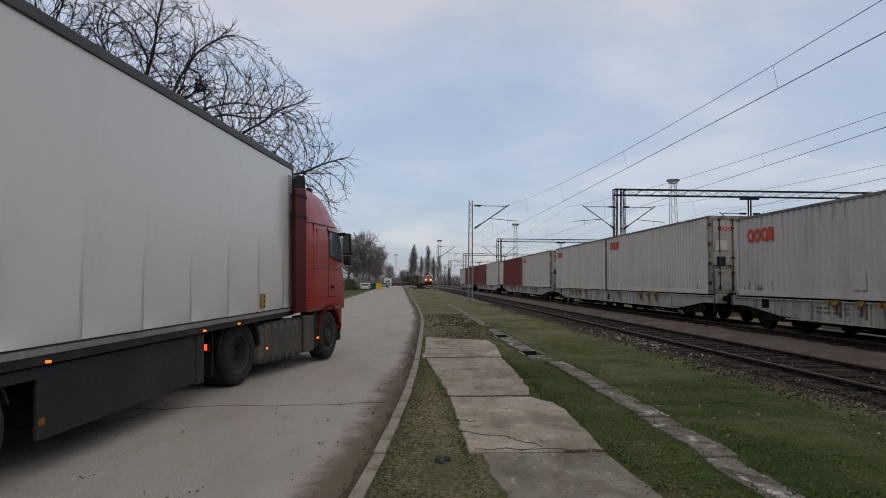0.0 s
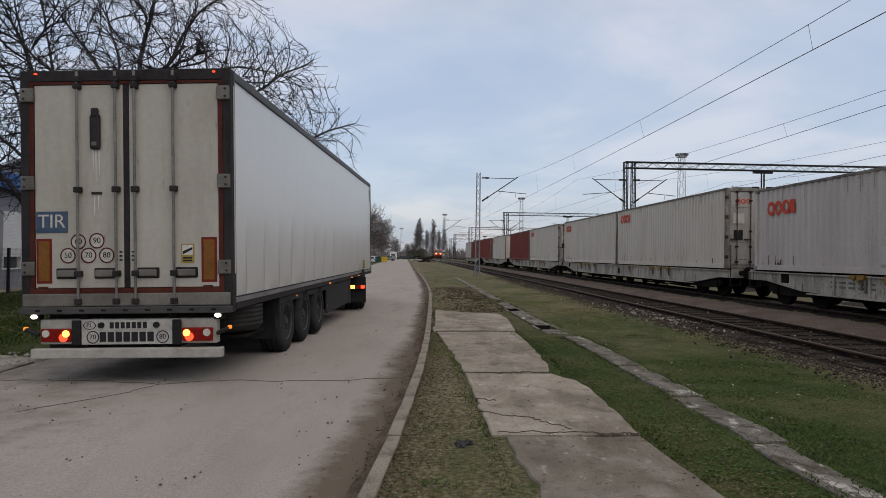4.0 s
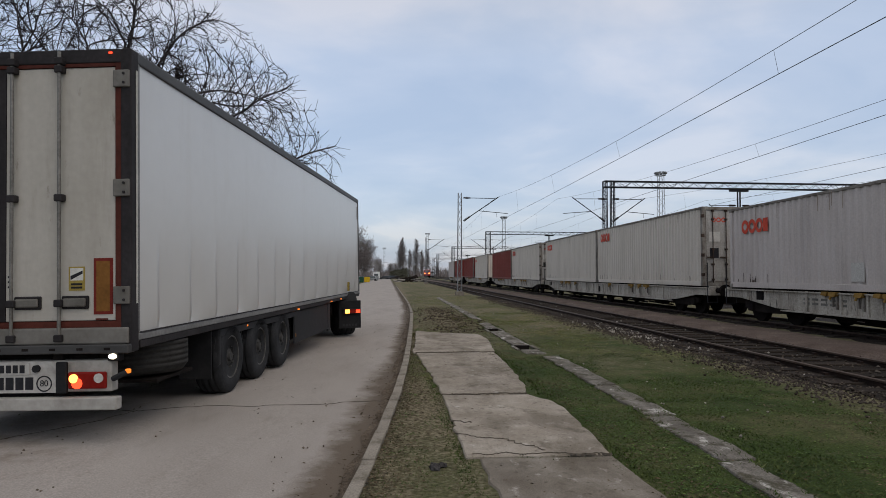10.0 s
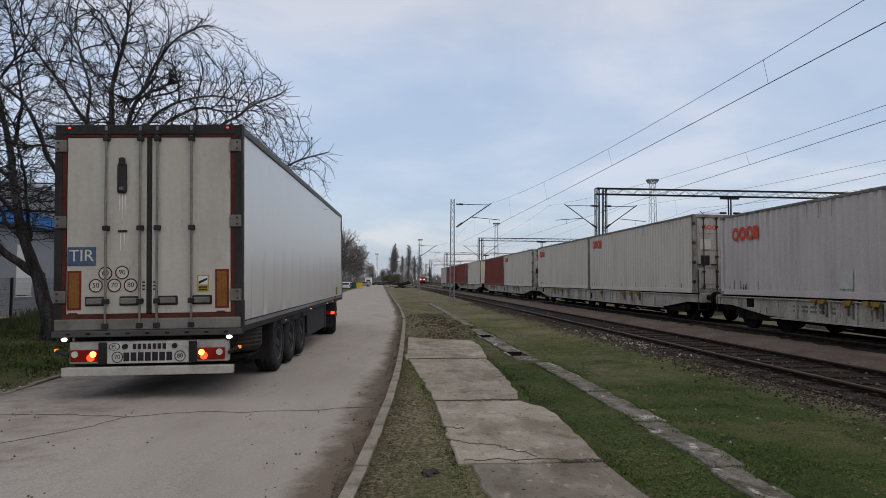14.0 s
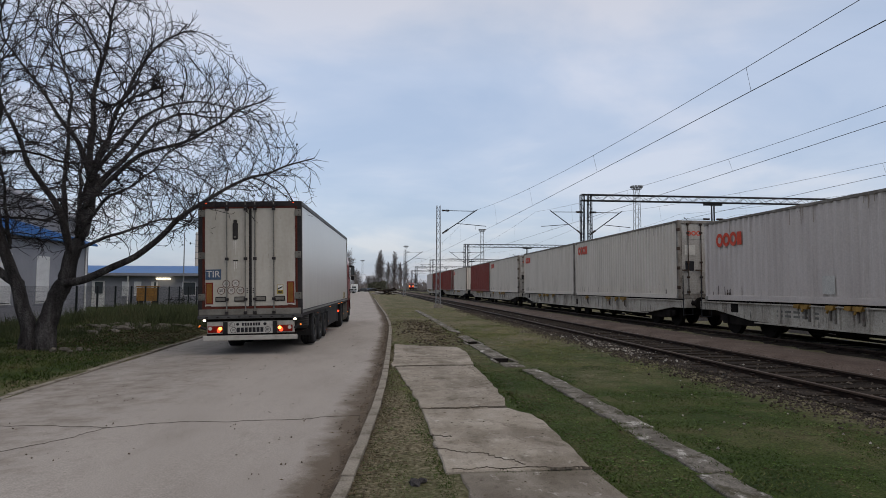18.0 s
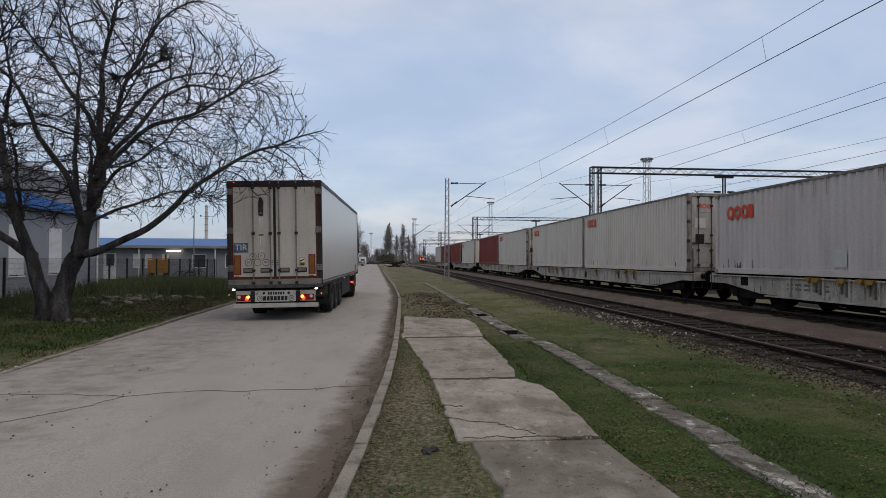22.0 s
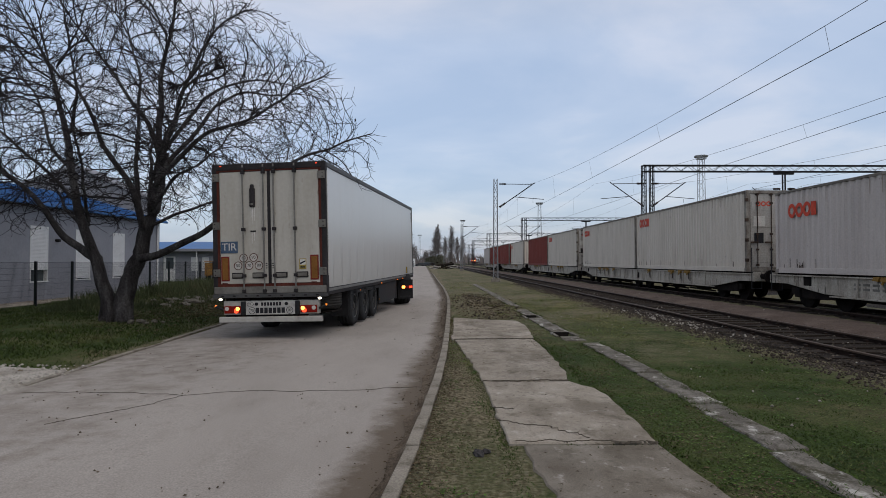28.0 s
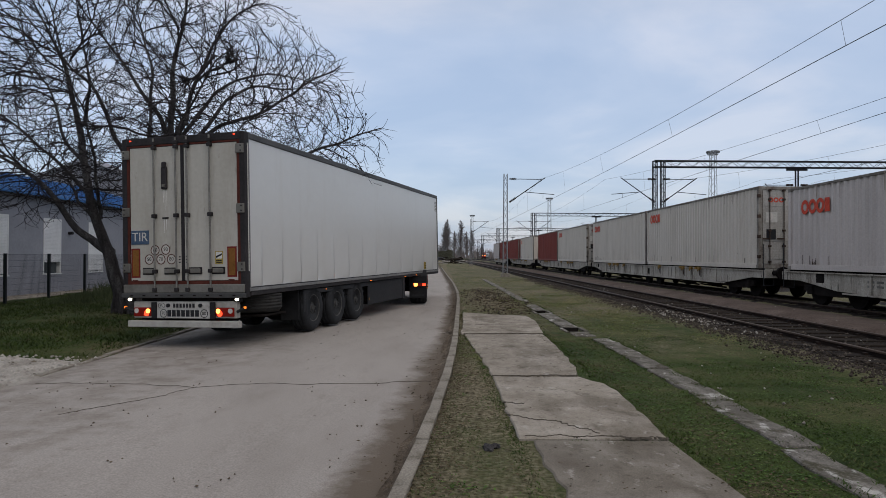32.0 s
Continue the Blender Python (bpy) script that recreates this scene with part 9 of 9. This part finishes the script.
spots = []
for i in range(9000):
    y = 3.0 + 40 * rnd.random() ** 1.6
    x = rnd.choice((rnd.uniform(5.8, 9.35), rnd.gauss(6.15, 0.3)))
    if abs(abs(x - 7.6) - 0.752) < 0.07:
        continue
    z = 0.055 if 6.2 < x < 9.0 else 0.02
    spots.append((x, y, z, rnd.uniform(0.012, 0.04)))
rocks_stuff("ballast_stones", spots, "stone", "loose dark ballast stones round the rails", "ballast")
spots = []
for i in range(7000):
    y = 3.0 + 42 * rnd.random() ** 1.4
    x = 6.10 + rnd.gauss(0, 0.26)
    spots.append((x, y, ground_z(x, y) + 0.01, rnd.uniform(0.008, 0.03)))
for i in range(650):
    x, y = rnd.gauss(2.0, 0.75), rnd.uniform(17.0, 32)
    if rnd.random() < earth_patch(x, y) and x > kerb_x(y) + 0.15:
        spots.append((x, y, ground_z(x, y) + 0.01, rnd.uniform(0.015, 0.06)))
rocks_stuff("shoulder_gravel", spots, "shoulder", "brown-grey gravel and clods of the track shoulder", "gravel")
spots = []
for i in range(210):
    y = rnd.gauss(16.3, 1.9)
    x = 6.35 + rnd.gauss(0, 0.22)
    spots.append((x, y, 0.05, rnd.uniform(0.015, 0.045)))
for i in range(90):
    y = rnd.uniform(4, 40)
    x = rnd.uniform(5.5, 11)
    spots.append((x, y, 0.07 if x < 9 else 0.12, rnd.uniform(0.012, 0.04)))
for i in range(60):
    y = rnd.uniform(4, 26)
    x = rnd.uniform(3.3, 5.8)
    spots.append((x, y, 0.02, rnd.uniform(0.01, 0.03)))
rocks_stuff("pale_stones", spots, "chalk", "pale stones lying along the ballast edge", "stones")
clod = bmesh.new()
rock(clod, (0.52, 5.3, 0.01), 0.065, 0.6)
rock(clod, (0.575, 5.34, 0.01), 0.045, 0.6)
tagged(part("earth_clod", clod, "bark"), "dark clod of earth lying on the grass", "clod")
spots = []
for i in range(900):
    y = rnd.uniform(2.2, 40)
    x = kerb_x(y) - abs(rnd.gauss(0, 0.09)) - 0.03
    spots.append((x, y, road_z(x, y) + 0.04 - 0.12 * (kerb_x(y) - x), rnd.uniform(0.005, 0.016)))
for i in range(170):
    y = 2.5 + 22 * rnd.random() ** 1.2
    x = rnd.uniform(left_x(y) + 0.2, kerb_x(y) - 0.3)
    for j in range(rnd.randrange(1, 4)):
        x1, y1 = x + rnd.gauss(0, 0.05), y + rnd.gauss(0, 0.08)
        spots.append((x1, y1, road_z(x1, y1) + 0.006, rnd.uniform(0.005, 0.017)))
rocks_stuff("dirt_clods", spots, "dirt", "crumbs of earth along the kerb", "dirt")

# ---- what moves ----
TRAILER = [
    (0, -4.721, -0.912, -6.13),
    (0.5, -4.660, 0.360, -7.30),
    (1, -4.533, 1.588, -8.20),
    (1.5, -4.420, 2.960, -8.85),
    (2, -4.244, 4.334, -8.90),
    (2.5, -3.930, 5.600, -7.50),
    (3, -3.636, 6.718, -5.95),
    (3.5, -3.438, 7.607, -4.07),
    (4.4, -3.320, 8.450, -3.15),
    (5.5, -3.266, 8.263, -2.89),
    (6, -3.265, 8.218, -2.97),
    (6.5, -3.285, 8.128, -3.06),
    (7, -3.292, 7.981, -3.15),
    (7.5, -3.382, 8.035, -3.54),
    (8, -3.463, 7.585, -4.18),
    (8.5, -3.488, 6.691, -5.12),
    (9, -3.593, 6.461, -5.95),
    (9.5, -3.609, 6.624, -6.04),
    (10, -3.633, 6.649, -6.05),
    (10.5, -3.620, 6.620, -6.08),
    (11, -3.614, 6.639, -6.03),
    (11.5, -3.601, 6.621, -5.84),
    (12, -3.536, 6.761, -5.33),
    (12.5, -3.457, 7.267, -4.50),
    (13, -3.330, 7.791, -3.35),
    (13.5, -3.243, 8.547, -2.38),
    (14, -3.151, 9.372, -1.83),
    (14.5, -3.098, 10.332, -1.42),
    (16.5, -2.899, 13.937, -0.95),
    (17, -2.881, 14.782, -1.42),
    (17.5, -2.928, 15.833, -2.19),
    (18, -2.943, 16.816, -2.49),
    (18.5, -2.910, 17.386, -2.38),
    (19, -2.849, 17.766, -2.21),
    (19.5, -2.815, 18.009, -1.91),
    (20, -2.799, 17.963, -1.83),
    (20.5, -2.812, 18.012, -1.80),
    (21, -2.823, 18.116, -1.95),
    (21.5, -2.794, 18.046, -1.84),
    (22, -2.818, 18.196, -1.98),
    (22.5, -2.824, 18.159, -2.08),
    (23, -2.822, 17.705, -2.06),
    (23.5, -2.875, 17.409, -2.23),
    (24, -2.898, 16.964, -2.29),
    (24.5, -2.922, 16.597, -2.51),
    (25, -2.959, 16.291, -2.72),
    (25.5, -3.014, 15.995, -3.06),
    (26, -3.079, 15.651, -3.37),
    (26.5, -3.112, 15.173, -3.79),
    (28.5, -3.534, 14.067, -7.20),
    (29, -3.632, 13.710, -8.20),
    (29.5, -3.815, 13.514, -9.21),
    (30, -3.944, 13.150, -10.21),
    (30.5, -4.099, 12.808, -11.36),
    (31, -4.253, 12.492, -12.48),
    (31.5, -4.425, 12.168, -13.46),
    (32, -4.591, 11.873, -14.49),
]
TRACTOR_YAW = [(0, -15.5), (0.5, -13.2), (1, -12.3), (1.5, -9.6), (2, -6.3), (2.5, -2.8), (3, 2.2), (3.5, 5.5), (5, 9.8), (6, 10.5), (7.5, 13), (9, 18), (10.5, 18.5), (11.5, 18), (12.5, 14), (13.5, 7.5), (14.5, 2), (16.5, -4.4), (17, -4.5), (18.5, -1.5), (20, 1.2), (22, 1.8), (23, 2.6), (24, 5.2), (26, 8.25), (28, 12.5), (29, 13.5), (30.5, 8), (32, 1)]
KING = 11.86


def spline(table, t):
    """Value of a smooth curve through the rows of a table of (time, value)."""
    ts = [r[0] for r in table]
    i = max(0, min(len(ts) - 2, int(np.searchsorted(ts, t, "right")) - 1))
    def slope(j):
        a, b = max(j - 1, 0), min(j + 1, len(ts) - 1)
        return (table[b][1] - table[a][1]) / (ts[b] - ts[a])
    h = ts[i + 1] - ts[i]
    u = (t - ts[i]) / h
    p, q, m0, m1 = table[i][1], table[i + 1][1], slope(i) * h, slope(i + 1) * h
    return (2 * u ** 3 - 3 * u * u + 1) * p + (u ** 3 - 2 * u * u + u) * m0 + (-2 * u ** 3 + 3 * u * u) * q + (u ** 3 - u * u) * m1


def motions():
    tx, ty, ta = [[(r[0], r[k]) for r in TRAILER] for k in (1, 2, 3)]
    rows_a, rows_b, roll_a, roll_b = [], [], [], []
    dist_a = dist_b = 0.0
    last_a = last_b = None
    for i in range(161):
        t = i * 0.2
        x, y, a = spline(tx, t), spline(ty, t), spline(ta, t)
        ar = radians(a)
        dip = lerp([(0, 0.0), (1, 1.0), (3, 1.0), (5, 0.0)], t)  # lowers and rolls the trailer early on to fit the camera's view
        rows_a.append((t, pose(x, y, -0.195 - 0.028 * dip, 0.36, -1.27 - 0.30 * dip, a)))
        kx, ky = x - KING * math.sin(ar), y + KING * math.cos(ar)
        b = spline(TRACTOR_YAW, t)
        rows_b.append((t, pose(kx, ky, road_z(kx, ky), 0.1, -1.27, b)))
        for who, px, py, h in (("a", x, y, ar), ("b", kx, ky, radians(b))):
            last = last_a if who == "a" else last_b
            d = 0.0 if last is None else (px - last[0]) * -math.sin(h) + (py - last[1]) * math.cos(h)
            if who == "a":
                dist_a, last_a = dist_a + d, (px, py)
                roll_a.append((t, dist_a))
            else:
                dist_b, last_b = dist_b + d, (px, py)
                roll_b.append((t, dist_b))
    walk(trailer, rows_a)
    walk(tractor, rows_b)
    for piv, r, who in wheels:
        base = piv.matrix_basis.copy()
        walk(piv, [(t, base @ pose(0, 0, 0, -math.degrees(d / r), 0, 0)) for t, d in (roll_a if who == "trailer" else roll_b)])
    walk(railcar, [(t, pose(x, y, RAIL_Z, 0, 0, a)) for t, x, y, a in ((0, 7.2, 228, -3), (3, 8.8, 240, -5), (6, 10.8, 252, -6), (9, 12.3, 264, -7), (13, 15.0, 296, -8), (18, 19.6, 345, -8), (22, 21.6, 360, -8), (26, 24.0, 378, -8), (32, 26.0, 394, -8))])


motions()
